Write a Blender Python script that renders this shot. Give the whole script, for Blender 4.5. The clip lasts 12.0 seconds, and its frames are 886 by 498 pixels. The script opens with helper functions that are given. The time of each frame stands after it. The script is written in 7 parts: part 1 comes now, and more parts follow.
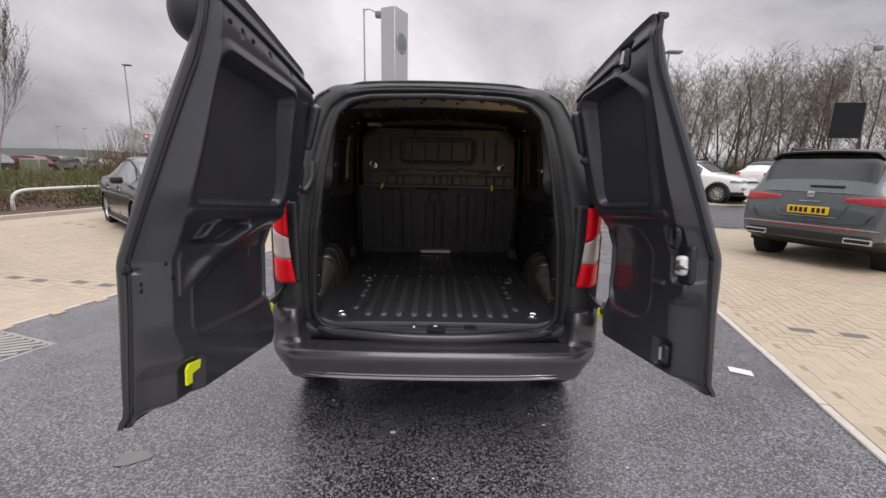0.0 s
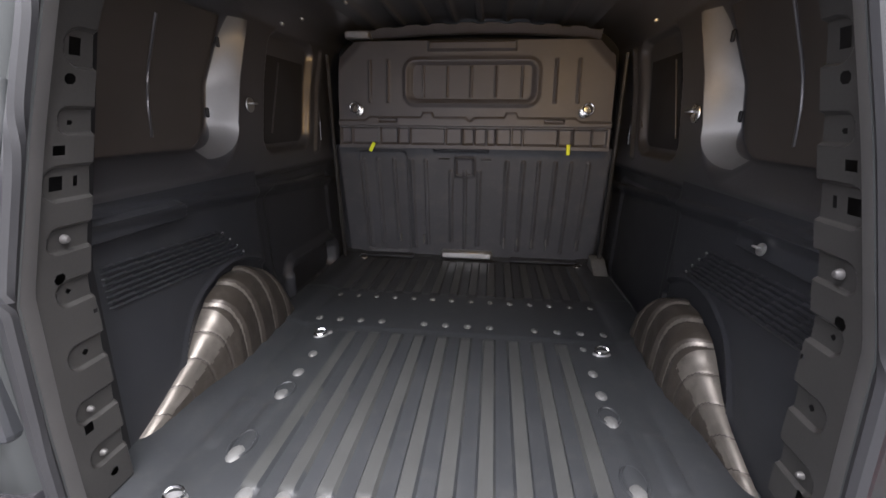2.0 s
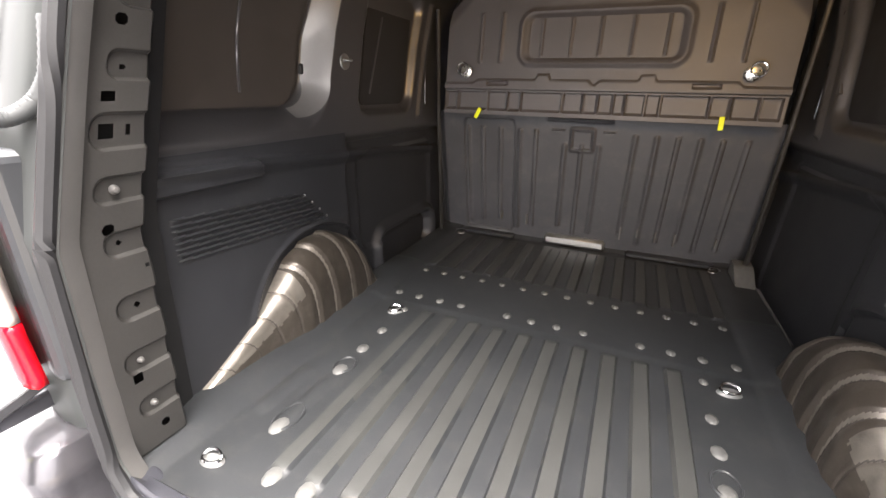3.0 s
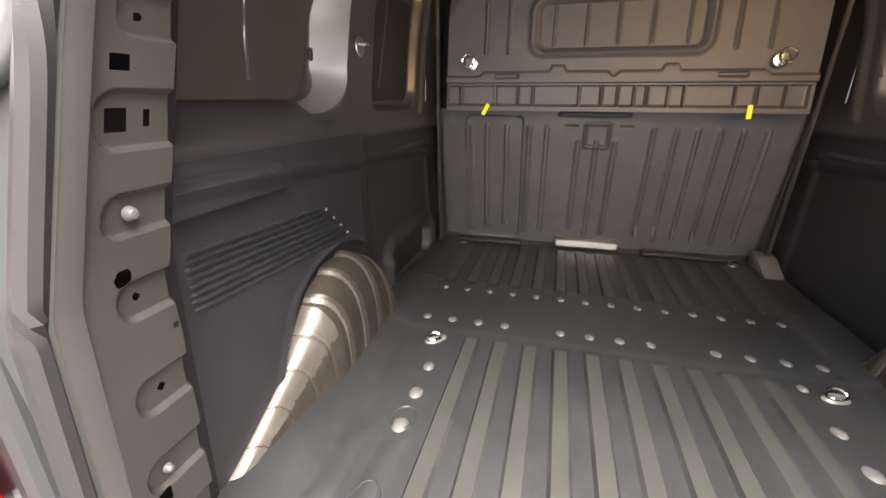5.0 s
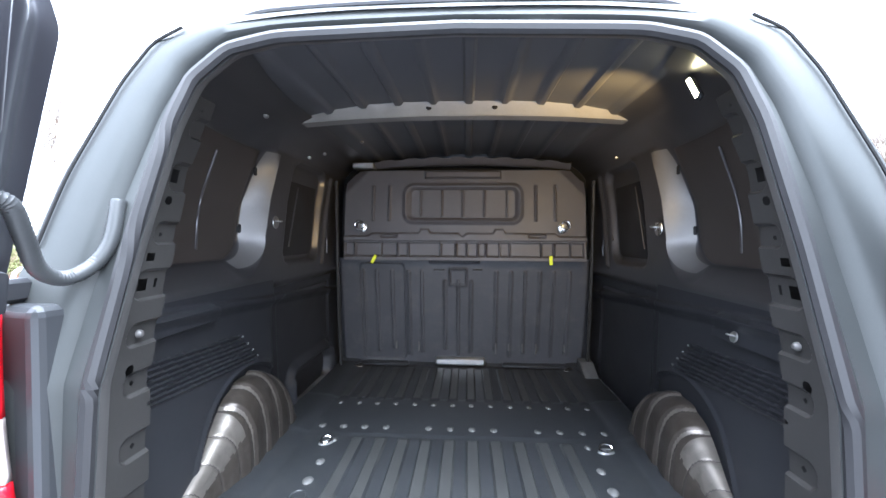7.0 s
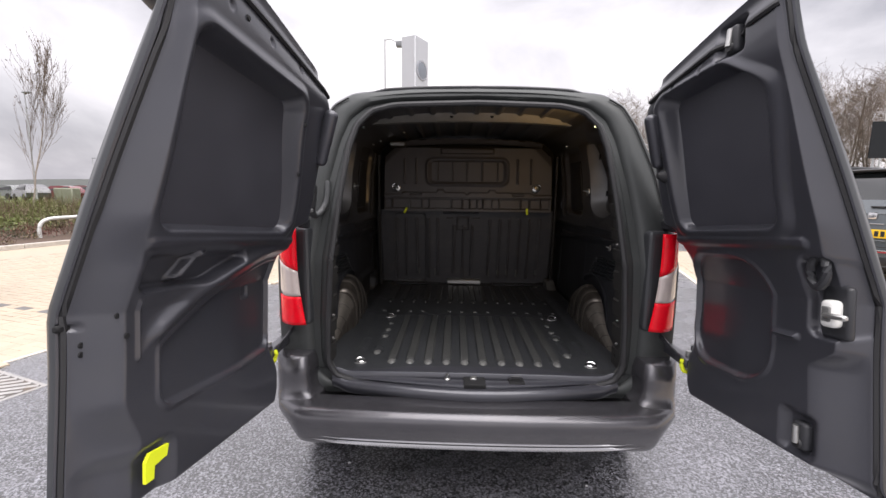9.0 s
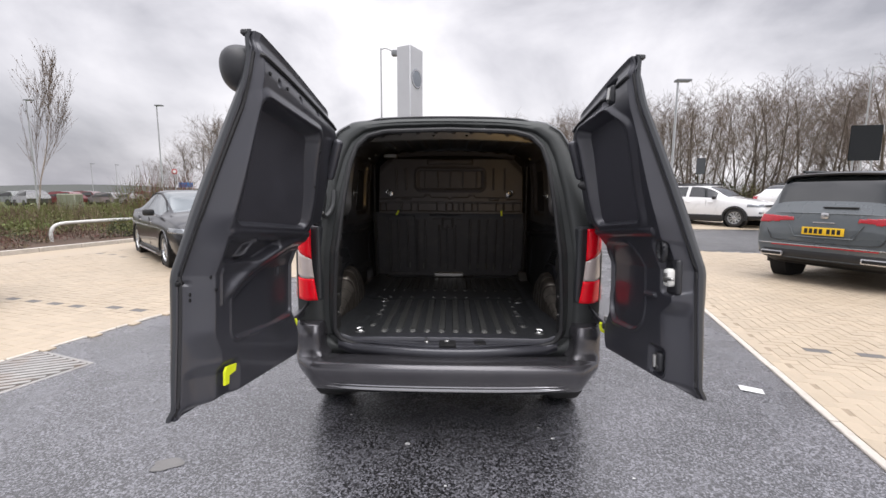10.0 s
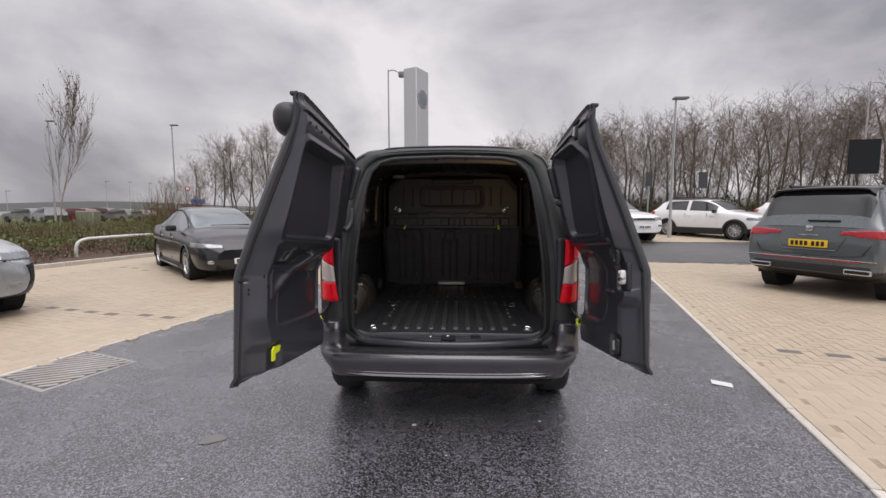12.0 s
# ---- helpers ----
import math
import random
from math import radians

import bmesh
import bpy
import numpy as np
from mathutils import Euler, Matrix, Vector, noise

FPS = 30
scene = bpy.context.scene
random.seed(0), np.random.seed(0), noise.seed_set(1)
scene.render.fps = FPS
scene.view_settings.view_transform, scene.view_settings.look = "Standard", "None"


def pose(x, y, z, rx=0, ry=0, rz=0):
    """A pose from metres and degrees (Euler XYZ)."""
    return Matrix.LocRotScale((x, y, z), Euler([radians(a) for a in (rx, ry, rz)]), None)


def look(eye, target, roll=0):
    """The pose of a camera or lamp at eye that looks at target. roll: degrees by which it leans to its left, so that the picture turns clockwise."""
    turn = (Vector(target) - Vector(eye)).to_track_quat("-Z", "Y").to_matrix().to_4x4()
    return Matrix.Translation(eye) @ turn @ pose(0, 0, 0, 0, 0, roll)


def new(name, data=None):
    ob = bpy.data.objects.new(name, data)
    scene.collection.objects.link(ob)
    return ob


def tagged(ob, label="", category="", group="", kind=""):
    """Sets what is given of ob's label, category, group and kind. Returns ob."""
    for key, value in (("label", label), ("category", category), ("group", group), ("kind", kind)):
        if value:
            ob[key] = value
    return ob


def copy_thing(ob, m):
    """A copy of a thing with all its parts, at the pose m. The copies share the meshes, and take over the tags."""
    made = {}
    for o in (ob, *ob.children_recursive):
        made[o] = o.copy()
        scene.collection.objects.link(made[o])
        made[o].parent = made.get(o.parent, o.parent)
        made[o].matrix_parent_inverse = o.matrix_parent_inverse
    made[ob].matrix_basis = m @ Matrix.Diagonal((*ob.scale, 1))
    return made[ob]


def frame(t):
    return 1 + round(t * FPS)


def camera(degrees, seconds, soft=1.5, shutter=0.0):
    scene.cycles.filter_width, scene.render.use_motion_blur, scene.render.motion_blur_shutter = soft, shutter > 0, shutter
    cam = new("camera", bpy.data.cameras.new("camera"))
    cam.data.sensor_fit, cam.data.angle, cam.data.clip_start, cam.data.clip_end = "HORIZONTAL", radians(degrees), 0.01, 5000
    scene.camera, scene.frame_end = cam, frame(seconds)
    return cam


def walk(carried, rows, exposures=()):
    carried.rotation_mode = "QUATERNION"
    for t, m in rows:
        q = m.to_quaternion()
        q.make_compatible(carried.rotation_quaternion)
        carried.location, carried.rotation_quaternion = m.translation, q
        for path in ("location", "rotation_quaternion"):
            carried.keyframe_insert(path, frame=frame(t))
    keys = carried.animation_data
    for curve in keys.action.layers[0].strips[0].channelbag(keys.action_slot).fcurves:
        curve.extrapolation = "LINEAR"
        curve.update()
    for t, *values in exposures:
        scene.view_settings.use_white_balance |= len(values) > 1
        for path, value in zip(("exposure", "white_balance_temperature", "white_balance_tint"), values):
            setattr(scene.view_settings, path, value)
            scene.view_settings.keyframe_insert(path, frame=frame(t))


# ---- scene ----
cam = camera(92.94, 12.0)
# seconds, x, y, z, yaw, pitch, roll; the van's sill is near y = -0.4, its load floor at z = 0.6
ROWS = [
    (0, -0.008, -2.551, 1.434, -1.01, -11.18, 1.25),
    (0.5, -0.017, -2.078, 1.422, -0.60, -12.00, 1.09),
    (1, -0.029, -1.610, 1.428, -0.17, -13.98, 0.62),
    (1.5, -0.040, -1.185, 1.411, 0.60, -15.22, 0.67),
    (2, 0.123, -0.938, 1.385, 6.60, -17.12, 0.52),
    (2.5, 0.234, -0.751, 1.397, 13.63, -18.65, 0.96),
    (3, 0.180, -0.732, 1.351, 23.24, -20.87, 1.27),
    (3.2, 0.125, -0.732, 1.317, 26.07, -22.50, 1.24),
    (3.6, 0.055, -0.711, 1.286, 27.32, -24.30, 0.99),
    (4, -0.049, -0.675, 1.256, 24.35, -26.09, 0.36),
    (4.4, -0.143, -0.644, 1.241, 19.88, -26.39, -0.16),
    (4.8, -0.183, -0.637, 1.255, 16.63, -23.74, -0.11),
    (5, -0.186, -0.643, 1.295, 14.79, -19.77, 0.20),
    (5.5, -0.175, -0.674, 1.349, 11.56, -10.26, 1.33),
    (6, -0.077, -0.772, 1.375, 9.38, -3.45, 1.70),
    (6.5, 0.037, -0.920, 1.380, 7.03, -0.83, 1.05),
    (7, 0.024, -1.102, 1.371, 3.24, -1.57, 0.32),
    (7.5, -0.034, -1.353, 1.351, 2.17, -4.26, 0.03),
    (7.7, -0.018, -1.459, 1.340, 2.36, -5.33, -0.01),
    (8.1, -0.051, -1.674, 1.341, 1.94, -6.93, -0.01),
    (8.5, -0.083, -1.890, 1.366, 1.75, -7.65, 0.40),
    (8.9, -0.095, -2.118, 1.396, 1.60, -7.78, 0.65),
    (9.3, -0.065, -2.345, 1.411, 1.54, -7.60, 0.69),
    (9.5, -0.036, -2.454, 1.414, 1.42, -7.21, 0.66),
    (10, 0.024, -2.731, 1.418, 1.27, -7.34, 0.33),
    (10.5, -0.006, -2.951, 1.420, 0.91, -6.71, 0.13),
    (11, -0.021, -3.093, 1.447, 1.28, -6.29, 0.00),
    (11.5, 0.041, -3.140, 1.436, 1.75, -5.81, 0.01),
    (12, 0.070, -3.165, 1.433, 2.16, -5.37, 0.01),
]
EXPOSURES = [
    (0, 0.2, 6500, 10), (0.5, 0.9, 6550, 12), (1.0, 1.9, 6450, 13), (1.5, 2.3, 6450, 14), (2.0, 2.65, 6250, 10), (2.5, 3.45, 6600, 8), (3.2, 3.6, 7000, 8),
    (4.8, 3.8, 7250, 9), (5.5, 3.8, 6750, 8), (6.0, 3.8, 5950, 6), (6.5, 3.8, 5400, 4), (7.0, 3.45, 5400, 4), (7.7, 2.5, 5950, 8), (8.5, 1.4, 6450, 10),
    (9.3, 0.8, 6500, 10), (9.6, 0.75, 6450, 10), (10.5, 0.35, 6350, 6), (11.5, 0.12, 6500, 10), (12.0, 0.08, 6500, 10),
]
walk(cam, [(t, pose(x, y, z, 0, 0, yaw) @ pose(0, 0, 0, 90 + pitch) @ pose(0, 0, 0, 0, 0, roll)) for t, x, y, z, yaw, pitch, roll in ROWS], EXPOSURES)

# ---- world: overcast sky with heavy grey cloud ----
world = bpy.data.worlds.new("overcast")
scene.world = world
world.use_nodes = True
wt = world.node_tree
wt.nodes.clear()


def wnode(kind, **kw):
    n = wt.nodes.new(kind)
    for k, v in kw.items():
        n.inputs[k].default_value = v
    return n


sky = wt.nodes.new("ShaderNodeTexSky")
sky.sky_type = "NISHITA"
sky.sun_disc = False
sky.sun_elevation, sky.sun_rotation = radians(70), radians(208)
sky.air_density, sky.dust_density = 1.5, 3.0
coord = wt.nodes.new("ShaderNodeTexCoord")
stretch = wt.nodes.new("ShaderNodeMapping")
stretch.inputs["Scale"].default_value = (1.0, 1.0, 1.7)
stretch.inputs["Rotation"].default_value = (0.10, 0.16, 0.5)
stretch.inputs["Location"].default_value = (0.35, 0.1, 0.22)
wt.links.new(coord.outputs["Generated"], stretch.inputs["Vector"])
cloud = wnode("ShaderNodeTexNoise", Scale=1.7, Detail=8.0, Roughness=0.52, Distortion=0.35)
wt.links.new(stretch.outputs["Vector"], cloud.inputs["Vector"])
ramp = wt.nodes.new("ShaderNodeValToRGB")
ramp.color_ramp.elements[0].position, ramp.color_ramp.elements[0].color = 0.36, (0.31, 0.30, 0.33, 1)
ramp.color_ramp.elements[1].position, ramp.color_ramp.elements[1].color = 0.64, (0.82, 0.78, 0.80, 1)
mid = ramp.color_ramp.elements.new(0.50)
mid.color = (0.57, 0.545, 0.575, 1)
wt.links.new(cloud.outputs["Fac"], ramp.inputs["Fac"])
SKY_STRENGTH, ZENITH = 1.0, 3.2  # an overcast sky is about three times as bright overhead as low down
cloud_bg = wt.nodes.new("ShaderNodeBackground")
height = wt.nodes.new("ShaderNodeSeparateXYZ")
wt.links.new(coord.outputs["Generated"], height.inputs["Vector"])
lift = wt.nodes.new("ShaderNodeMapRange")
lift.interpolation_type = "SMOOTHSTEP"
for key, value in (("From Min", 0.45), ("From Max", 1.0), ("To Min", SKY_STRENGTH), ("To Max", ZENITH)):
    lift.inputs[key].default_value = value
wt.links.new(height.outputs["Z"], lift.inputs["Value"])
wt.links.new(lift.outputs["Result"], cloud_bg.inputs["Strength"])
wt.links.new(ramp.outputs["Color"], cloud_bg.inputs["Color"])
sky_bg = wt.nodes.new("ShaderNodeBackground")
sky_bg.inputs["Strength"].default_value = 0.10
wt.links.new(sky.outputs["Color"], sky_bg.inputs["Color"])
mixed = wt.nodes.new("ShaderNodeMixShader")
mixed.inputs["Fac"].default_value = 0.93
wt.links.new(sky_bg.outputs[0], mixed.inputs[1])
wt.links.new(cloud_bg.outputs[0], mixed.inputs[2])
wout = wt.nodes.new("ShaderNodeOutputWorld")
wt.links.new(mixed.outputs[0], wout.inputs["Surface"])

sun = new("sun", bpy.data.lights.new("sun", "SUN"))
sun.data.energy, sun.data.angle, sun.data.color = 1.5, radians(60), (1.0, 0.96, 0.93)
sun.matrix_world = look((0, 0, 30), (-5, 9, 2))

# the load bay's small courtesy lamp, which is lit
lamp = new("courtesy_lamp_light", bpy.data.lights.new("courtesy_lamp_light", "SPOT"))
lamp.data.shadow_soft_size = 0.015
lamp.data.spot_size, lamp.data.spot_blend = radians(114), 0.9
lamp.data.energy, lamp.data.color = 2.4, (1.0, 0.60, 0.20)
lamp.matrix_world = look((0.545, 0.045, 1.742), (0.05, 1.20, 1.55))


# ---- materials ----
def material(name, colour, rough=0.5, metal=0.0, spread=0.12, scale=6.0, grain=0.0, grain_scale=200.0, coat=0.0, island=0.0, dirt=0.0, dirt_colour=(0.30, 0.27, 0.22), dirt_scale=3.0, per_object=0.0, rough_spread=0.1, spec=0.5, coords="Object"):
    """Principled surface with a broad and a fine variation of colour, roughness and relief."""
    m = bpy.data.materials.new(name)
    m.use_nodes = True
    t = m.node_tree
    b = t.nodes["Principled BSDF"]
    tc = t.nodes.new("ShaderNodeTexCoord")
    n1 = t.nodes.new("ShaderNodeTexNoise")
    n1.inputs["Scale"].default_value, n1.inputs["Detail"].default_value = scale, 6.0
    t.links.new(tc.outputs[coords], n1.inputs["Vector"])
    n2 = t.nodes.new("ShaderNodeTexNoise")
    n2.inputs["Scale"].default_value, n2.inputs["Detail"].default_value = grain_scale, 3.0
    t.links.new(tc.outputs[coords], n2.inputs["Vector"])
    hsv = t.nodes.new("ShaderNodeHueSaturation")
    hsv.inputs["Color"].default_value = (*colour, 1)
    add = t.nodes.new("ShaderNodeMath")
    add.operation = "ADD"
    half = t.nodes.new("ShaderNodeMath")
    half.operation, half.inputs[1].default_value = "MULTIPLY", 0.5
    t.links.new(n2.outputs["Fac"], half.inputs[0])
    t.links.new(n1.outputs["Fac"], add.inputs[0])
    t.links.new(half.outputs[0], add.inputs[1])
    last = add
    if island or per_object:
        if per_object:
            src = t.nodes.new("ShaderNodeObjectInfo")
        else:
            src = t.nodes.new("ShaderNodeNewGeometry")
        k = t.nodes.new("ShaderNodeMath")
        k.operation = "MULTIPLY_ADD"
        k.inputs[1].default_value = (per_object or island) / max(spread, 0.01)
        t.links.new(src.outputs["Random" if per_object else "Random Per Island"], k.inputs[0])
        t.links.new(add.outputs[0], k.inputs[2])
        last = k
        shift = 0.75 + 0.5 * (per_object or island) / max(spread, 0.01)
    else:
        shift = 0.75
    rng = t.nodes.new("ShaderNodeMath")
    rng.operation = "MULTIPLY_ADD"
    rng.inputs[1].default_value, rng.inputs[2].default_value = 2 * spread, 1 - 2 * spread * shift
    t.links.new(last.outputs[0], rng.inputs[0])
    t.links.new(rng.outputs[0], hsv.inputs["Value"])
    out = hsv.outputs["Color"]
    if dirt:
        n3 = t.nodes.new("ShaderNodeTexNoise")
        n3.inputs["Scale"].default_value, n3.inputs["Detail"].default_value, n3.inputs["Roughness"].default_value = dirt_scale, 9.0, 0.65
        t.links.new(tc.outputs[coords], n3.inputs["Vector"])
        mr = t.nodes.new("ShaderNodeMapRange")
        mr.inputs["From Min"].default_value, mr.inputs["From Max"].default_value, mr.inputs["To Max"].default_value = 0.5, 0.72, dirt
        t.links.new(n3.outputs["Fac"], mr.inputs["Value"])
        mx = t.nodes.new("ShaderNodeMix")
        mx.data_type = "RGBA"
        t.links.new(mr.outputs["Result"], mx.inputs["Factor"])
        t.links.new(out, mx.inputs["A"])
        mx.inputs["B"].default_value = (*dirt_colour, 1)
        out = mx.outputs["Result"]
    t.links.new(out, b.inputs["Base Color"])
    rr = t.nodes.new("ShaderNodeMath")
    rr.operation = "MULTIPLY_ADD"
    rr.use_clamp = True
    rr.inputs[1].default_value, rr.inputs[2].default_value = 2 * rough_spread, rough - rough_spread
    t.links.new(n1.outputs["Fac"], rr.inputs[0])
    t.links.new(rr.outputs[0], b.inputs["Roughness"])
    b.inputs["Metallic"].default_value = metal
    b.inputs["Coat Weight"].default_value = coat
    b.inputs["Coat Roughness"].default_value = 0.06
    b.inputs["Specular IOR Level"].default_value = spec
    if grain:
        bump = t.nodes.new("ShaderNodeBump")
        bump.inputs["Strength"].default_value, bump.inputs["Distance"].default_value = grain, 0.002
        t.links.new(n2.outputs["Fac"], bump.inputs["Height"])
        t.links.new(bump.outputs["Normal"], b.inputs["Normal"])
    return m


def glow(name, colour, strength):
    m = bpy.data.materials.new(name)
    m.use_nodes = True
    b = m.node_tree.nodes["Principled BSDF"]
    b.inputs["Emission Color"].default_value = (*colour, 1)
    b.inputs["Emission Strength"].default_value = strength
    return m


PAINT = material("grey_van_paint", (0.054, 0.057, 0.062), 0.38, 0.30, spread=0.10, scale=3, grain=0.02, grain_scale=900, coat=0.12, rough_spread=0.05, spec=0.35)
INNER_PAINT = material("inner_grey_paint", (0.056, 0.057, 0.068), 0.32, 0.32, spread=0.15, scale=5, grain=0.03, grain_scale=500, coat=0.35, rough_spread=0.08, dirt=0.15, dirt_scale=6, dirt_colour=(0.08, 0.077, 0.073))
JAMB_PAINT = material("door_surround_paint", (0.054, 0.058, 0.058), 0.42, 0.25, spread=0.15, scale=5, grain=0.04, grain_scale=500, rough_spread=0.08, dirt=0.25, dirt_scale=6, dirt_colour=(0.07, 0.07, 0.068), spec=0.35)
FLANGE = material("lit_flange_paint", (0.125, 0.121, 0.118), 0.40, 0.35, spread=0.12, scale=6, grain=0.04, grain_scale=400, dirt=0.2, dirt_scale=9, dirt_colour=(0.08, 0.078, 0.075))
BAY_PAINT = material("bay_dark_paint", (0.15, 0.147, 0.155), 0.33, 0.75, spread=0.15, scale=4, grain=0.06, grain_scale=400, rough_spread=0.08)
# paler copy of the bay paint, for sky light on the pillar faces
PILLAR_LIT = material("lit_pillar_paint", (0.29, 0.286, 0.286), 0.40, 0.55, spread=0.15, scale=5, grain=0.05, grain_scale=400, dirt=0.2, dirt_scale=9, dirt_colour=(0.16, 0.15, 0.14))
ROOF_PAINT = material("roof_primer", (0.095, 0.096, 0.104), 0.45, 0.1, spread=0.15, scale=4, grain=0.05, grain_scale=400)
# paler than the roof: lamp and sky light on the beam, as colour
BEAM_LIT = material("lit_beam_paint", (0.25, 0.245, 0.235), 0.42, 0.1, spread=0.15, scale=8, dirt=0.3, dirt_scale=12, dirt_colour=(0.16, 0.15, 0.14))
BLANK = material("window_blank", (0.062, 0.052, 0.046), 0.52, spread=0.2, scale=9, grain=0.1, grain_scale=700)
DARK_PAINT = material("dark_flange_paint", (0.052, 0.050, 0.048), 0.40, 0.35, spread=0.2, scale=8, grain=0.05)
DARK_BLANK = material("dark_blank", (0.022, 0.021, 0.022), 0.55, spread=0.2, scale=9, grain=0.1, grain_scale=700)
BOARD = material("dark_lining_board", (0.043, 0.043, 0.053), 0.56, spread=0.2, scale=9, grain=0.15, grain_scale=700)
PLASTIC = material("black_plastic", (0.026, 0.027, 0.031), 0.42, spread=0.2, scale=8, grain=0.25, grain_scale=900, dirt=0.25, dirt_scale=7, dirt_colour=(0.05, 0.05, 0.05))
BUMPER = material("bumper_plastic", (0.085, 0.083, 0.092), 0.20, 0.6, coat=0.5, spec=0.6, spread=0.15, scale=5, grain=0.25, grain_scale=800, dirt=0.2, dirt_scale=5, dirt_colour=(0.12, 0.115, 0.11))
LINER = material("bulkhead_plastic", (0.084, 0.081, 0.088), 0.48, spread=0.15, scale=6, grain=0.2, grain_scale=900, dirt=0.15, dirt_scale=9, dirt_colour=(0.15, 0.14, 0.135))
LINER_LOW = material("bulkhead_lower_plastic", (0.068, 0.069, 0.077), 0.45, spread=0.2, scale=7, grain=0.2, grain_scale=800, dirt=0.3, dirt_scale=12, dirt_colour=(0.14, 0.14, 0.14))
RIBTOP = material("rib_top_plastic", (0.050, 0.051, 0.050), 0.40, spread=0.3, scale=9, grain=0.3, grain_scale=500, dirt=0.5, dirt_scale=14, dirt_colour=(0.06, 0.06, 0.058))
FLOOR = material("load_floor_plastic", (0.032, 0.034, 0.037), 0.40, spread=0.25, scale=6, grain=0.3, grain_scale=600, dirt=0.35, dirt_scale=22, dirt_colour=(0.07, 0.07, 0.067))
WORN = material("worn_grey_plastic", (0.125, 0.125, 0.122), 0.5, spread=0.3, scale=60, grain=0.2, dirt=0.5, dirt_scale=90, dirt_colour=(0.08, 0.08, 0.08))
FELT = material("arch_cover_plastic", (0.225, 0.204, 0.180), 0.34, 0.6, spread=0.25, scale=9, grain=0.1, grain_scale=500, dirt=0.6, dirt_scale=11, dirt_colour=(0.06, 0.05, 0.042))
# colour of the folds, and of the shade on the cover's inner side
FOLD_SHADE = material("arch_fold_and_shade", (0.075, 0.064, 0.054), 0.32, 0.4, spread=0.35, scale=12, grain=0.15, grain_scale=400, dirt=0.6, dirt_scale=26, dirt_colour=(0.12, 0.105, 0.09))
CREASE = material("dark_crease", (0.055, 0.047, 0.040), 0.7, spread=0.3, scale=20, grain=0.2)
RUBBER = material("black_rubber", (0.022, 0.022, 0.024), 0.60, spread=0.2, scale=12, grain=0.1)
HOSE_RUBBER = material("hose_rubber", (0.055, 0.058, 0.060), 0.42, spread=0.2, scale=12, grain=0.1)
STEEL = material("bright_steel", (0.62, 0.62, 0.60), 0.28, 1.0, spread=0.2, scale=30)
PLATED = material("plated_dish", (0.24, 0.24, 0.24), 0.35, 0.35, spread=0.25, scale=60)
CHROME = material("chrome", (0.75, 0.75, 0.76), 0.10, 1.0, spread=0.05)
DULL_CHROME = material("satin_trim", (0.36, 0.36, 0.375), 0.22, 1.0, spread=0.1, scale=8)
GALV = material("dull_zinc", (0.45, 0.45, 0.44), 0.42, 0.9, spread=0.2, scale=40)
YELLOW = material("yellow_tag", (0.80, 0.88, 0.02), 0.5, spread=0.08, scale=20)
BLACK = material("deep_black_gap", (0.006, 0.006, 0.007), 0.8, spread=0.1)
WHITE_PLASTIC = material("white_plastic", (0.75, 0.75, 0.72), 0.35, spread=0.05)
RED_LENS = material("red_lens", (0.86, 0.006, 0.020), 0.16, spread=0.15, scale=30, coat=0.1, spec=0.25)
CLEAR_LENS = material("clear_lens", (0.56, 0.48, 0.45), 0.10, spread=0.12, scale=25, coat=1.0)


# ---- mesh helpers ----

def part(name, bm, mat, parent, label="", smooth=True, angle=40):
    me = bpy.data.meshes.new(name)
    bmesh.ops.recalc_face_normals(bm, faces=bm.faces)
    bm.to_mesh(me)
    bm.free()
    return mesh_part(name, me, mat, parent, label, smooth, angle)


def mesh_part(name, me, mat, parent, label="", smooth=True, angle=40):
    for m in (mat if isinstance(mat, (list, tuple)) else [mat]):
        me.materials.append(m)
    if smooth and len(me.polygons):
        me.shade_smooth()
        me.set_sharp_from_angle(angle=radians(angle))
    ob = new(name, me)
    if parent is not None:
        ob.parent = parent
    if label:
        tagged(ob, label)
    return ob


def empty(name, label, category, group="", kind="", at=(0, 0, 0), rz=0):
    ob = new(name)
    ob.empty_display_size = 0.1
    ob.matrix_world = pose(*at, 0, 0, rz)
    return tagged(ob, label, category, group, kind)


def box(bm, lo, hi, bevel=0.0, m=None, seg=1):
    made = bmesh.ops.create_cube(bm, size=1.0)["verts"]
    c = [(a + b) / 2 for a, b in zip(lo, hi)]
    s = [abs(b - a) for a, b in zip(lo, hi)]
    for v in made:
        v.co = Vector((v.co.x * s[0] + c[0], v.co.y * s[1] + c[1], v.co.z * s[2] + c[2]))
    if bevel:
        made = bmesh.ops.bevel(bm, geom=list({e for v in made for e in v.link_edges}), offset=min(bevel, min(s) * 0.45), segments=seg, profile=0.5, affect="EDGES")["verts"]
    if m is not None:
        bmesh.ops.transform(bm, matrix=m, verts=list(set(made)))
    return bm


def one_box(lo, hi, bevel=0.0, m=None, seg=1):
    return box(bmesh.new(), lo, hi, bevel, m, seg)


def rod(bm, a, b, r0, r1=None, n=10, caps=True):
    a, b = Vector(a), Vector(b)
    r1 = r0 if r1 is None else r1
    d = b - a
    made = bmesh.ops.create_cone(bm, cap_ends=caps, segments=n, radius1=r0, radius2=r1, depth=d.length)["verts"]
    bmesh.ops.transform(bm, matrix=Matrix.Translation((a + b) / 2) @ d.to_track_quat("Z", "Y").to_matrix().to_4x4(), verts=made)
    return bm


def one_rod(a, b, r0, r1=None, n=10):
    return rod(bmesh.new(), a, b, r0, r1, n)


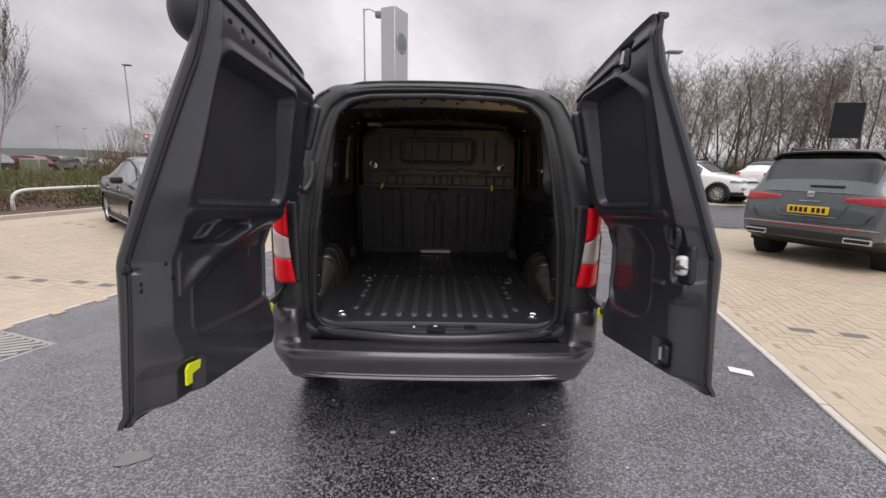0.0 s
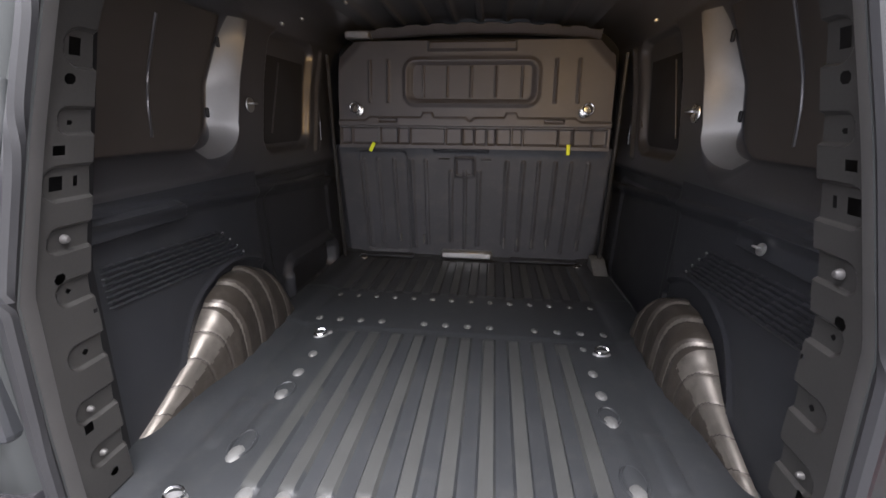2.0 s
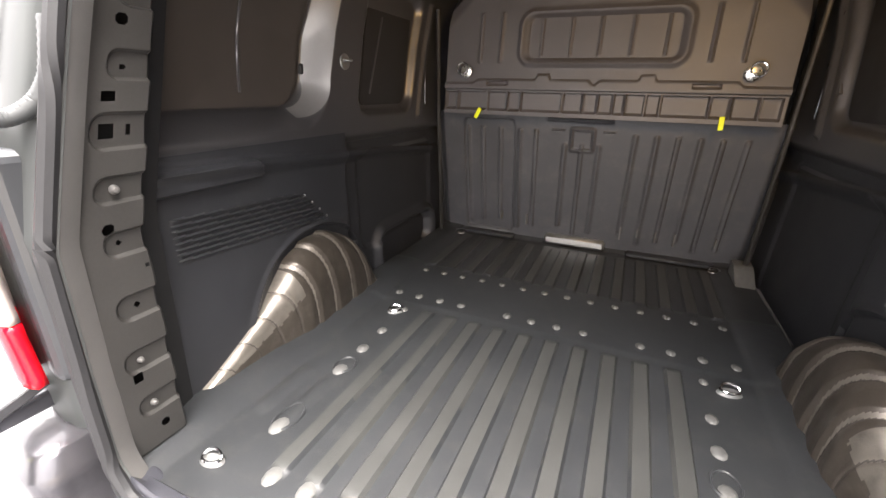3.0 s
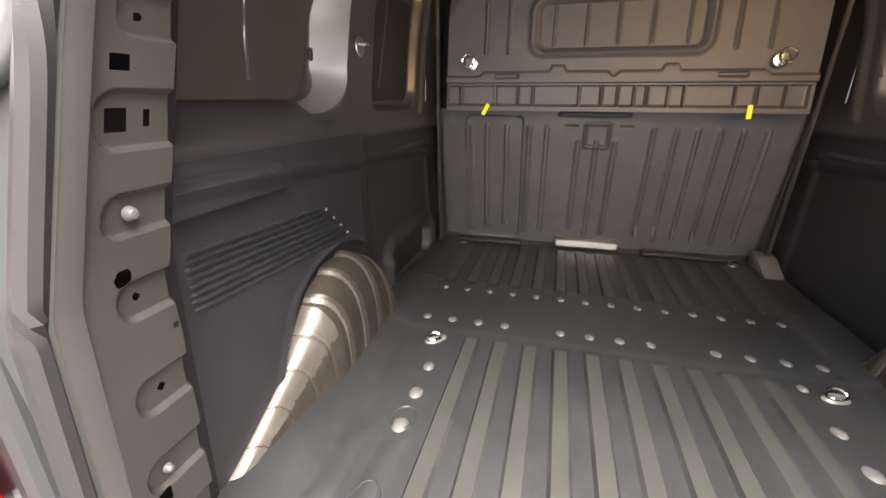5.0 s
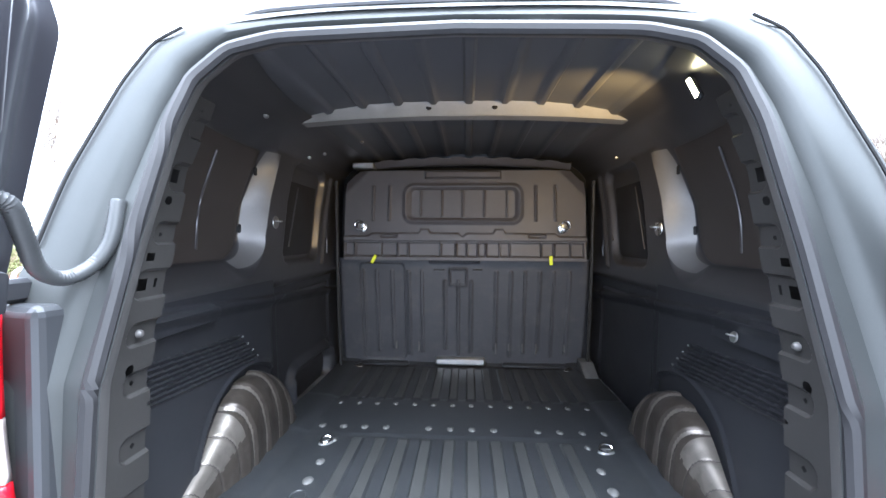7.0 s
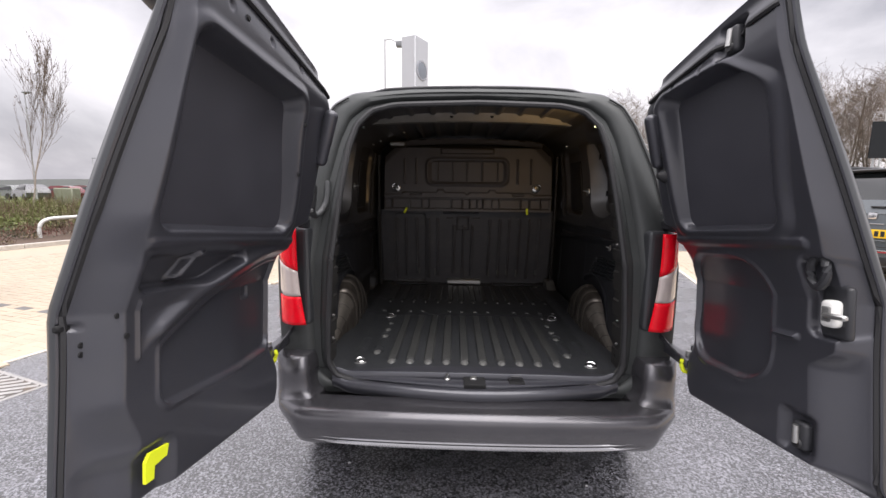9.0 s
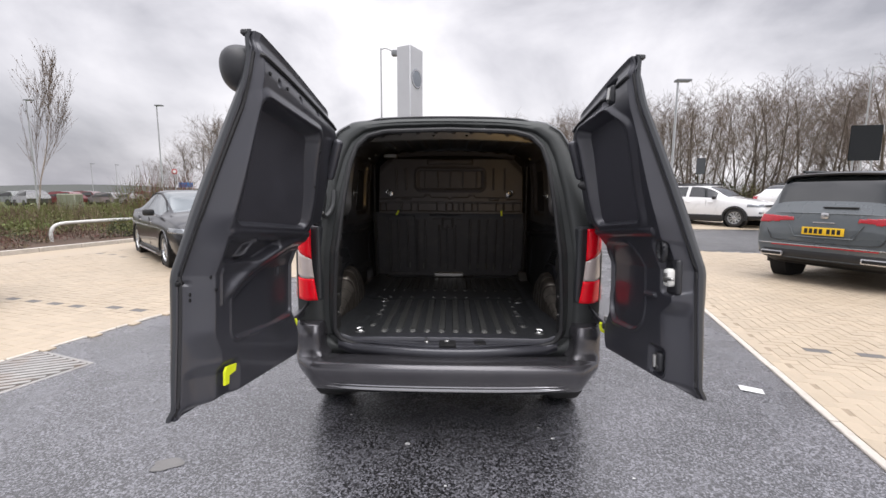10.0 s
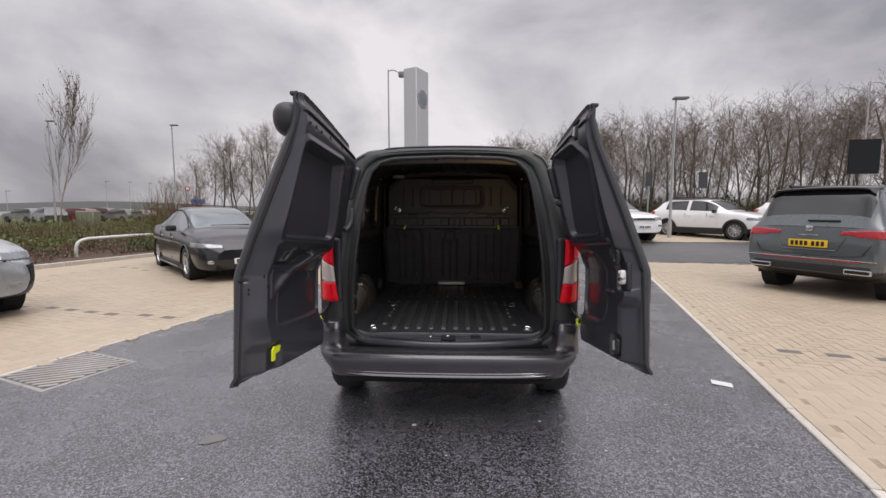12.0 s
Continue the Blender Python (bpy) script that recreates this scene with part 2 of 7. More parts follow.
def lathe(profile, n=24, m=None):
    """Turns (r, z) points about z."""
    bm = bmesh.new()
    rings = []
    for r, z in profile:
        rings.append([bm.verts.new((r * math.cos(2 * math.pi * k / n), r * math.sin(2 * math.pi * k / n), z)) for k in range(n)])
    for a, b in zip(rings, rings[1:]):
        for k in range(n):
            bm.faces.new((a[k], a[(k + 1) % n], b[(k + 1) % n], b[k]))
    if m is not None:
        bmesh.ops.transform(bm, matrix=m, verts=bm.verts)
    return bm


def tube(points, r, n=8, closed=False, ridge=0.0):
    """A pipe along points; ridge corrugates it."""
    bm = bmesh.new()
    pts = [Vector(p) for p in points]
    rings = []
    up = Vector((0.13, 0.21, 0.97))
    for i, p in enumerate(pts):
        a = pts[i - 1] if i or closed else p
        b = pts[(i + 1) % len(pts)] if i + 1 < len(pts) or closed else p
        d = (b - a).normalized()
        x = d.cross(up).normalized()
        y = d.cross(x)
        rr = r * (1 + (ridge if i % 2 else 0))
        rings.append([bm.verts.new(p + rr * (math.cos(2 * math.pi * k / n) * x + math.sin(2 * math.pi * k / n) * y)) for k in range(n)])
    pairs = list(zip(rings, rings[1:])) + ([(rings[-1], rings[0])] if closed else [])
    for a, b in pairs:
        for k in range(n):
            bm.faces.new((a[k], a[(k + 1) % n], b[(k + 1) % n], b[k]))
    if not closed:
        bm.faces.new(rings[0]), bm.faces.new(rings[-1])
    return bm


def smooth_line(points, steps=6):
    """Catmull-Rom through points."""
    p = [Vector(q) for q in points]
    p = [2 * p[0] - p[1]] + p + [2 * p[-1] - p[-2]]
    out = []
    for i in range(1, len(p) - 2):
        for s in range(steps):
            t = s / steps
            out.append(0.5 * (2 * p[i] + (p[i + 1] - p[i - 1]) * t + (2 * p[i - 1] - 5 * p[i] + 4 * p[i + 1] - p[i + 2]) * t * t + (3 * p[i] - p[i - 1] - 3 * p[i + 1] + p[i + 2]) * t**3))
    return out + [p[-2]]


def grid_mesh(name, verts, keep=None, closed_u=False):
    """A sheet from an array (rows, columns, 3); keep(i, j) drops cells."""
    r, c = verts.shape[:2]
    faces = [(i * c + j, i * c + j + 1, (i + 1) * c + j + 1, (i + 1) * c + j) for i in range(r - 1) for j in range(c - 1) if keep is None or keep(i, j)]
    if closed_u:
        faces += [(i * c + c - 1, i * c, (i + 1) * c, (i + 1) * c + c - 1) for i in range(r - 1)]
    me = bpy.data.meshes.new(name)
    me.from_pydata([tuple(v) for v in verts.reshape(-1, 3)], [], faces)
    return me


def step(a, b, x):
    t = np.clip((x - a) / (b - a), 0, 1)
    return t * t * (3 - 2 * t)


def pad(u, v, u0, u1, v0, v1, r, e):
    """1 inside a rounded rectangle, 0 outside, with a slope e wide."""
    qx = np.abs(u - (u0 + u1) / 2) - (u1 - u0) / 2 + r
    qy = np.abs(v - (v0 + v1) / 2) - (v1 - v0) / 2 + r
    d = np.hypot(np.maximum(qx, 0), np.maximum(qy, 0)) + np.minimum(np.maximum(qx, qy), 0) - r
    return 1 - step(-e, 0, d)


def rim(u, v, u0, u1, v0, v1, r, w):
    """A narrow raised line round a rounded rectangle."""
    return pad(u, v, u0, u1, v0, v1, r, w) - pad(u, v, u0 + w, u1 - w, v0 + w, v1 - w, max(r - w, 0.002), w)


def plate(name, outline, depth, mat, parent, m=None, bevel=0.0, label=""):
    """An outline in x, z pulled along y."""
    bm = bmesh.new()
    f = bm.faces.new([bm.verts.new((x, 0, z)) for x, z in outline])
    got = bmesh.ops.extrude_face_region(bm, geom=[f])["geom"]
    bmesh.ops.translate(bm, vec=(0, depth, 0), verts=[g for g in got if isinstance(g, bmesh.types.BMVert)])
    if bevel:
        bmesh.ops.bevel(bm, geom=list(bm.edges), offset=bevel, segments=2, profile=0.5, affect="EDGES")
    if m is not None:
        bmesh.ops.transform(bm, matrix=m, verts=bm.verts)
    return part(name, bm, mat, parent, label)


# ---- the van ----
van = empty("van", "dark grey panel van, rear doors wide open, empty load bay", "van")


def rake(z):
    """The y of the van's rear plane at a height: upright to the belt, then leaning forward."""
    return -0.42 + 0.25 * np.maximum(0, np.asarray(z, float) - 1.1)


REAR = [(0, 0.50), (0.78, 0.50), (0.84, 0.56), (0.862, 0.75), (0.864, 0.95), (0.862, 1.1), (0.838, 1.25), (0.785, 1.5), (0.705, 1.70), (0.65, 1.79), (0.56, 1.84), (0.3, 1.865), (0, 1.872)]
MIDDLE = [(0, 0.40), (0.80, 0.40), (0.89, 0.50), (0.92, 0.75), (0.925, 0.95), (0.92, 1.1), (0.895, 1.25), (0.86, 1.5), (0.80, 1.70), (0.73, 1.80), (0.60, 1.865), (0.3, 1.892), (0, 1.90)]
OPENING = [(0, 0.575), (0.52, 0.575), (0.60, 0.60), (0.635, 0.66), (0.63, 0.85), (0.612, 1.1), (0.588, 1.35), (0.556, 1.58), (0.525, 1.68), (0.46, 1.745), (0.36, 1.770), (0, 1.780)]
CENTRE_Z = 1.15


def resample(half, n):
    """n points of a half outline, by turning a ray about the centre from straight down to straight up."""
    pts = np.array(half, float)
    fine = []
    for (x0, z0), (x1, z1) in zip(pts, pts[1:]):
        for s in np.linspace(0, 1, 40, endpoint=False):
            fine.append((x0 + (x1 - x0) * s, z0 + (z1 - z0) * s))
    fine.append(tuple(pts[-1]))
    fine = np.array(fine)
    for _ in range(40):
        fine[1:-1] = 0.25 * fine[:-2] + 0.5 * fine[1:-1] + 0.25 * fine[2:]
    ang = np.unwrap(np.arctan2(fine[:, 0], CENTRE_Z - fine[:, 1]))
    want = np.linspace(0, math.pi, n)
    return np.stack([np.interp(want, ang, fine[:, 0]), np.interp(want, ang, fine[:, 1])], 1)


def whole(half):
    """The full loop, from below round by the right, over the top and down the left."""
    left = half[-2:0:-1].copy()
    left[:, 0] *= -1
    return np.concatenate([half, left])


NLOOP = 141
rear_loop, mid_loop, open_loop = (whole(resample(h, NLOOP)) for h in (REAR, MIDDLE, OPENING))
centre = np.array([0, CENTRE_Z])


def ring(loop, y, shrink=0.0):
    out = np.zeros((len(loop), 3))
    d = loop - centre
    out[:, [0, 2]] = loop - d / np.linalg.norm(d, axis=1, keepdims=True) * shrink
    out[:, 1] = y
    return out


def blend_ring(a, b, k, y):
    loop = a * (1 - k) + b * k
    return ring(loop, y if np.ndim(y) else np.full(len(loop), y))


def loft(name, rings, mat, parent, label=""):
    return mesh_part(name, grid_mesh(name, np.stack(rings), closed_u=True), mat, parent, label)


# outer skin, from the tail to the nose
def nose(scale_x, low, high, y):
    loop = mid_loop.copy()
    loop[:, 0] *= scale_x
    loop[:, 1] = low + (loop[:, 1] - 0.40) / 1.5 * (high - low)
    return ring(loop, y)


ry = rake(rear_loop[:, 1])
skin = [ring(rear_loop, ry + 0.012, 0.012), ring(rear_loop, ry + 0.035), blend_ring(rear_loop, mid_loop, 0.10, ry + 0.12)]
skin += [blend_ring(rear_loop, mid_loop, k, y) for k, y in ((0.45, -0.02), (0.80, 0.15), (1, 0.40), (1, 0.95), (1, 1.4), (1, 2.0), (1, 2.4))]
skin += [nose(0.985, 0.40, 1.84, 2.75), nose(0.97, 0.36, 1.62, 3.05), nose(0.96, 0.33, 1.28, 3.38), nose(0.94, 0.30, 1.12, 3.55), nose(0.90, 0.28, 1.04, 3.80), nose(0.78, 0.30, 0.88, 3.98), nose(0.4, 0.4, 0.7, 4.02)]
loft("body", skin, PAINT, van, "dark grey metallic painted body shell")

# jamb: from the skin's edge, through the gutter, to the flange of the opening
oy = rake(open_loop[:, 1])
jamb = [ring(rear_loop, ry + 0.012, 0.012)]
jy = lambda k, d: rake((rear_loop * (1 - k) + open_loop * k)[:, 1]) + d
for k, d in ((0.32, 0.002), (0.52, 0.003), (0.60, 0.010), (0.66, 0.026), (0.78, 0.027), (0.84, 0.010), (0.90, 0.006)):
    jamb.append(blend_ring(rear_loop, open_loop, k, jy(k, d)))
jamb += [ring(open_loop, oy + 0.004, -0.012), ring(open_loop, oy + 0.000, -0.004), ring(open_loop, oy + 0.010, 0.0)]
loft("door_jamb", jamb, JAMB_PAINT, van, "grey painted door surround with gutter")

# the return is paler than the surround: reflected sky put into its colour
loft("door_flange", [ring(open_loop, oy + 0.004, -0.001), ring(open_loop, oy + 0.020, -0.003), ring(open_loop, oy + 0.044, -0.012), ring(open_loop, oy + 0.050, -0.030)], FLANGE, van, "painted return inside the door seal, pale for the sky light on it")

# joint between the side panel and the rear frame, down both upper corners
seam_ring = blend_ring(rear_loop, open_loop, 0.13, jy(0.13, 0.004))
for sx in (-1, 1):
    run = [tuple(p) for p in seam_ring if p[0] * sx > 0.56 and p[2] > 1.34]
    part("panel_seam", tube(run, 0.0032, 6), BLACK, van)

# rubber seal pressed on the opening's flange
part("door_seal", tube([tuple(p) for p in ring(open_loop, oy - 0.005, -0.008)], 0.0135, 8, closed=True), RUBBER, van, "black rubber door seal")

# roof lip above the opening, and roof ribs
lip = []
for k in np.linspace(-1, 1, 41):
    x = 0.50 * k
    lip.append((x, rake(1.85) + 0.022, 1.8645 - 0.020 * abs(k) ** 2.4 - 0.014 * step(0.80, 1.0, abs(k))))
part("roof_lip", tube(lip, 0.008, 8), PLASTIC, van)

# ---- load bay walls ----
def outer_x(y, z):
    zr = np.array([p[1] for p in MIDDLE[3:]])
    m = np.interp(z, zr, [p[0] for p in MIDDLE[3:]])
    r = np.interp(z, [p[1] for p in REAR[3:]], [p[0] for p in REAR[3:]])
    k = step(-0.40, 0.32, y)
    return r * (1 - k) + m * k


def recess(Y, Z, front, bottom, top, corner):
    """Distance outside a window recess whose front edge leans with height, and the share of it that lies below."""
    qa = np.maximum(0, Y - (front(Z) - corner))
    qb = np.maximum(np.maximum(0, bottom + corner - Z), np.maximum(0, Z - top + corner))
    d = np.hypot(qa, qb)
    return d - corner, np.where(d > 1e-6, qb / np.maximum(d, 1e-6), 0.0)


REAR_FRONT = lambda z: 0.405 + 0.215 * (z - 1.31)
RECESS_X = lambda y, z: np.minimum(outer_x(y, z) - 0.028, 0.835)


def window_blank(sx, outline, x, label):
    """A thin moulded board lying in a window recess, outline in y, z."""
    bm = bmesh.new()
    f = bm.faces.new([bm.verts.new((sx * x, y, z)) for y, z in outline])
    got = bmesh.ops.extrude_face_region(bm, geom=[f])["geom"]
    bmesh.ops.translate(bm, vec=(sx * 0.012, 0, 0), verts=[g for g in got if isinstance(g, bmesh.types.BMVert)])
    bmesh.ops.bevel(bm, geom=[e for e in bm.edges if abs(e.verts[0].co.x - e.verts[1].co.x) < 1e-5 and abs(e.verts[0].co.x - sx * x) < 1e-5], offset=0.003, segments=2, profile=0.5, affect="EDGES")
    return part("window_blank", bm, DARK_BLANK, van, label)


def rounded(corners, radii, n=7):
    """A polygon in two dimensions with its corners rounded."""
    out = []
    k = len(corners)
    for i, (c, r) in enumerate(zip(corners, radii)):
        c = Vector((*c, 0))
        a, b = Vector((*corners[i - 1], 0)) - c, Vector((*corners[(i + 1) % k], 0)) - c
        p, q = c + a.normalized() * r, c + b.normalized() * r
        for j in range(n):
            t = j / (n - 1)
            w = (1 - t) ** 2 * p + 2 * t * (1 - t) * c + t * t * q
            out.append((w.x, w.y))
    return out


def side_wall(sx):
    """Upper side of the bay: blanked window recesses between steel pillars whose rear faces slope to the light."""
    ys, zs = np.arange(-0.30, 1.461, 0.007), np.arange(1.10, 1.835, 0.007)
    Y, Z = np.meshgrid(ys, zs)
    def wall_x(Y, Z):
        X = np.minimum(outer_x(Y, Z) - 0.060, 0.745 - 0.09 * np.maximum(0, Z - 1.52))
        d, low = recess(Y, Z, REAR_FRONT, 1.285, 1.71, 0.085)
        wide = (0.045 + 0.09 * np.maximum(0, Z - 1.31)) * (1 - low) + 0.068 * low
        k = np.clip(d / wide, 0, 1)
        hollow = 1 - 0.75 * k - 0.25 * k * k * (3 - 2 * k)
        d2, _ = recess(np.abs(Y - 0.83 - 0.24 * (Z - 1.31)) + 0.83, Z, lambda z: 1.015 + 0.0 * z, 1.275, 1.685, 0.05)
        hollow2 = 1 - step(0, 0.028, d2)
        X = X + np.maximum(0, RECESS_X(Y, Z) - X) * hollow + 0.034 * hollow2
        X -= 0.014 * pad(Y - 0.24 * (Z - 1.45), Z, 1.115, 1.165, 1.22, 1.70, 0.010, 0.012)
        # the wall tucks in behind the trim below, and rolls in under the roof
        X += 0.030 * (1 - step(1.150, 1.190, Z))
        X -= 0.045 * step(1.74, 1.83, Z) ** 1.5
        return X

    V = np.stack([sx * wall_x(Y, Z), np.maximum(Y, rake(Z) + 0.034 + 0.01 * (Y + 0.3)), Z], -1)
    wall = mesh_part("side_wall", grid_mesh("side_wall", V), BAY_PAINT, van, "dark painted steel side wall with blanked windows", angle=50)
    # pillar face flaring into the shelf at its foot, sky light in its colour
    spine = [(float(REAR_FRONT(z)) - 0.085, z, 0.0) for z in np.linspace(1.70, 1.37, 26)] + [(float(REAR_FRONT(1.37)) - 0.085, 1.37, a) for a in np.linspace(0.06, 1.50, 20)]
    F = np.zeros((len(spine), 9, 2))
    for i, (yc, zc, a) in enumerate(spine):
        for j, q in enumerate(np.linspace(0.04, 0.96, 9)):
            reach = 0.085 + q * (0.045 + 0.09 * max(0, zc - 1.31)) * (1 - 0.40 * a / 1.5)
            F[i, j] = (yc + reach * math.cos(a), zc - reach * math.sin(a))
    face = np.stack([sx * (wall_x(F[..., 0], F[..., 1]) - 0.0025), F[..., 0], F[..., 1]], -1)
    mesh_part("pillar_face", grid_mesh("pillar_face", face), PILLAR_LIT, van, "steel face of the pillar, pale for the sky light on it")
    bu, bz = np.meshgrid(np.linspace(0, 1, 40), 1.290 + 0.405 * np.linspace(0, 1, 40) ** 1.3)
    turn_r = 0.085 - np.sqrt(np.maximum(0, 0.085**2 - np.maximum(0, 1.290 + 0.085 - bz) ** 2))
    by0 = np.maximum(-0.27, rake(bz) + 0.10)
    by = by0 + bu * (REAR_FRONT(bz) - 0.006 - turn_r - by0)
    bx = RECESS_X(by, bz) - 0.010 + 0.010 * step(0.975, 1.0, bu)
    blank = mesh_part("window_blank", grid_mesh("window_blank", np.stack([sx * bx, by, bz], -1)), BLANK, van, "dark brown moulded blanking panel in the rear side window")
    mid_ = rounded([(0.660, 1.285), (0.99, 1.285), (1.085, 1.675), (0.755, 1.675)], [0.04] * 4)
    blank2 = window_blank(sx, mid_, 0.770, "dark blanking panel in the middle side window")
    line = [(sx * (float(RECESS_X(0.18, z)) - 0.011), 0.170 + 0.085 * (z - 1.328), z) for z in np.linspace(1.330, 1.645, 9)]
    part("pressed_rib", tube(line, 0.0042, 8), BAY_PAINT, blank, "bright pressed rib")
    line = [(sx * 0.7685, (0.727 if sx < 0 else 0.705) + 0.40 * (z - 1.322), z) for z in np.linspace(1.327, 1.60, 9)]
    part("pressed_rib", tube(line, 0.0036, 8), BAY_PAINT, blank2, "bright pressed rib")
    if sx > 0:
        line = [(0.752, 1.045 + 0.50 * (z - 1.36), z) for z in np.linspace(1.36, 1.62, 9)]
        part("pressed_rib", tube(line, 0.006, 8), BAY_PAINT, blank2, "bright pressed rib")
    for z in (1.40, 1.62):
        part("edge_clip", one_box((-0.004, -0.008, -0.016), (0.004, 0.008, 0.016), 0.003, pose(sx * (float(RECESS_X(REAR_FRONT(z), z)) - 0.010), REAR_FRONT(z) + 0.002, z)), RUBBER, blank)
    return wall


def lower_trim(sx):
    """Moulded black trim below the belt, with louvre lines, a padded ledge and a swage round the arch."""
    ys, zs = np.arange(-0.285, 1.461, 0.0075), np.arange(0.585, 1.2001, 0.003)
    Y, Z = np.meshgrid(ys, zs)
    X = 0.736 + 0.014 * step(0.6, 1.1, Z)
    for k in range(8):
        zk = 1.058 - 0.0142 * k - 0.058 * (Y + 0.14)
        saw = np.clip((Z - zk + 0.011) / 0.011, 0, 1) * (Z < zk)
        X = X - 0.0085 * saw * pad(Y, Y * 0, -0.145, 0.283 + 0.0165 * k, -1, 1, 0.004, 0.012)
    # hollow round the wheel arch inside a swage
    arch = np.hypot((Y - 0.33) / 0.33, (Z - 0.60) / 0.315)
    X = X + 0.014 * (1 - step(0.955, 1.0, arch)) * (Y < 0.60) * step(0.0, 0.18, Y) - 0.010 * (1 - step(0.0, 0.16, Y)) * (1 - step(0.78, 0.90, Z))
    X = X - 0.007 * np.exp(-(((arch - 1.0) / 0.03) ** 2)) * (Y < 0.5)
    # ledge along the top, and the raised pad at its rear
    top = 1.185 - 0.075 * (Y + 0.12)
    X = X - 0.020 * step(top - 0.050, top - 0.012, Z) + 0.010 * step(top - 0.004, top + 0.008, Z)
    X = X - 0.026 * pad(Y + 0.6 * (Z - 1.14), Z, -0.45, 0.128, 1.108 if sx < 0 else 1.085, 1.172, 0.018, 0.012)
    # beside the sliding door
    X = X + 0.030 * step(0.52, 0.56, Y)
    X = X + (0.010 if sx > 0 else 0.012) * pad(Y, Z, 0.62, 1.30, 0.70 if sx < 0 else 0.52, 1.13, 0.08, 0.03)
    if sx < 0:
        X = X - 0.030 * rim(Y, Z, 0.70, 1.33, 0.50, 0.80, 0.12, 0.040)
        X = X + 0.030 * pad(Y, Z, 0.76, 1.27, 0.56, 0.755, 0.08, 0.02)
    V = np.stack([sx * X, Y, Z], -1)
    trim = mesh_part("side_trim", grid_mesh("side_trim", V), PLASTIC, van, "black moulded plastic side trim with louvre lines", angle=30)
    for k in range(0, 8, 2):
        y = 0.288 + 0.0165 * k
        part("louvre_clip", one_box((-0.003, -0.003, -0.0035), (0.003, 0.003, 0.0035), 0.001, pose(sx * 0.738, y, 1.052 - 0.0142 * k - 0.058 * (y + 0.14))), WORN, trim)
    return trim


for sx in (-1, 1):
    side_wall(sx)
    lower_trim(sx)


def pillar_flange(sx):
    """Pressed steel strip inside the door opening with tongue-shaped pressings and cut holes."""
    zs = np.arange(0.62, 1.686, 0.002)
    vs = np.linspace(0, 1, 59)
    VV, ZZ = np.meshgrid(vs, zs)
    front = -0.262 + 0.25 * np.maximum(0, ZZ - 1.1)
    D = VV * 0.115
    sunk = np.zeros_like(D)
    for zc, h, left in ((1.615, 0.026, 0.055), (1.500, 0.036, 0.044), (1.377, 0.026, 0.036), (1.272, 0.032, 0.012), (1.175, 0.025, 0.022), (1.077, 0.026, 0.036), (0.95, 0.028, 0.030), (0.835, 0.027, 0.020), (0.725, 0.026, 0.026)):
        sunk += pad(D, ZZ, left, 0.20, zc - h, zc + h, h * 0.9, 0.007)
    X = 0.650 - 0.042 * (ZZ - 0.6) - 0.03 * step(1.50, 1.70, ZZ) + 0.0085 * sunk + 0.010 * step(0.93, 1.0, VV)
    Yp = front - 0.115 + D + 0.0015 * np.sin(ZZ * 52) * step(0.85, 1.0, VV)
    cuts = ((1.503, 0.63, 0.015, 0.010), (1.328, 0.36, 0.008, 0.011), (1.272, 0.38, 0.012, 0.012), (1.273, 0.69, 0.009, 0.0045), (0.80, 0.34, 0.010, 0.009))
    dots = ((1.447, 0.50, 0.010), (1.374, 0.57, 0.005), (1.109, 0.42, 0.010), (1.079, 0.575, 0.0045), (1.024, 0.88, 0.0045), (0.950, 0.62, 0.0055), (0.665, 0.60, 0.009), (1.655, 0.60, 0.004))

    def keep(i, j):
        z, a = zs[i] + 0.001, (vs[j] + 0.0086) * 0.115
        return not (any(abs(z - zc) < h and abs(a - v * 0.115) < w for zc, v, h, w in cuts) or any(math.hypot(z - zc, a - v * 0.115) < r for zc, v, r in dots))

    strip = mesh_part("pillar_flange", grid_mesh("pillar_flange", np.stack([sx * X, Yp, ZZ], -1), keep), DARK_PAINT, van, "grey pressed steel pillar strip with square holes", angle=30)
    # black sheet added behind the strip, so its holes stay dark
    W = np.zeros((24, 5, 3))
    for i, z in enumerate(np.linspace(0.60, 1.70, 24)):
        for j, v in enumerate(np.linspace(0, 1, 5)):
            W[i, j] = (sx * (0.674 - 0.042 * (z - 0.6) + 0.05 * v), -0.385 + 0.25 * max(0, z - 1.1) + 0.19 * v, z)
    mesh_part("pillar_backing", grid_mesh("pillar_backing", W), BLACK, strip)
    for zc, v, r in ((1.175, 0.50, 0.008), (0.835, 0.45, 0.006), (0.725, 0.50, 0.007)):
        y = -0.377 + 0.115 * v + 0.25 * max(0, zc - 1.1)
        bm = lathe([(0.0, 0.010), (r * 0.6, 0.009), (r, 0.004), (r * 1.1, 0.0)], 14, pose(sx * (0.655 - 0.042 * (zc - 0.6)), y, zc, 0, -sx * 90, 0))
        part("bolt", bm, FLANGE, strip)


pillar_flange(-1)
pillar_flange(1)


# lashing eyes on the pillars, and the corner plate by the side door
def stud(name, at, direction, r, mat):
    d = Vector(direction)
    m = Matrix.Translation(at) @ d.to_track_quat("Z", "Y").to_matrix().to_4x4()
    base = part(name, lathe([(0, 0.006), (r * 0.5, 0.006), (r * 0.95, 0.004), (r, 0)], 14, m), mat, van)
    ringm = [m @ Vector((r * 0.55 * math.cos(a), r * 0.18, 0.012 + r * 0.55 * math.sin(a))) for a in np.linspace(0, 2 * math.pi, 14, endpoint=False)]
    part("eye", tube(ringm, r * 0.16, 6, closed=True), mat, base)
    return base


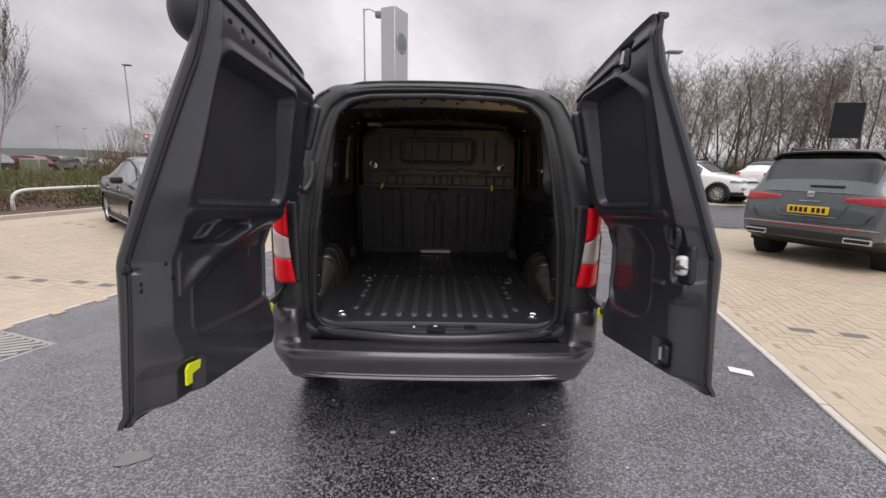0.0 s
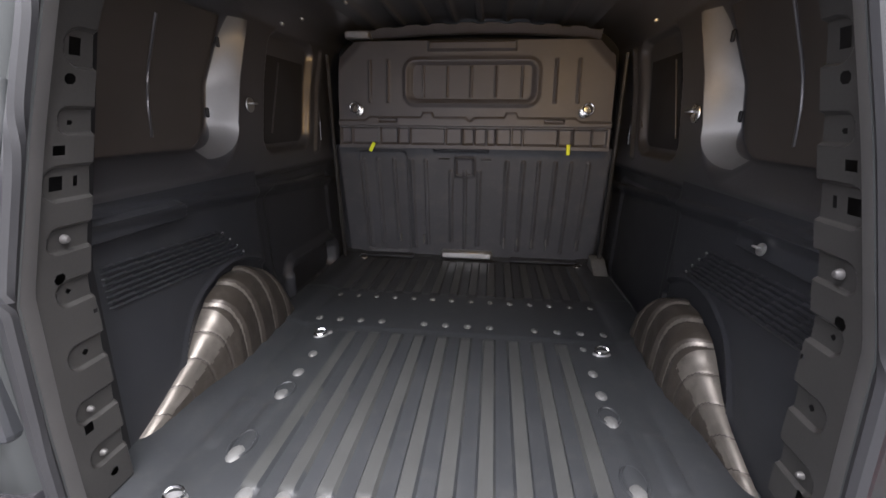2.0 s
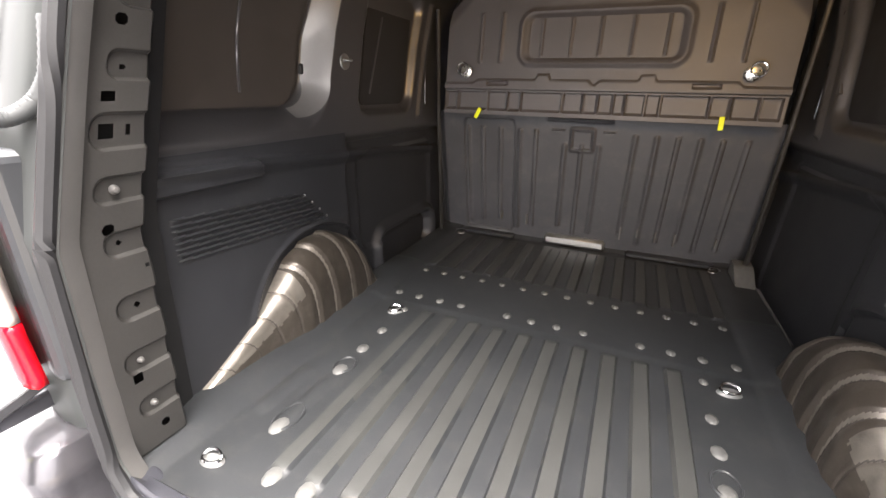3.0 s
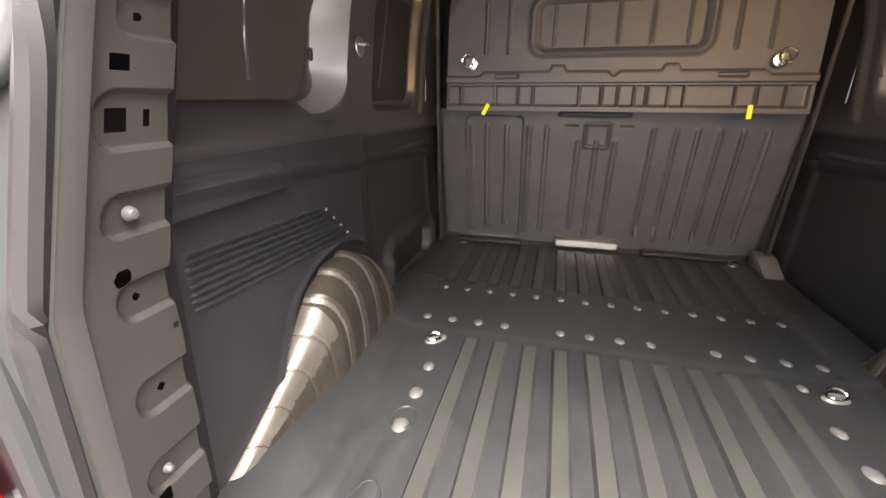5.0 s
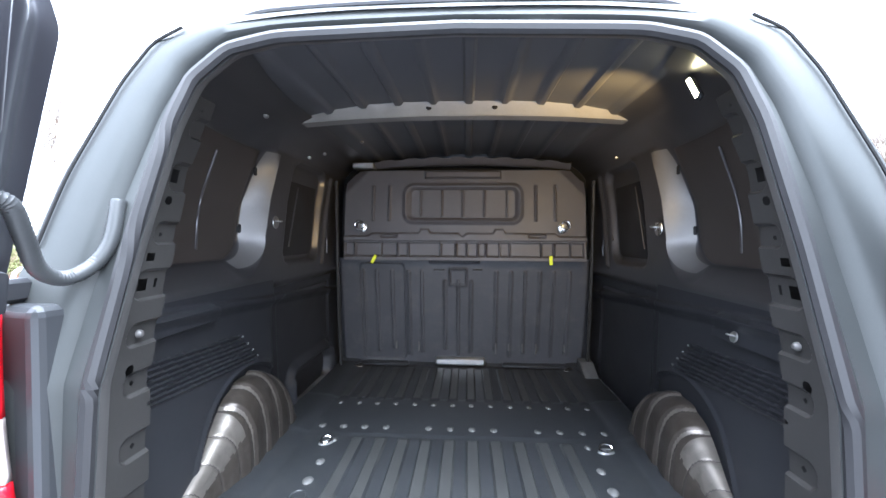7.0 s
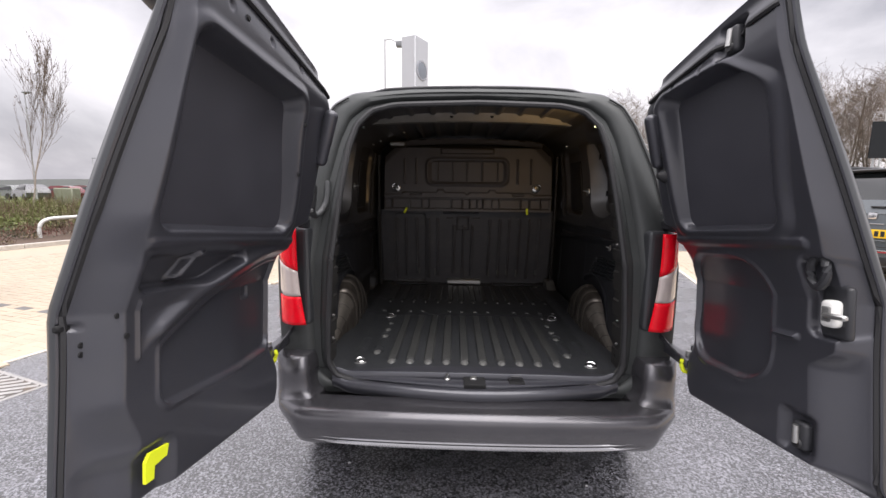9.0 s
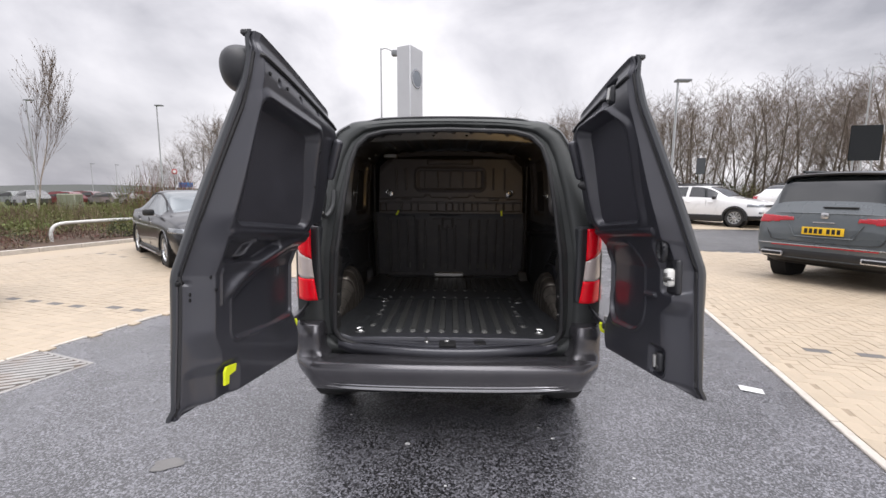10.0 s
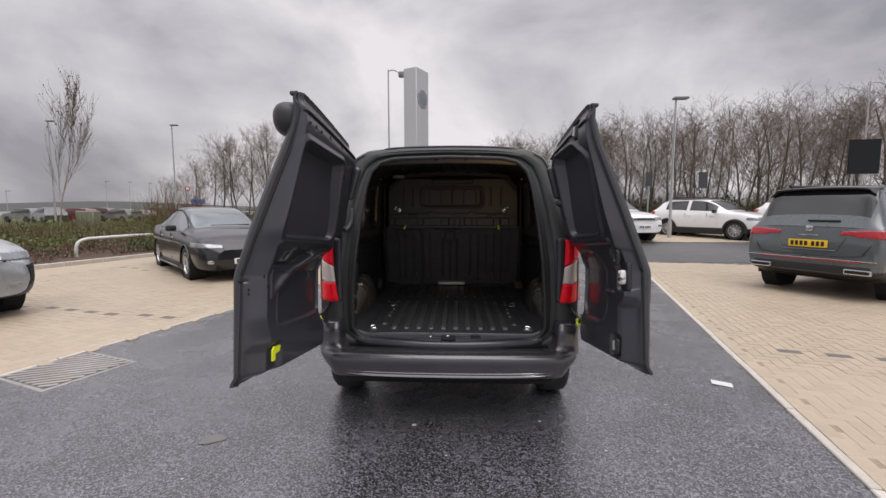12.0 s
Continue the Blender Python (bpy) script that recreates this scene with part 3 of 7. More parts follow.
stud("lashing_point", (-0.742, 0.545, 1.428), (1, 0, 0), 0.026, GALV)
stud("lashing_point", (0.742, 0.520, 1.410), (-1, 0, 0), 0.030, STEEL)
stud("lashing_point", (0.716, 0.02, 1.118), (-1, 0, 0.2), 0.015, GALV)
plate("corner_plate", [(0.0, 0.0), (0.20, 0.0), (0.20, 0.075), (0.13, 0.070)], -0.075, WORN, van, pose(0.665, 1.16, 0.602, 0, 0, 90) @ pose(0, 0, 0), 0.006, "grey wedge-shaped plate by the step")


# ---- wheel arches in the bay ----
def wheel_arch(sx):
    """Arch cover: a smooth ramp with fine creases that turns into overlapping folds over the crown."""
    prof = np.array(smooth_line([(-0.25, 0, 0.585), (-0.16, 0, 0.62), (-0.06, 0, 0.668), (0.035, 0, 0.722), (0.115, 0, 0.785), (0.19, 0, 0.845), (0.285, 0, 0.880), (0.395, 0, 0.872), (0.51, 0, 0.78), (0.585, 0, 0.585)], 36))
    prof[:, 2] = 0.585 + (prof[:, 2] - 0.585) * (1.0 if sx < 0 else 0.88)
    s = np.linspace(0, 1, len(prof))
    qs = np.linspace(0, 1, 30)
    V = np.zeros((len(qs), len(prof), 3))
    crease = np.zeros((len(qs), len(prof)))
    wall = 0.752 if sx < 0 else 0.742
    for i, q in enumerate(qs):
        a = q * math.pi / 2
        for j, p in enumerate(prof):
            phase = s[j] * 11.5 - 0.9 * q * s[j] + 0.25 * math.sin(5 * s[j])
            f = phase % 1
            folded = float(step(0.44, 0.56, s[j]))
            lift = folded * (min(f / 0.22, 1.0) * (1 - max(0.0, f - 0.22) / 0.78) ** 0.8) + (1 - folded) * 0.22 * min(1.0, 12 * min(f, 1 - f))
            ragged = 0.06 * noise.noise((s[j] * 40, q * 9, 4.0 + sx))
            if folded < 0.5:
                # creases go dark; the inner side's shade is put into the fold colour
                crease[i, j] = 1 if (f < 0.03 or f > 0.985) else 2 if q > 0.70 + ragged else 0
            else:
                # fold rims go pale, their sheen put into the colour
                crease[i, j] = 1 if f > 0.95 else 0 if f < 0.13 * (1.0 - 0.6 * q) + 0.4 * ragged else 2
            slim = 0.045 * (1 - float(step(0.25, 0.52, s[j])))
            w = 0.086 - slim - 0.014 * abs(s[j] - 0.55) / 0.5 + 0.008 * lift
            high = max(0.0, p[2] - 0.585) * (1 + 0.030 * lift)
            wob = 0.003 * noise.noise((s[j] * 22, q * 6, 1.7 + sx)) * step(0.3, 0.7, q)
            V[i, j] = (sx * (wall - 0.5 * slim - w * math.sin(a) ** 0.75 + wob), p[0] + 0.03 * q, 0.585 + high * max(0.0, math.cos(a)) ** 0.5)
    me = grid_mesh("wheel_arch_cover", V)
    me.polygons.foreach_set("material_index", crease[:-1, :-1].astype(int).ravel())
    return mesh_part("wheel_arch_cover", me, [FELT, CREASE, FOLD_SHADE], van, "grey-brown folded wheel arch cover, scuffed and dirty, shade and sheen in its colours", angle=50)


wheel_arch(-1)
wheel_arch(1)

# ---- load floor ----
RIB, FIRST = 0.0865, -0.383
rib_x = [FIRST + RIB * k for k in range(-2, 12)]
xs = [-0.74, -0.70, -0.66, -0.62, -0.60]
for x in rib_x:
    xs += [x - 0.0300, x - 0.0240, x - 0.0170, x, x + 0.0170, x + 0.0240, x + 0.0300, x + 0.0400]
xs = np.array(sorted(v for v in set(np.round(xs + [0.62, 0.66, 0.70, 0.74], 4)) if -0.741 <= v <= 0.741))
ys = np.array(sorted(set(np.round(list(np.arange(-0.408, 1.44, 0.012)) + [-0.408, 1.44], 4))))
X, Y = np.meshgrid(xs, ys)
Z = np.full_like(X, 0.600)
for n, x in enumerate(rib_x):
    line = 1 - step(0.0165, 0.0245, np.abs(X - x))
    inner = 2 <= n <= 11
    if inner:
        Z += 0.0110 * line * step(-0.275, -0.255, Y) * (1 - step(0.455, 0.475, Y))
    if not inner:
        Z += 0.0075 * line * step(-0.16, -0.14, Y) * (1 - step(0.02, 0.04, Y)) * 0.6
    Z += 0.0090 * line * step(0.85, 0.87, Y) * (1 - step(1.33, 1.35, Y))
Z += 0.004 * (step(0.49, 0.50, Y) - step(0.86, 0.87, Y))
edge = step(0.59, 0.64, np.abs(X))
Z += 0.016 * edge
Z += 0.018 * step(1.40, 1.43, Y)
for i in range(Z.shape[0]):
    for j in range(0, Z.shape[1], 1):
        Z[i, j] += 0.0012 * noise.noise((X[i, j] * 6, Y[i, j] * 6, 0.3))
floor_me = grid_mesh("load_floor", np.stack([X, Y, Z], -1))
# rib tops take a paler plastic than the grooves
tops = (0.25 * (Z[:-1, :-1] + Z[1:, :-1] + Z[:-1, 1:] + Z[1:, 1:]) > 0.6055) & (np.abs(X[:-1, :-1]) < 0.58) & ~((Y[:-1, :-1] > 0.475) & (Y[:-1, :-1] < 0.855)) & (Y[:-1, :-1] < 1.37)
floor_me.polygons.foreach_set("material_index", tops.astype(int).ravel())
mesh_part("load_floor", floor_me, [FLOOR, RIBTOP], van, "ribbed dark plastic load floor with pale scuffed buttons")

button = lathe([(0.0, 0.006), (0.010, 0.0055), (0.015, 0.003), (0.018, -0.001)], 10)
bme = bpy.data.meshes.new("floor_button")
button.to_mesh(bme)
button.free()
bme.materials.append(WORN)
bme.shade_smooth()
spots = [(x, 0.80, 0.9) for x in rib_x]
spots += [(x, 0.560, 1.0) for n, x in enumerate(rib_x) if n not in (4, 9)]
spots += [(x, -0.278, 1.25) for n, x in enumerate(rib_x) if 2 <= n <= 11]
spots += [(s * 0.472, y, k) for s in (-1, 1) for y, k in ((0.448, 0.8), (0.293, 1.0), (0.180, 1.15), (0.066, 1.25), (-0.168, 1.3))] + [(-0.383, 0.252, 1.0), (0.395, 0.252, 1.0)]
for x, y, k in spots:
    b = new("floor_button", bme)
    b.parent = van
    b.matrix_basis = Matrix.Translation((x, y, 0.604 if y > 0.5 else 0.602)) @ Matrix.Diagonal((k * 0.85, k * (1.1 if y > 0 else 1.25), 1, 1))

# rear dished pads round the outer buttons
for sx in (-1, 1):
    for y, l in ((-0.155, 0.055), (0.07, 0.035)):
        ringp = [(sx * 0.472 + 0.028 * math.cos(a), y + 0.02 + (0.02 + l * 0.5) * math.sin(a), 0.6015) for a in np.linspace(0, 2 * math.pi, 20, endpoint=False)]
        part("floor_recess", tube(ringp, 0.004, 6, closed=True), FLOOR, van)


def floor_eye(x, y, rz, k=1.0):
    """Folding lashing ring in a plated dish."""
    m = pose(x, y, 0.604, 0, 0, rz) @ Matrix.Diagonal((k, k, k, 1))
    dish = part("lashing_ring", lathe([(0.0, 0.002), (0.022, 0.003), (0.028, 0.005), (0.032, 0.002), (0.034, -0.002)], 16, m @ Matrix.Diagonal((1.0, 0.62, 1, 1))), PLATED, van, "bright plated lashing ring")
    pts = [m @ Vector((0.026 * math.cos(a), 0.016 * math.sin(a), 0.010 + 0.012 * max(0, math.sin(a)))) for a in np.linspace(0, 2 * math.pi, 18, endpoint=False)]
    part("ring", tube(pts, 0.0035, 6, closed=True), CHROME, dish)


for x, y, rz, k in ((-0.525, -0.305, 8, 0.85), (0.545, -0.300, -18, 0.85), (-0.495, 0.420, 35, 0.85), (0.529, 0.421, 12, 0.95), (-0.612, 1.345, 20, 0.8), (0.613, 1.345, -10, 0.8)):
    floor_eye(x, y, rz, k)

# sill: painted kick plate with latch, striker and bolt
us = np.linspace(-1, 1, 121)
# height and depth across the sill at its middle: pale lip, latch recess, painted ledge, groove, outer roll
prof = [(-0.330, 0.600), (-0.337, 0.608), (-0.370, 0.609), (-0.404, 0.607), (-0.409, 0.600), (-0.410, 0.579), (-0.426, 0.576), (-0.431, 0.586), (-0.437, 0.590), (-0.476, 0.588), (-0.484, 0.584), (-0.487, 0.571), (-0.491, 0.570), (-0.495, 0.578), (-0.504, 0.580), (-0.520, 0.575), (-0.527, 0.566), (-0.530, 0.545), (-0.515, 0.52)]
V = np.zeros((len(prof), len(us), 3))
for i, (y, z) in enumerate(prof):
    for j, u in enumerate(us):
        x = 0.622 * u
        a = abs(x)
        wing = step(0.22, 0.50, a)
        if i <= 2:
            y1 = y + (-0.052, -0.050, -0.028)[i] * wing
        elif i <= 6:
            y1 = y - 0.006 * wing
        else:
            y1 = y + 0.030 * step(0.0, 0.62, a) + (0.058 - 0.022 * (i < 11)) * (a / 0.6) ** 2.4
        z1 = z + (0.012 * step(0.30, 0.58, a) * (0.6 if i in (5, 6) else 0.0)) + 0.020 * step(0.54, 0.622, a) * (i > 2)
        V[i, j] = (x, y1, z1)
mesh_part("sill_plate", grid_mesh("sill_plate", V), INNER_PAINT, van, "grey painted load sill")
lat = part("latch_plate", one_box((-0.045, -0.488, 0.572), (0.050, -0.412, 0.594), 0.004), BLACK, van, "black door latch in the sill")
part("latch_jaw", one_box((-0.016, -0.445, 0.580), (0.012, -0.420, 0.602), 0.004), GALV, lat)
st = part("striker", one_box((0.150, -0.465, 0.573), (0.218, -0.411, 0.594), 0.004), BLACK, van)
part("striker_loop", tube([(0.160, -0.44, 0.60), (0.160, -0.44, 0.612), (0.205, -0.44, 0.612), (0.205, -0.44, 0.60)], 0.004, 6), PLASTIC, st)
part("stop_bolt", lathe([(0, 0.030), (0.006, 0.030), (0.007, 0.012), (0.013, 0.010), (0.014, 0.0)], 12, pose(-0.116, -0.43, 0.585, 12)), STEEL, van, "bright stop bolt")

# ---- bulkhead ----
lower_rib = [-0.58, -0.50, -0.41, -0.31, -0.235, -0.10, -0.024, 0.05, 0.194, 0.278, 0.358, 0.44, 0.52, 0.606]
xs, zs = np.arange(-0.745, 0.7451, 0.006), np.arange(0.600, 1.2551, 0.0065)
X, Z = np.meshgrid(xs, zs)
Y = 1.425 - 0.20 * (Z - 0.62)
for n, x in enumerate(lower_rib):
    top = 1.185 if n not in (5, 6, 7) else 1.13
    Y -= 0.010 * pad(X, Z, x - 0.013, x + 0.013, 0.655 + 0.02 * ((n * 7) % 3), top, 0.012, 0.009)
Y += 0.014 * pad(X, Z, -0.60, -0.335, 0.63, 1.225, 0.03, 0.008)
Y -= 0.012 * rim(X, Z, -0.085, 0.035, 1.085, 1.205, 0.02, 0.012)
Y -= 0.022 * pad(X, Z, -0.19, 0.10, 1.222, 1.243, 0.008, 0.008)
for zz in (1.165, 1.182):
    Y -= 0.010 * (pad(X, Z, -0.165, -0.105, zz, zz + 0.008, 0.003, 0.004) + pad(X, Z, 0.06, 0.115, zz, zz + 0.008, 0.003, 0.004))
Y += 0.030 * step(0.70, 0.745, np.abs(X))
mesh_part("bulkhead_lower", grid_mesh("bulkhead_lower", np.stack([X, Y, Z], -1)), LINER_LOW, van, "dark ribbed plastic lower bulkhead, scratched")
part("bulkhead_pocket", one_box((-0.160, 1.385, 0.605), (0.140, 1.44, 0.655), 0.012), GALV, van, "pale metal pocket under the bulkhead")
for x0, x1 in ((-0.62, -0.32), (0.24, 0.62)):
    part("bulkhead_foot", one_box((x0, 1.375, 0.602), (x1, 1.43, 0.622), 0.006), PLASTIC, van)
for k, x in enumerate((-0.395, -0.26, 0.20, 0.275, 0.355, 0.435, 0.60)):
    part("bulkhead_clip", one_box((x - 0.004, 1.385, 0.70 - 0.01 * (k % 3)), (x + 0.004, 1.412, 0.745), 0.002), WORN, van)

xs, zs = np.arange(-0.672, 0.6721, 0.0055), np.arange(1.245, 1.7501, 0.0055)
X, Z = np.meshgrid(xs, zs)
Y = 1.218 + 0.11 * (Z - 1.35)
Y += 0.020 * (1 - step(1.342, 1.352, Z)) * pad(X, Z, -0.66, 0.66, 1.262, 1.345, 0.01, 0.008)
for x in (-0.60, -0.455, -0.36, -0.30, -0.12, -0.035, 0.025, 0.085, 0.13, 0.205, 0.26, 0.43, 0.50, 0.59):
    Y -= 0.018 * pad(X, Z, x - 0.008, x + 0.008, 1.262, 1.345, 0.004, 0.006)
lipz = 1.375 + 0.022 * (pad(X, X * 0, -0.245, -0.175, -1, 1, 0.01, 0.015) + pad(X, X * 0, 0.165, 0.235, -1, 1, 0.01, 0.015)) + 0.018 * (pad(np.abs(X), X * 0, 0.0, 0.53, -1, 1, 0.01, 0.03))
Y -= 0.014 * step(lipz + 0.006, lipz - 0.002, Z) * step(1.350, 1.356, Z)
Y += 0.014 * (pad(X, Z, -0.46, -0.36, 1.368, 1.388, 0.009, 0.006) + pad(X, Z, 0.355, 0.455, 1.368, 1.388, 0.009, 0.006))
Y -= 0.016 * rim(X, Z, -0.34, 0.338, 1.438, 1.678, 0.07, 0.022)
Y += 0.012 * pad(X, Z, -0.295, 0.298, 1.470, 1.648, 0.035, 0.010)
for x in (-0.235, -0.115, 0.0, 0.12, 0.245):
    Y -= 0.008 * pad(X, Z, x - 0.008, x + 0.008, 1.485, 1.635, 0.005, 0.006)
for x in (-0.50, -0.41, 0.40, 0.507):
    Y -= 0.010 * pad(X, Z, x - 0.010, x + 0.010, 1.46, 1.665, 0.008, 0.008)
Y -= 0.022 * pad(X, Z, -0.215, 0.215, 1.695, 1.745, 0.012, 0.012)
Y += 0.03 * step(0.0, 0.10, (np.abs(X) - 0.56) + (Z - 1.70) * 1.0)
keep_top = lambda i, j: not (abs(xs[j]) > 0.665 - 1.1 * max(0, zs[i] - 1.675))
mesh_part("bulkhead_upper", grid_mesh("bulkhead_upper", np.stack([X, Y, Z], -1), keep_top), LINER, van, "grey-brown moulded plastic upper bulkhead with framed panel")
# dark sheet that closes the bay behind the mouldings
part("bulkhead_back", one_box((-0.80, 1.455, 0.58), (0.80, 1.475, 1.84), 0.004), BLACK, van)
for sx, x in ((-1, -0.555), (1, 0.540)):
    m = pose(x, 1.203, 1.425, 90)
    hook = part("bulkhead_hook", lathe([(0, 0.008), (0.018, 0.008), (0.026, 0.004), (0.028, -0.002)], 16, m), STEEL, van, "bright lashing hook on the bulkhead")
    pts = [m @ Vector((0.012 * sx + 0.024 * math.cos(a), 0.012 + 0.024 * math.sin(a), 0.018)) for a in np.linspace(0, 2 * math.pi, 16, endpoint=False)]
    part("ring", tube(pts, 0.004, 6, closed=True), CHROME, hook)
for x, ry_ in ((-0.488, 28), (0.478, -3)):
    part("yellow_tag", one_box((-0.009, -0.003, -0.028), (0.009, 0.003, 0.022), 0.002, pose(x, 1.196, 1.252, 0, ry_, 0)), YELLOW, van, "yellow plastic tag")

# side posts of the bulkhead
for sx in (-1, 1):
    post = [(sx * (0.712 - 0.02 * max(0, z - 1.2)), 1.315 - 0.10 * (z - 0.65), z) for k, z in enumerate(np.linspace(0.62, 1.68, 16))]
    part("bulkhead_post", tube(post, 0.008, 8, ridge=0.25), DARK_PAINT, van)
    strap = part("post_strap", one_box((-0.004, -0.010, 1.28), (0.004, 0.010, 1.62), 0.003, pose(sx * 0.742, 1.16, 0, 0, 0, -sx * 25)), BAY_PAINT, van, "grey steel strap beside the bulkhead")
    for z in (1.32, 1.45, 1.60):
        part("hole", lathe([(0, 0.0015), (0.007, 0.0)], 10, pose(sx * 0.731, 1.153, z, 0, -sx * 90, -sx * 25)), BLACK, strap)

# ---- roof lining, beams and lamp ----
xs, ys = np.arange(-0.640, 0.6401, 0.008), np.arange(-0.24, 1.47, 0.03)
X, Y = np.meshgrid(xs, ys)
Z = 1.868 - 0.055 * (np.abs(X) / 0.62) ** 3 + 0.010 * np.sin(np.clip((Y + 0.2) / 1.6, 0, 1) * math.pi) - 0.030 * (1 - step(-0.24, -0.10, Y))
for x in np.arange(-0.502, 0.60, 0.1325):
    Z -= 0.011 * (1 - step(0.010, 0.020, np.abs(X - x))) * step(-0.10, -0.06, Y)
mesh_part("roof_skin", grid_mesh("roof_skin", np.stack([X, Y, Z], -1)), ROOF_PAINT, van, "dark painted ribbed roof skin")


def roof_beam(y0, z_edge, z_mid, half, h, depth, mat, label):
    us = np.linspace(-1, 1, 97)
    prof = [(-0.006, 1.0), (-0.020, 0.99), (-0.022, 0.92), (0.004, 0.10), (0.010, 0.0), (depth, 0.0), (depth + 0.004, 0.6)]
    V = np.zeros((len(prof), len(us), 3))
    for i, (dy, k) in enumerate(prof):
        for j, u in enumerate(us):
            low = z_mid + (z_edge - z_mid) * abs(u) ** 2.2
            tooth = 0.007 * (1 if math.sin(u * half * 2 * math.pi / 0.1325) > 0.2 else 0) if i < 3 else 0
            V[i, j] = (u * half, y0 + dy, low + h * k - tooth)
    return mesh_part("roof_beam", grid_mesh("roof_beam", V), mat, van, label)


beam = roof_beam(0.495, 1.806, 1.832, 0.645, 0.056, 0.07, BEAM_LIT, "painted steel roof beam with two holes")
for x in (-0.122, 0.124):
    part("beam_hole", lathe([(0, 0.003), (0.009, 0.002), (0.011, 0.0)], 12, pose(x, 0.486, 1.858, 75)), BLACK, beam)
roof_beam(1.300, 1.752, 1.785, 0.600, 0.040, 0.06, LINER, "painted steel header above the bulkhead")
part("beam_bracket", one_box((-0.62, 1.24, 1.755), (-0.50, 1.33, 1.79), 0.006), GALV, van, "plated bracket under the roof")
for x, y, z in ((-0.60, 0.18, 1.745), (-0.63, 0.62, 1.70), (-0.60, 0.72, 1.735), (0.63, 0.66, 1.70), (-0.45, 0.78, 1.80)):
    part("roof_screw", lathe([(0, 0.008), (0.007, 0.006), (0.009, 0)], 8, pose(x, y, z, 160, 0, 0)), GALV, van)

lamp_m = Matrix.Translation((0.600, 0.022, 1.758)) @ Vector((0.10, -0.52, -0.85)).to_track_quat("Y", "X").to_matrix().to_4x4()
bulb = part("courtesy_lamp", one_box((-0.011, -0.040, -0.002), (0.011, 0.040, 0.014), 0.005, lamp_m), PLASTIC, van, "small lit courtesy lamp")
part("lamp_lens", one_box((-0.007, -0.033, -0.006), (0.007, 0.033, 0.006), 0.004, lamp_m), glow("lamp_glow", (1.0, 0.78, 0.40), 9.0), bulb)
part("roof_label", one_box((0.13, -0.235, 1.793), (0.21, -0.228, 1.799), 0.001), WHITE_PLASTIC, van)

# ---- bumper ----
us = np.linspace(-1, 1, 121)
prof = [(0.0, 0.500), (-0.004, 0.533), (-0.012, 0.538), (-0.075, 0.534), (-0.106, 0.532), (-0.121, 0.528), (-0.134, 0.519), (-0.142, 0.507), (-0.145, 0.495), (-0.144, 0.470), (-0.140, 0.447), (-0.135, 0.425), (-0.130, 0.408), (-0.124, 0.392), (-0.114, 0.380), (-0.09, 0.368), (-0.04, 0.362), (0.05, 0.360)]
V = np.zeros((len(prof), len(us), 3))
for i, (d, z) in enumerate(prof):
    for j, u in enumerate(us):
        a = abs(u)
        turn_in = step(0.72, 1.0, a)
        x = math.copysign(0.905 * min(a, 1) ** 0.92 if a < 0.9 else 0.905 * (0.9**0.92 + (a - 0.9) * 0.45), u) if a else 0.0
        back = -0.462 + d * (1 - 0.35 * turn_in)
        y = back - 0.035 * (1 - a**2) + 0.46 * max(0, a - 0.78) ** 1.6 * 4.2 * 0.66
        # the corners draw in and turn up towards the underside
        x *= 1 - 0.075 * step(0.70, 1.0, a) * step(0.0, 0.13, 0.515 - z)
        lift = 0.040 * step(0.74, 0.98, a) * step(0.0, 0.06, 0.44 - z)
        V[i, j] = (x, y, z + lift)
bumper = mesh_part("bumper", grid_mesh("bumper", V), BUMPER, van, "dark grey painted rear bumper")


def trim_blade(name, z_top, z_low, proud, mat, label):
    """A bright blade that tapers to both ends, its lower edge rising."""
    xs = np.linspace(-0.685, 0.675, 90)
    V = np.zeros((5, len(xs), 3))
    for j, x in enumerate(xs):
        k = 1 - abs((x - -0.005) / 0.68) ** 5
        face = -0.462 - 0.035 * (1 - (x / 0.9) ** 2) + 0.010 * step(0.55, 0.69, abs(x))
        rise = 0.008 * abs(x / 0.68) ** 4
        for i, (q, o) in enumerate(((0.0, -0.004), (0.10, 0.1), (0.55, 0.75), (0.86, 1.0), (1.0, -0.004))):
            z = z_top - q * (z_top - z_low) * max(k, 0.03) + rise
            base = 0.131 + (z - 0.408) * 0.35
            V[i, j] = (x, face - base - (proud * o if o > 0 else -0.006), z)
    return mesh_part(name, grid_mesh(name, V), mat, bumper, label)


trim_blade("trim_strip", 0.4185, 0.4105, 0.005, DULL_CHROME, "fine bright line above the bumper trim")
trim_blade("trim_groove", 0.4105, 0.404, 0.0015, BLACK, "dark groove in the bumper trim")
trim_blade("trim_strip", 0.404, 0.385, 0.010, DULL_CHROME, "bright trim strip along the bumper")
for sx in (-1, 1):
    part("parking_sensor", lathe([(0, 0.003), (0.010, 0.0025), (0.012, 0)], 14, pose(sx * 0.80, -0.515, 0.475, 90, 0, sx * 30)), PLASTIC, bumper)
part("tow_cover", lathe([(0.026, 0.001), (0.028, 0.003), (0.030, 0.001)], 20, pose(0.60, -0.608, 0.475, 90, 0, 8)), BUMPER, bumper)
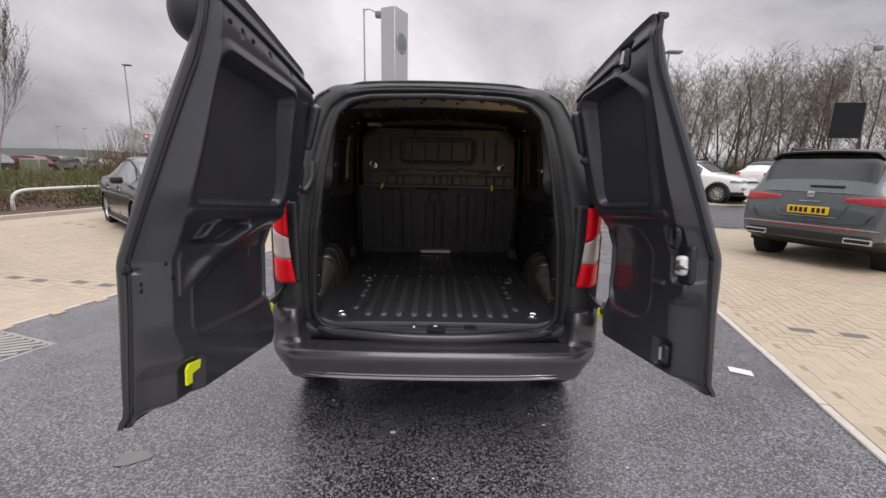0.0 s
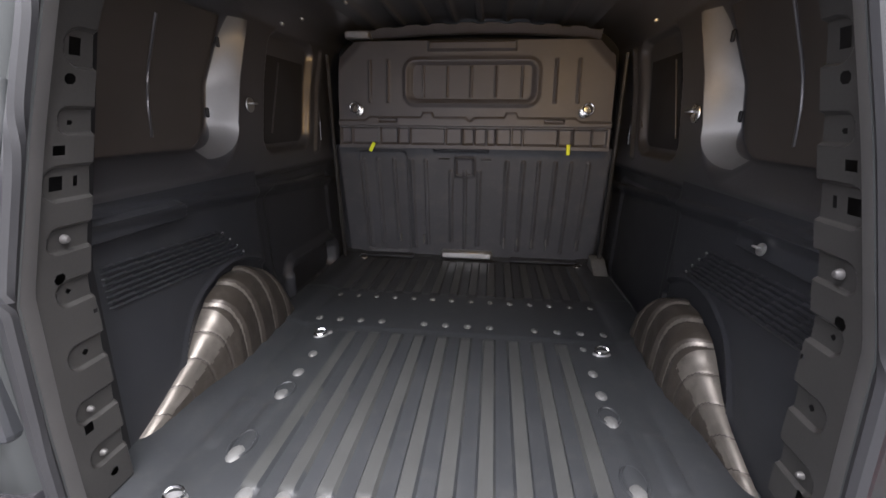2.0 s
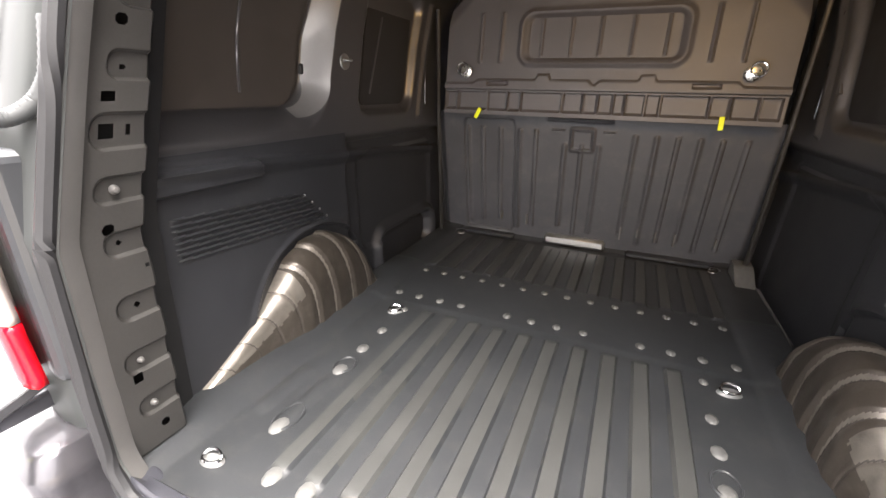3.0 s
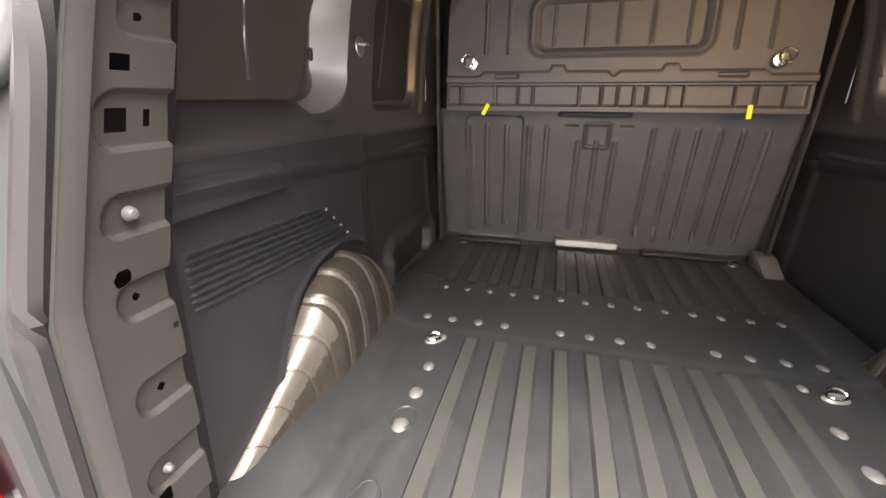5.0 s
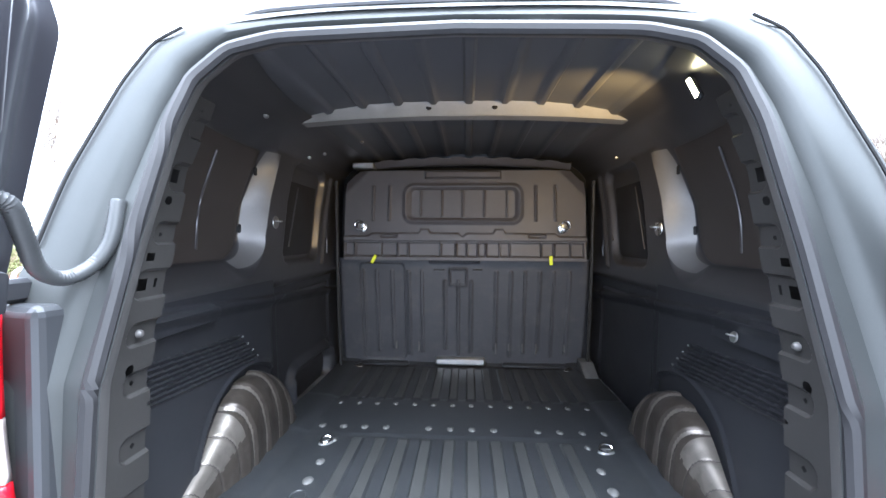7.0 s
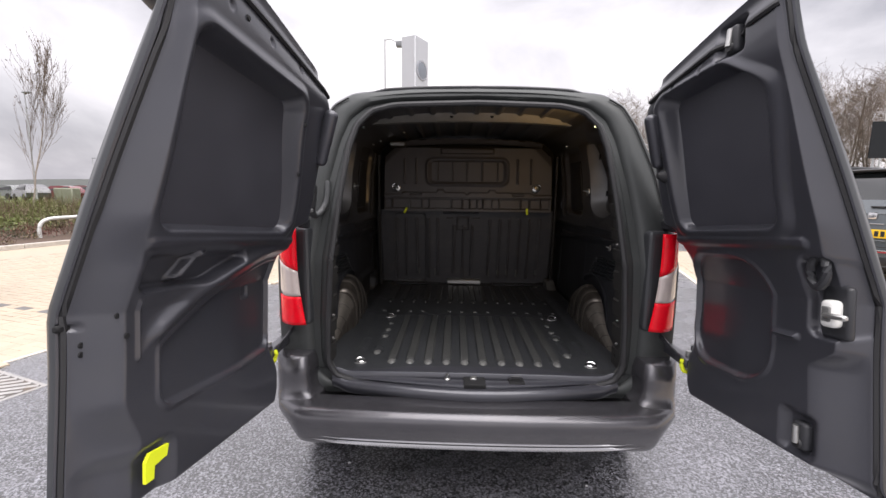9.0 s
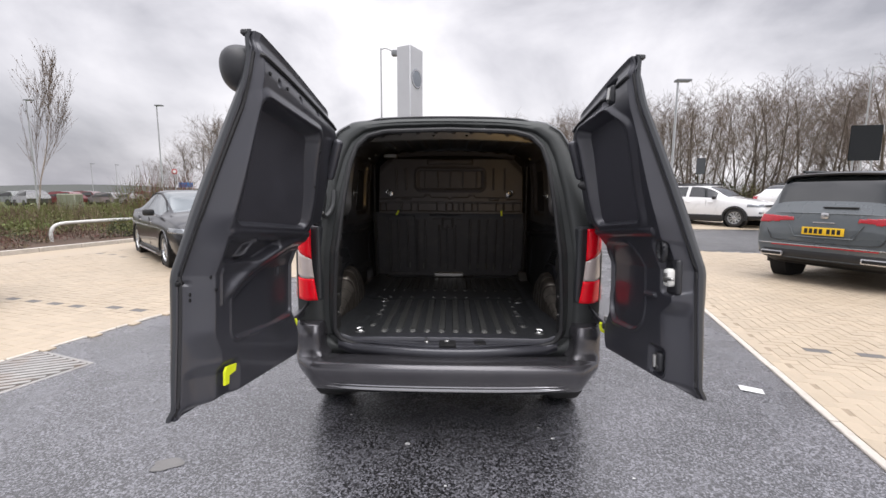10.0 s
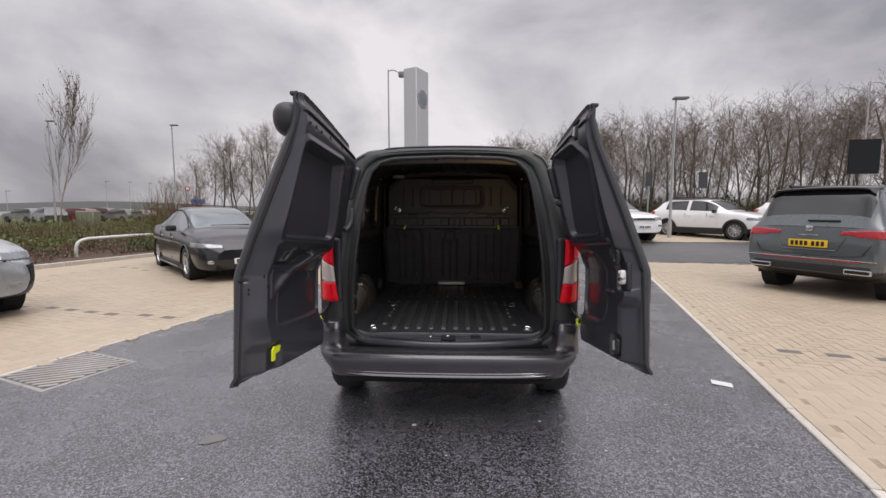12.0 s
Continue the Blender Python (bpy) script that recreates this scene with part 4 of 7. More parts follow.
for sx in (-1, 1):
    # upright corner of the bumper: rounded in plan, flared foot, faceted towards its top
    plan = smooth_line([(0.690, -0.36, 0), (0.697, -0.45, 0), (0.706, -0.495, 0), (0.735, -0.514, 0), (0.800, -0.506, 0), (0.838, -0.482, 0), (0.853, -0.44, 0), (0.858, -0.34, 0)], 5)
    rows_ = []
    for z in (0.500, 0.520, 0.531, 0.540, 0.553, 0.570, 0.600, 0.630, 0.655, 0.661, 0.690, 0.700, 0.704):
        ring = []
        foot = 0.035 * math.exp(-max(0, z - 0.530) / 0.018)
        draw = 0.014 * step(0.655, 0.700, z) + 0.03 * step(0.698, 0.704, z) + 0.004 * step(0.653, 0.661, z)
        for px, py, _ in plan:
            inner = 1 - step(0.70, 0.80, px)
            rear = 1 - step(-0.50, -0.44, py)
            ring.append((sx * (px - foot * inner + draw * inner * 0.6), py - foot * 0.9 * rear * (1 - 0.5 * step(0.8, 0.85, px)) + draw * rear, z))
        rows_.append(ring)
    lid = [(sx * (0.775 + (abs(q[0]) - 0.775) * 0.2), -0.40 + (q[1] + 0.40) * 0.3, 0.706) for q in rows_[-1]]
    rows_.append(lid)
    pod = mesh_part("bumper_corner", grid_mesh("bumper_corner", np.array(rows_)), BUMPER, bumper, "upright painted bumper corner")
    hinge = part("lower_hinge", one_box((-0.02, -0.16, -0.02), (0.02, 0.03, 0.02), 0.006, pose(sx * 0.835, -0.42, 0.745)), INNER_PAINT, van)
    part("hinge_pin", one_rod((sx * 0.845, -0.545, 0.705), (sx * 0.845, -0.545, 0.785), 0.011), GALV, hinge)
    part("check_strap", one_box((-0.004, -0.07, -0.010), (0.004, 0.05, 0.010), 0.002, pose(sx * 0.80, -0.455, 0.785, 25, 0, sx * 15)), PLASTIC, hinge)
    tag = [(sx * 0.815, -0.56, 0.755), (sx * 0.808, -0.565, 0.74), (sx * 0.815, -0.57, 0.715), (sx * 0.832, -0.565, 0.705)]
    part("hinge_tag", tube(smooth_line(tag, 4), 0.008, 6), YELLOW, hinge, "yellow hinge tag")
    up = part("upper_hinge", one_box((-0.014, -0.10, -0.022), (0.014, 0.03, 0.022), 0.008, pose(sx * 0.795, -0.39, 1.27)), PLASTIC, van)
    part("hinge_pin", one_rod((sx * 0.80, -0.485, 1.23), (sx * 0.80, -0.485, 1.31), 0.010), GALV, up)


# ---- tail lamps ----
def tail_lamp(sx):
    base = part("tail_lamp", one_box((-0.060, 0.030, -0.225), (0.060, 0.12, 0.205), 0.02, pose(sx * 0.780, -0.445, 1.042, 0, 0, sx * 12), 3), PAINT, van, "red and clear vertical tail lamp", False)
    pieces = (("red_lens_upper", 0.052, 0.198, RED_LENS), ("clear_lens", -0.085, 0.049, CLEAR_LENS), ("red_lens_lower", -0.212, -0.088, RED_LENS))
    for name, z0, z1, mat in pieces:
        V = np.zeros((9, 11, 3))
        for i, k in enumerate(np.linspace(0, 1, 9)):
            for j, q in enumerate(np.linspace(0, 1, 11)):
                slope = 0.055 * (q - 0.5) * sx * (-1)
                cut0 = (0.062 if "upper" in name else 0.006 if name == "clear_lens" else 0.0) * (q - 0.5)
                cut1 = (0.062 if name == "clear_lens" else 0.006 if "lower" in name else 0.0) * (q - 0.5)
                z = (z0 + cut0) * (1 - k) + (z1 + cut1) * k
                zz = (z + 0.212) / 0.41
                inner = -0.068 + 0.030 * zz + 0.012 * math.sin(min(1, max(0, zz)) * math.pi)
                outer = 0.062 + 0.018 * (1 - zz)
                x = inner + (outer - inner) * q
                y = -0.012 - 0.045 * math.sin(math.pi * (0.10 + 0.9 * (1 - q) * 0.62 + 0.12)) + 0.10 * q**2.2
                V[i, j] = (sx * x, y, z)
        me = grid_mesh(name, V)
        me.transform(pose(sx * 0.793, -0.405, 1.042))
        ob = mesh_part(name, me, mat, base, "red lens" if mat is RED_LENS else "clear lens")
        th = ob.modifiers.new("thickness", "SOLIDIFY")
        th.thickness, th.offset = 0.02, 0.0
    return base


tail_lamp(-1)
tail_lamp(1)


# ---- rear doors ----
HOSE = ((-0.655, -0.315, 1.44), (-0.655, -0.335, 1.36), (-0.67, -0.36, 1.315), (-0.685, -0.40, 1.295), (-0.685, -0.445, 1.315), (-0.665, -0.485, 1.37), (-0.652, -0.515, 1.415), (-0.665, -0.535, 1.425), (-0.70, -0.545, 1.42))

def rear_door(sx, origin, width, swing, wide):
    """A thick pressed door: outer skin, end face with seal, deep inner panel; u runs from the hinge, w up."""
    tilt = Matrix.Rotation(-0.105, 4, "X")
    m = Matrix.Translation(origin) @ tilt @ Matrix.Rotation(radians(sx * swing), 4, "Z") @ Matrix.Diagonal((1, 1, 0.968, 1))
    door = new("rear_door")
    door.empty_display_size = 0.1
    door.parent = van
    tagged(door, "wide rear door standing open, blanked window" if wide else "narrow rear door standing open, with latch")
    uo = lambda w: width - 0.004 - 0.012 * step(0.0, 0.4, w) - 0.014 * step(0.7, 1.3, w)
    uh = lambda w: (-0.016 if wide else -0.024) - (0.109 if wide else 0.071) * step(0.675, 0.71, w) + 0.072 * np.clip((w - 0.70) / 0.45, 0, 1) + 0.11 * step(1.12, 1.29, w) + 0.035 * (1 - step(-0.02, 0.08, w))
    top = lambda a: 1.235 + 0.075 * np.sin(np.clip(a, 0, 1) * math.pi * 0.5)
    lean = lambda w: 0.36 * np.maximum(0, w - 0.48) - 0.03 * step(1.1, 1.3, w)
    deep = lambda w: (0.085 if wide else 0.070) - 0.055 * step(0.65, 1.20, w)
    # where the inner panel turns into the end face
    ue = lambda w: uo(w) - (0.060 if wide else 0.040) + (0.030 if wide else 0.012) * step(0.58, 0.70, w) - (0.045 * (1 - step(0.17, 0.29, w)) if wide else 0.075 * (1 - step(0.29, 0.36, w)))
    A, B = np.meshgrid(np.linspace(0, 1, 230), np.linspace(0, 1, 270))
    W = -0.02 + B * (top(A) + 0.02)
    q = np.clip((A - 0.80) / 0.13, 0, 1)
    g = np.clip((A - 0.93) / 0.07, 0, 1)
    U = uh(W) + np.minimum(A / 0.80, 1) * (ue(W) - uh(W)) + q * (uo(W) - 0.016 - ue(W)) + g * 0.016
    fade = step(0.0, 0.13, A)
    near_hinge = (1 - step(0.0, 0.45, A)) * (1 - step(0.55, 0.66, W)) * step(0.12, 0.25, W)
    body = deep(W) * fade * (1 - 0.55 * near_hinge) * (1 - 0.55 * step(0.90, 0.97, B)) * step(-0.02, 0.03, W + 0.0 * A)
    face = 0.45 * q + 0.55 * step(0.0, 1.0, q)
    N = lean(W) + body * (1 - face) - 0.02 * (1 - step(0.03, 0.08, A)) - 0.012 * g
    N -= 0.016 * step(0.935, 0.95, A) * (1 - step(0.968, 0.98, A))
    N -= 0.02 * (1 - step(0.0, 0.05, W + 0.02)) + 0.02 * step(0.95, 0.985, B)
    if wide:
        lo_u, hi_u, lo_w, hi_w = 0.165 + 0.085 * step(0.66, 1.10, W), 0.760 + 0.0 * W, 0.655, 1.105 + 0.0 * U
        curve = 0.560 - 0.175 * np.clip((U - 0.15) / 0.50, 0, 1.2) ** 1.6
        pocket = pad(U, W, 0.08, 0.655, 0.225, 0.70, 0.05, 0.012) * step(0.0, 0.014, curve - W)
        bead = pad(U, W, 0.066, 0.669, 0.211, 0.70, 0.06, 0.012) * step(0.0, 0.014, curve + 0.014 - W) - pocket
        N += 0.004 * bead - 0.016 * pocket
        # rounded shoulder sweeping over the pocket, and the hollow with the slanted pull above it
        span = pad(U, W, 0.02, 0.71, 0.2, 0.66, 0.05, 0.06)
        N += 0.020 * span * np.exp(-(((W - curve - 0.045) / 0.024) ** 2))
        hollow = pad(U, W, 0.36, 0.735, 0.515, 0.612, 0.03, 0.02) * step(0.0, 0.03, W - curve - 0.05)
        N -= 0.034 * hollow
        N += 0.032 * pad(U + 0.75 * (W - 0.57), W, 0.575, 0.612, 0.535, 0.612, 0.010, 0.014)
        N -= 0.010 * pad(U, W, 0.225, 0.285, 0.435, 0.485, 0.012, 0.010)
        N -= 0.022 * pad(U, W, 0.595, 0.80, -0.05, 0.165, 0.05, 0.05)
        N += 0.007 * pad(U, W, 0.708, 0.720, 0.365, 0.505, 0.005, 0.005)
        N -= 0.014 * pad(U, W, 0.775, 0.81, 0.445, 0.462, 0.006, 0.006)
        N += 0.010 * pad(U, W, 0.02, 0.765, 0.612, 0.648, 0.02, 0.014)
    else:
        lo_u, hi_u, lo_w = 0.115 + 0.015 * W, 0.560 + 0.04 * step(0.66, 1.1, W), 0.668
        hi_w = 1.165 - 0.085 * step(0.44, 0.60, U)
        pocket = pad(U, W, 0.045, 0.452, 0.180, 0.590, 0.13, 0.012)
        bead = pad(U, W, 0.031, 0.466, 0.166, 0.604, 0.14, 0.012) - pocket
        N += 0.005 * bead - 0.018 * pocket
        N += 0.014 * pad(U, W, 0.455, 0.545, 0.355, 0.380, 0.008, 0.012)
        N -= 0.024 * pad(U, W, 0.560, 0.672, 0.375, 0.605, 0.035, 0.02)
        N -= 0.020 * pad(U, W, 0.480, 0.60, 0.02, 0.165, 0.03, 0.03)
        N -= 0.024 * pad(U, W, 0.425, 0.545, 1.165, 1.275, 0.02, 0.02)
        N += 0.010 * pad(U, W, 0.02, 0.62, 0.615, 0.655, 0.02, 0.014)
    window = pad(U, W, lo_u, hi_u, lo_w, hi_w, 0.055, 0.028)
    N += 0.012 * pad(U, W, lo_u - 0.05, hi_u + 0.045, lo_w - 0.04, hi_w + 0.035, 0.09, 0.035) - (0.040 + 0.20 * np.maximum(0, lean(W) - lean(lo_w))) * window
    # bolt dimples along the top
    for du in (0.30, 0.48, 0.66) if wide else (0.22, 0.36):
        N -= 0.006 * pad(U, W, du - 0.014, du + 0.014, 1.165, 1.193, 0.013, 0.008)
    inner = np.stack([U * -sx, N, W], -1)
    bulge = 0.020 + 0.022 * np.sin(np.clip(B, 0, 1) * math.pi) ** 0.6
    edge = np.minimum(np.minimum(A, 1 - A) * 9, np.minimum(B, 1 - B) * 14)
    thick = bulge * np.sqrt(np.clip(edge, 0, 1))
    outer = np.stack([U * -sx, np.minimum(lean(W) - 0.016 - 1.0 * thick, N - 0.012), W], -1)
    me = grid_mesh("inner_panel", inner)
    # the blanking board lies in the window, its rim under the frame
    bp, bq = np.meshgrid(np.linspace(0, 1, 30), np.linspace(0, 1, 30))
    board_w = lo_w + 0.006 + bq * ((1.105 if wide else 1.165) - lo_w - 0.012)
    if wide:
        lo_b, hi_b = 0.165 + 0.085 * step(0.66, 1.10, board_w), 0.760 + 0.0 * board_w
    else:
        lo_b, hi_b = 0.115 + 0.015 * board_w, 0.560 + 0.04 * step(0.66, 1.1, board_w)
    board_u = lo_b + 0.006 + bp * (hi_b - lo_b - 0.012)
    if not wide:
        board_w = board_w - bq * 0.085 * step(0.44, 0.60, board_u)
    board_n = lean(board_w) + deep(board_w) - 0.022 - 0.20 * np.maximum(0, lean(board_w) - lean(lo_w))
    mesh_part("window_board", grid_mesh("window_board", np.stack([board_u * -sx, board_n, board_w], -1)), BOARD, door, "matt dark blanking board")
    r, c = A.shape
    mesh_part("inner_panel", me, INNER_PAINT, door, "grey painted pressed inner panel", angle=60)
    rows_ = [0] + list(range(2, r - 2, 6)) + [r - 1]
    cols_ = [0] + list(range(2, c - 2, 6)) + [c - 1]
    skin_ = outer[np.ix_(rows_, cols_)]
    bm = bmesh.new()
    gv = [[bm.verts.new(p) for p in line] for line in skin_]
    for i in range(len(gv) - 1):
        for j in range(len(gv[0]) - 1):
            bm.faces.new((gv[i][j], gv[i][j + 1], gv[i + 1][j + 1], gv[i + 1][j]))
    border_out = gv[0][:-1] + [h[-1] for h in gv[:-1]] + gv[-1][:0:-1] + [h[0] for h in gv[:0:-1]]
    inn = inner[np.ix_(rows_, cols_)]
    bi = list(inn[0][:-1]) + [h[-1] for h in inn[:-1]] + list(inn[-1][:0:-1]) + [h[0] for h in inn[:0:-1]]
    bv = [bm.verts.new(p) for p in bi]
    for k in range(len(bv)):
        k2 = (k + 1) % len(bv)
        bm.faces.new((border_out[k], border_out[k2], bv[k2], bv[k]))
    part("outer_skin", bm, PAINT, door, "dark grey metallic outer skin")

    def at(u, w, n=0.0):
        """A place n above the pressed panel."""
        d = (U - u) ** 2 + (W - w) ** 2
        return Vector((-sx * u, float(N.flat[int(np.argmin(d))]) + n, w))

    def edge_at(a, w, n):
        i = int(np.argmin(np.abs(W[:, int(a * (c - 1))] - w)))
        v = inner[i, int(a * (c - 1))]
        return Vector((v[0], v[1] + n, v[2]))

    # rubber seal down the closing edge and along the top
    line = [edge_at(0.945, w, 0.002) for w in np.linspace(0.0, 1.24, 40)]
    part("edge_seal", tube(line, 0.008, 6), RUBBER, door)
    line = [Vector(inner[int(0.945 * (r - 1)), int(a * (c - 1))]) + Vector((0, 0.003, 0)) for a in np.linspace(0.88, 0.08, 14)]
    part("top_seal", tube(line, 0.008, 6), RUBBER, door)
    stay_u = 0.065 if wide else 0.090
    if not wide:
        part("bump_stop", lathe([(0, 0.030), (0.010, 0.030), (0.014, 0.022), (0.020, 0.016), (0.026, 0.0)], 18, Matrix.Translation(at(stay_u + 0.005, 0.885, 0.0)) @ pose(0, 0, 0, -90)), RUBBER, door, "round rubber bump stop")
    for du, dw in ((-0.058, 0.745), (-0.040, 0.722), (-0.025, 0.752)):
        part("hinge_bolt", lathe([(0, 0.012), (0.007, 0.011), (0.009, 0.0)], 8, Matrix.Translation(at(du, dw, 0.004)) @ pose(0, 0, 0, -90)), GALV, door)
    # raised hinge-side stay, grommets, hinge plates
    part("stay_cover", one_box((-0.022, -0.012, -0.105), (0.022, 0.036, 0.105), 0.020, Matrix.Translation(at(stay_u, 1.02, 0.004)) @ Matrix.Rotation(-0.34, 4, "X") @ Matrix.Rotation(-sx * 0.24, 4, "Y"), 3), INNER_PAINT, door)
    for u, w in ((0.235, 1.02), (0.205, 0.86), (0.60, 1.18), (0.73, 1.185)) if wide else ((0.10, 0.96), (0.30, 1.205)):
        part("grommet", lathe([(0, 0.003), (0.006, 0.003), (0.008, 0)], 10, Matrix.Translation(at(u, w, 0.001)) @ pose(0, 0, 0, -90)), BLACK, door)
    part("hinge_plate", one_box((-0.035, -0.02, -0.035), (0.03, 0.010, 0.035), 0.01, Matrix.Translation(at(-0.045, 0.715, 0.0)), 2), PLASTIC, door)
    part("lower_hinge_plate", one_box((-0.055, -0.02, -0.030), (0.03, 0.012, 0.030), 0.01, Matrix.Translation(at(0.0, 0.165, 0.0)), 2), INNER_PAINT, door)
    if wide:
        tagp = [(0.0, 0.0), (0.024, 0.0), (0.026, 0.030), (0.064, 0.036), (0.070, 0.062), (0.012, 0.066), (0.0, 0.050)]
        base = at(0.700, 0.072, 0.014)
        bm = bmesh.new()
        f = bm.faces.new([bm.verts.new(base + Vector((-x, 0.004, z))) for x, z in tagp])
        got = bmesh.ops.extrude_face_region(bm, geom=[f])["geom"]
        bmesh.ops.translate(bm, vec=(0, 0.008, 0), verts=[h for h in got if isinstance(h, bmesh.types.BMVert)])
        part("warning_sticker", bm, YELLOW, door, "yellow folded sticker", False)
        part("catch_slot", one_box((-0.024, -0.012, -0.008), (0.024, 0.004, 0.008), 0.004, Matrix.Translation(at(0.785, 0.453, 0.002))), BLACK, door)
        for u, w in ((0.755, 0.475), (0.78, 0.415), (0.78, 0.395), (0.745, 0.43)):
            part("screw", lathe([(0, 0.003), (0.006, 0.003), (0.007, 0)], 8, Matrix.Translation(at(u, w, 0.001)) @ pose(0, 0, 0, -90)), BLACK, door)
        # corrugated cable hose from the pillar to the door
        inv = m.inverted()
        hose = smooth_line([inv @ Vector(p) for p in HOSE], 14)
        part("cable_hose", tube(hose, 0.0132, 10, ridge=0.09), HOSE_RUBBER, door, "dark grey corrugated cable hose")
        egg = [(0.088 * math.cos(k) ** 0.6 if abs(k) < 1.55 else 0.0, (0.085 if k < 0 else 0.064) * math.sin(k)) for k in np.linspace(-1.57, 1.57, 19)]
        pod = lathe(egg, 28, Matrix.Translation((width - 0.115, float(lean(1.20)) - 0.072, 1.215)) @ Matrix.Diagonal((1.1, 0.85, 1, 1)))
        part("brake_lamp_pod", pod, PLASTIC, door, "black pod on the outer skin", angle=85)
    else:
        lt = part("latch", one_box((-0.040, -0.01, -0.070), (0.036, 0.014, 0.070), 0.014, Matrix.Translation(at(0.628, 0.455, 0.004)), 3), PLASTIC, door, "door latch with pale plastic block")
        part("latch_block", one_box((-0.020, 0.0, -0.036), (0.020, 0.034, 0.036), 0.012, Matrix.Translation(at(0.633, 0.452, 0.010)), 3), WHITE_PLASTIC, lt, "off-white plastic latch block")
        part("latch_slot", one_box((-0.012, 0.03, -0.020), (0.012, 0.0365, 0.020), 0.003, Matrix.Translation(at(0.633, 0.452, 0.010))), WORN, lt)
        part("latch_lever", one_box((-0.050, 0.028, -0.006), (0.008, 0.044, 0.008), 0.004, Matrix.Translation(at(0.638, 0.448, 0.010))), GALV, lt)
        loop = [at(0.615, 0.560, 0.020) + Vector((0.022 * math.cos(k), 0, 0.040 * math.sin(k))) for k in np.linspace(0, 2 * math.pi, 16, endpoint=False)]
        part("pull_lever", tube(loop, 0.011, 8, closed=True), PLASTIC, door, "black looped pull lever")
        for u, w in ((0.485, 1.218), (0.55, 0.090)):
            bolt = part("slam_catch", one_box((-0.024, -0.01, -0.040), (0.024, 0.022, 0.040), 0.012, Matrix.Translation(at(u, w, 0.0)), 3), PLASTIC, door)
            part("catch_bolt", one_rod(at(u, w - 0.02, 0.028), at(u, w + 0.03, 0.028), 0.008), GALV, bolt)
            part("catch_roller", lathe([(0, 0.006), (0.012, 0.006), (0.015, 0.0)], 12, Matrix.Translation(at(u, w - 0.022, 0.022)) @ pose(0, 0, 0, -90)), RUBBER, bolt)
    # black cap along the closing edge at the top
    part("edge_cap", one_box((-0.010, -0.022, -0.012), (0.010, 0.003, 0.006), 0.004, Matrix.Translation(Vector(inner[-2, int(0.97 * (c - 1))]))), PLASTIC, door)
    door.matrix_basis = m
    return door


rear_door(-1, (-0.815, -0.64, 0.60), 0.822, 94.0, True)
rear_door(1, (0.885, -0.53, 0.605), 0.698, 94.5, False)


# ---- van wheels ----
TYRE = material("tyre_rubber", (0.025, 0.025, 0.026), 0.75, spread=0.3, scale=20, grain=0.3, grain_scale=300, dirt=0.3, dirt_scale=14, dirt_colour=(0.10, 0.095, 0.09))
ALLOY = material("silver_alloy", (0.50, 0.51, 0.52), 0.30, 0.85, spread=0.12, scale=12)


def wheel(parent, x, y, r, width, sx, spokes=5, rim_mat=None, name="wheel"):
    """Tyre with tread shoulders, dished rim, spokes and a cap; the outer face looks along sx."""
    m = pose(x, y, r, 0, sx * 90, 0)
    h = width / 2
    tyre_profile = [(r * 0.66, -h), (r * 0.80, -h * 1.02), (r * 0.93, -h * 0.96), (r * 0.985, -h * 0.78), (r, -h * 0.55), (r, h * 0.55), (r * 0.985, h * 0.78), (r * 0.93, h * 0.96), (r * 0.80, h * 1.02), (r * 0.68, h * 0.92), (r * 0.66, h * 0.80)]
    hub = part(name, lathe(tyre_profile, 32, m), TYRE, parent)
    rm = rim_mat or ALLOY
    part("rim", lathe([(r * 0.67, h * 0.86), (r * 0.64, h * 0.84), (r * 0.60, h * 0.55), (r * 0.58, h * 0.2), (r * 0.15, h * 0.1), (0, h * 0.1)], 28, m), TYRE if rim_mat is BLACK else PLASTIC, hub)
    bm = bmesh.new()
    for k in range(spokes):
        a = 2 * math.pi * k / spokes + 0.3
        for side in (-0.10, 0.10):
            s = m @ Matrix.Rotation(a + side, 4, "Z")
            box(bm, (r * 0.10, -r * 0.045, h * 0.45), (r * 0.65, r * 0.045, h * 0.74), 0.008, s)
    made = lathe([(r * 0.675, h * 0.80), (r * 0.655, h * 0.92), (r * 0.625, h * 0.88), (r * 0.60, h * 0.6)], 32, m)
    tmp = bpy.data.meshes.new("tmp")
    made.to_mesh(tmp)
    made.free()
    bm.from_mesh(tmp)
    bpy.data.meshes.remove(tmp)
    part("spokes", bm, rm, hub)
    part("hub_cap", lathe([(0, h * 0.86), (r * 0.12, h * 0.84), (r * 0.17, h * 0.72), (r * 0.18, h * 0.4)], 18, m), rm, hub)
    return hub


for sx in (-1, 1):
    wheel(van, sx * 0.79, 0.17, 0.325, 0.21, sx)
    wheel(van, sx * 0.80, 3.10, 0.325, 0.21, sx)
part("underbody", one_box((-0.76, -0.30, 0.20), (0.76, 3.7, 0.42), 0.04), BLACK, van)
# ---- surroundings: ground, road and paving ----
ROAD_TURN = -15.6  # the service road runs this many degrees off the van's axis


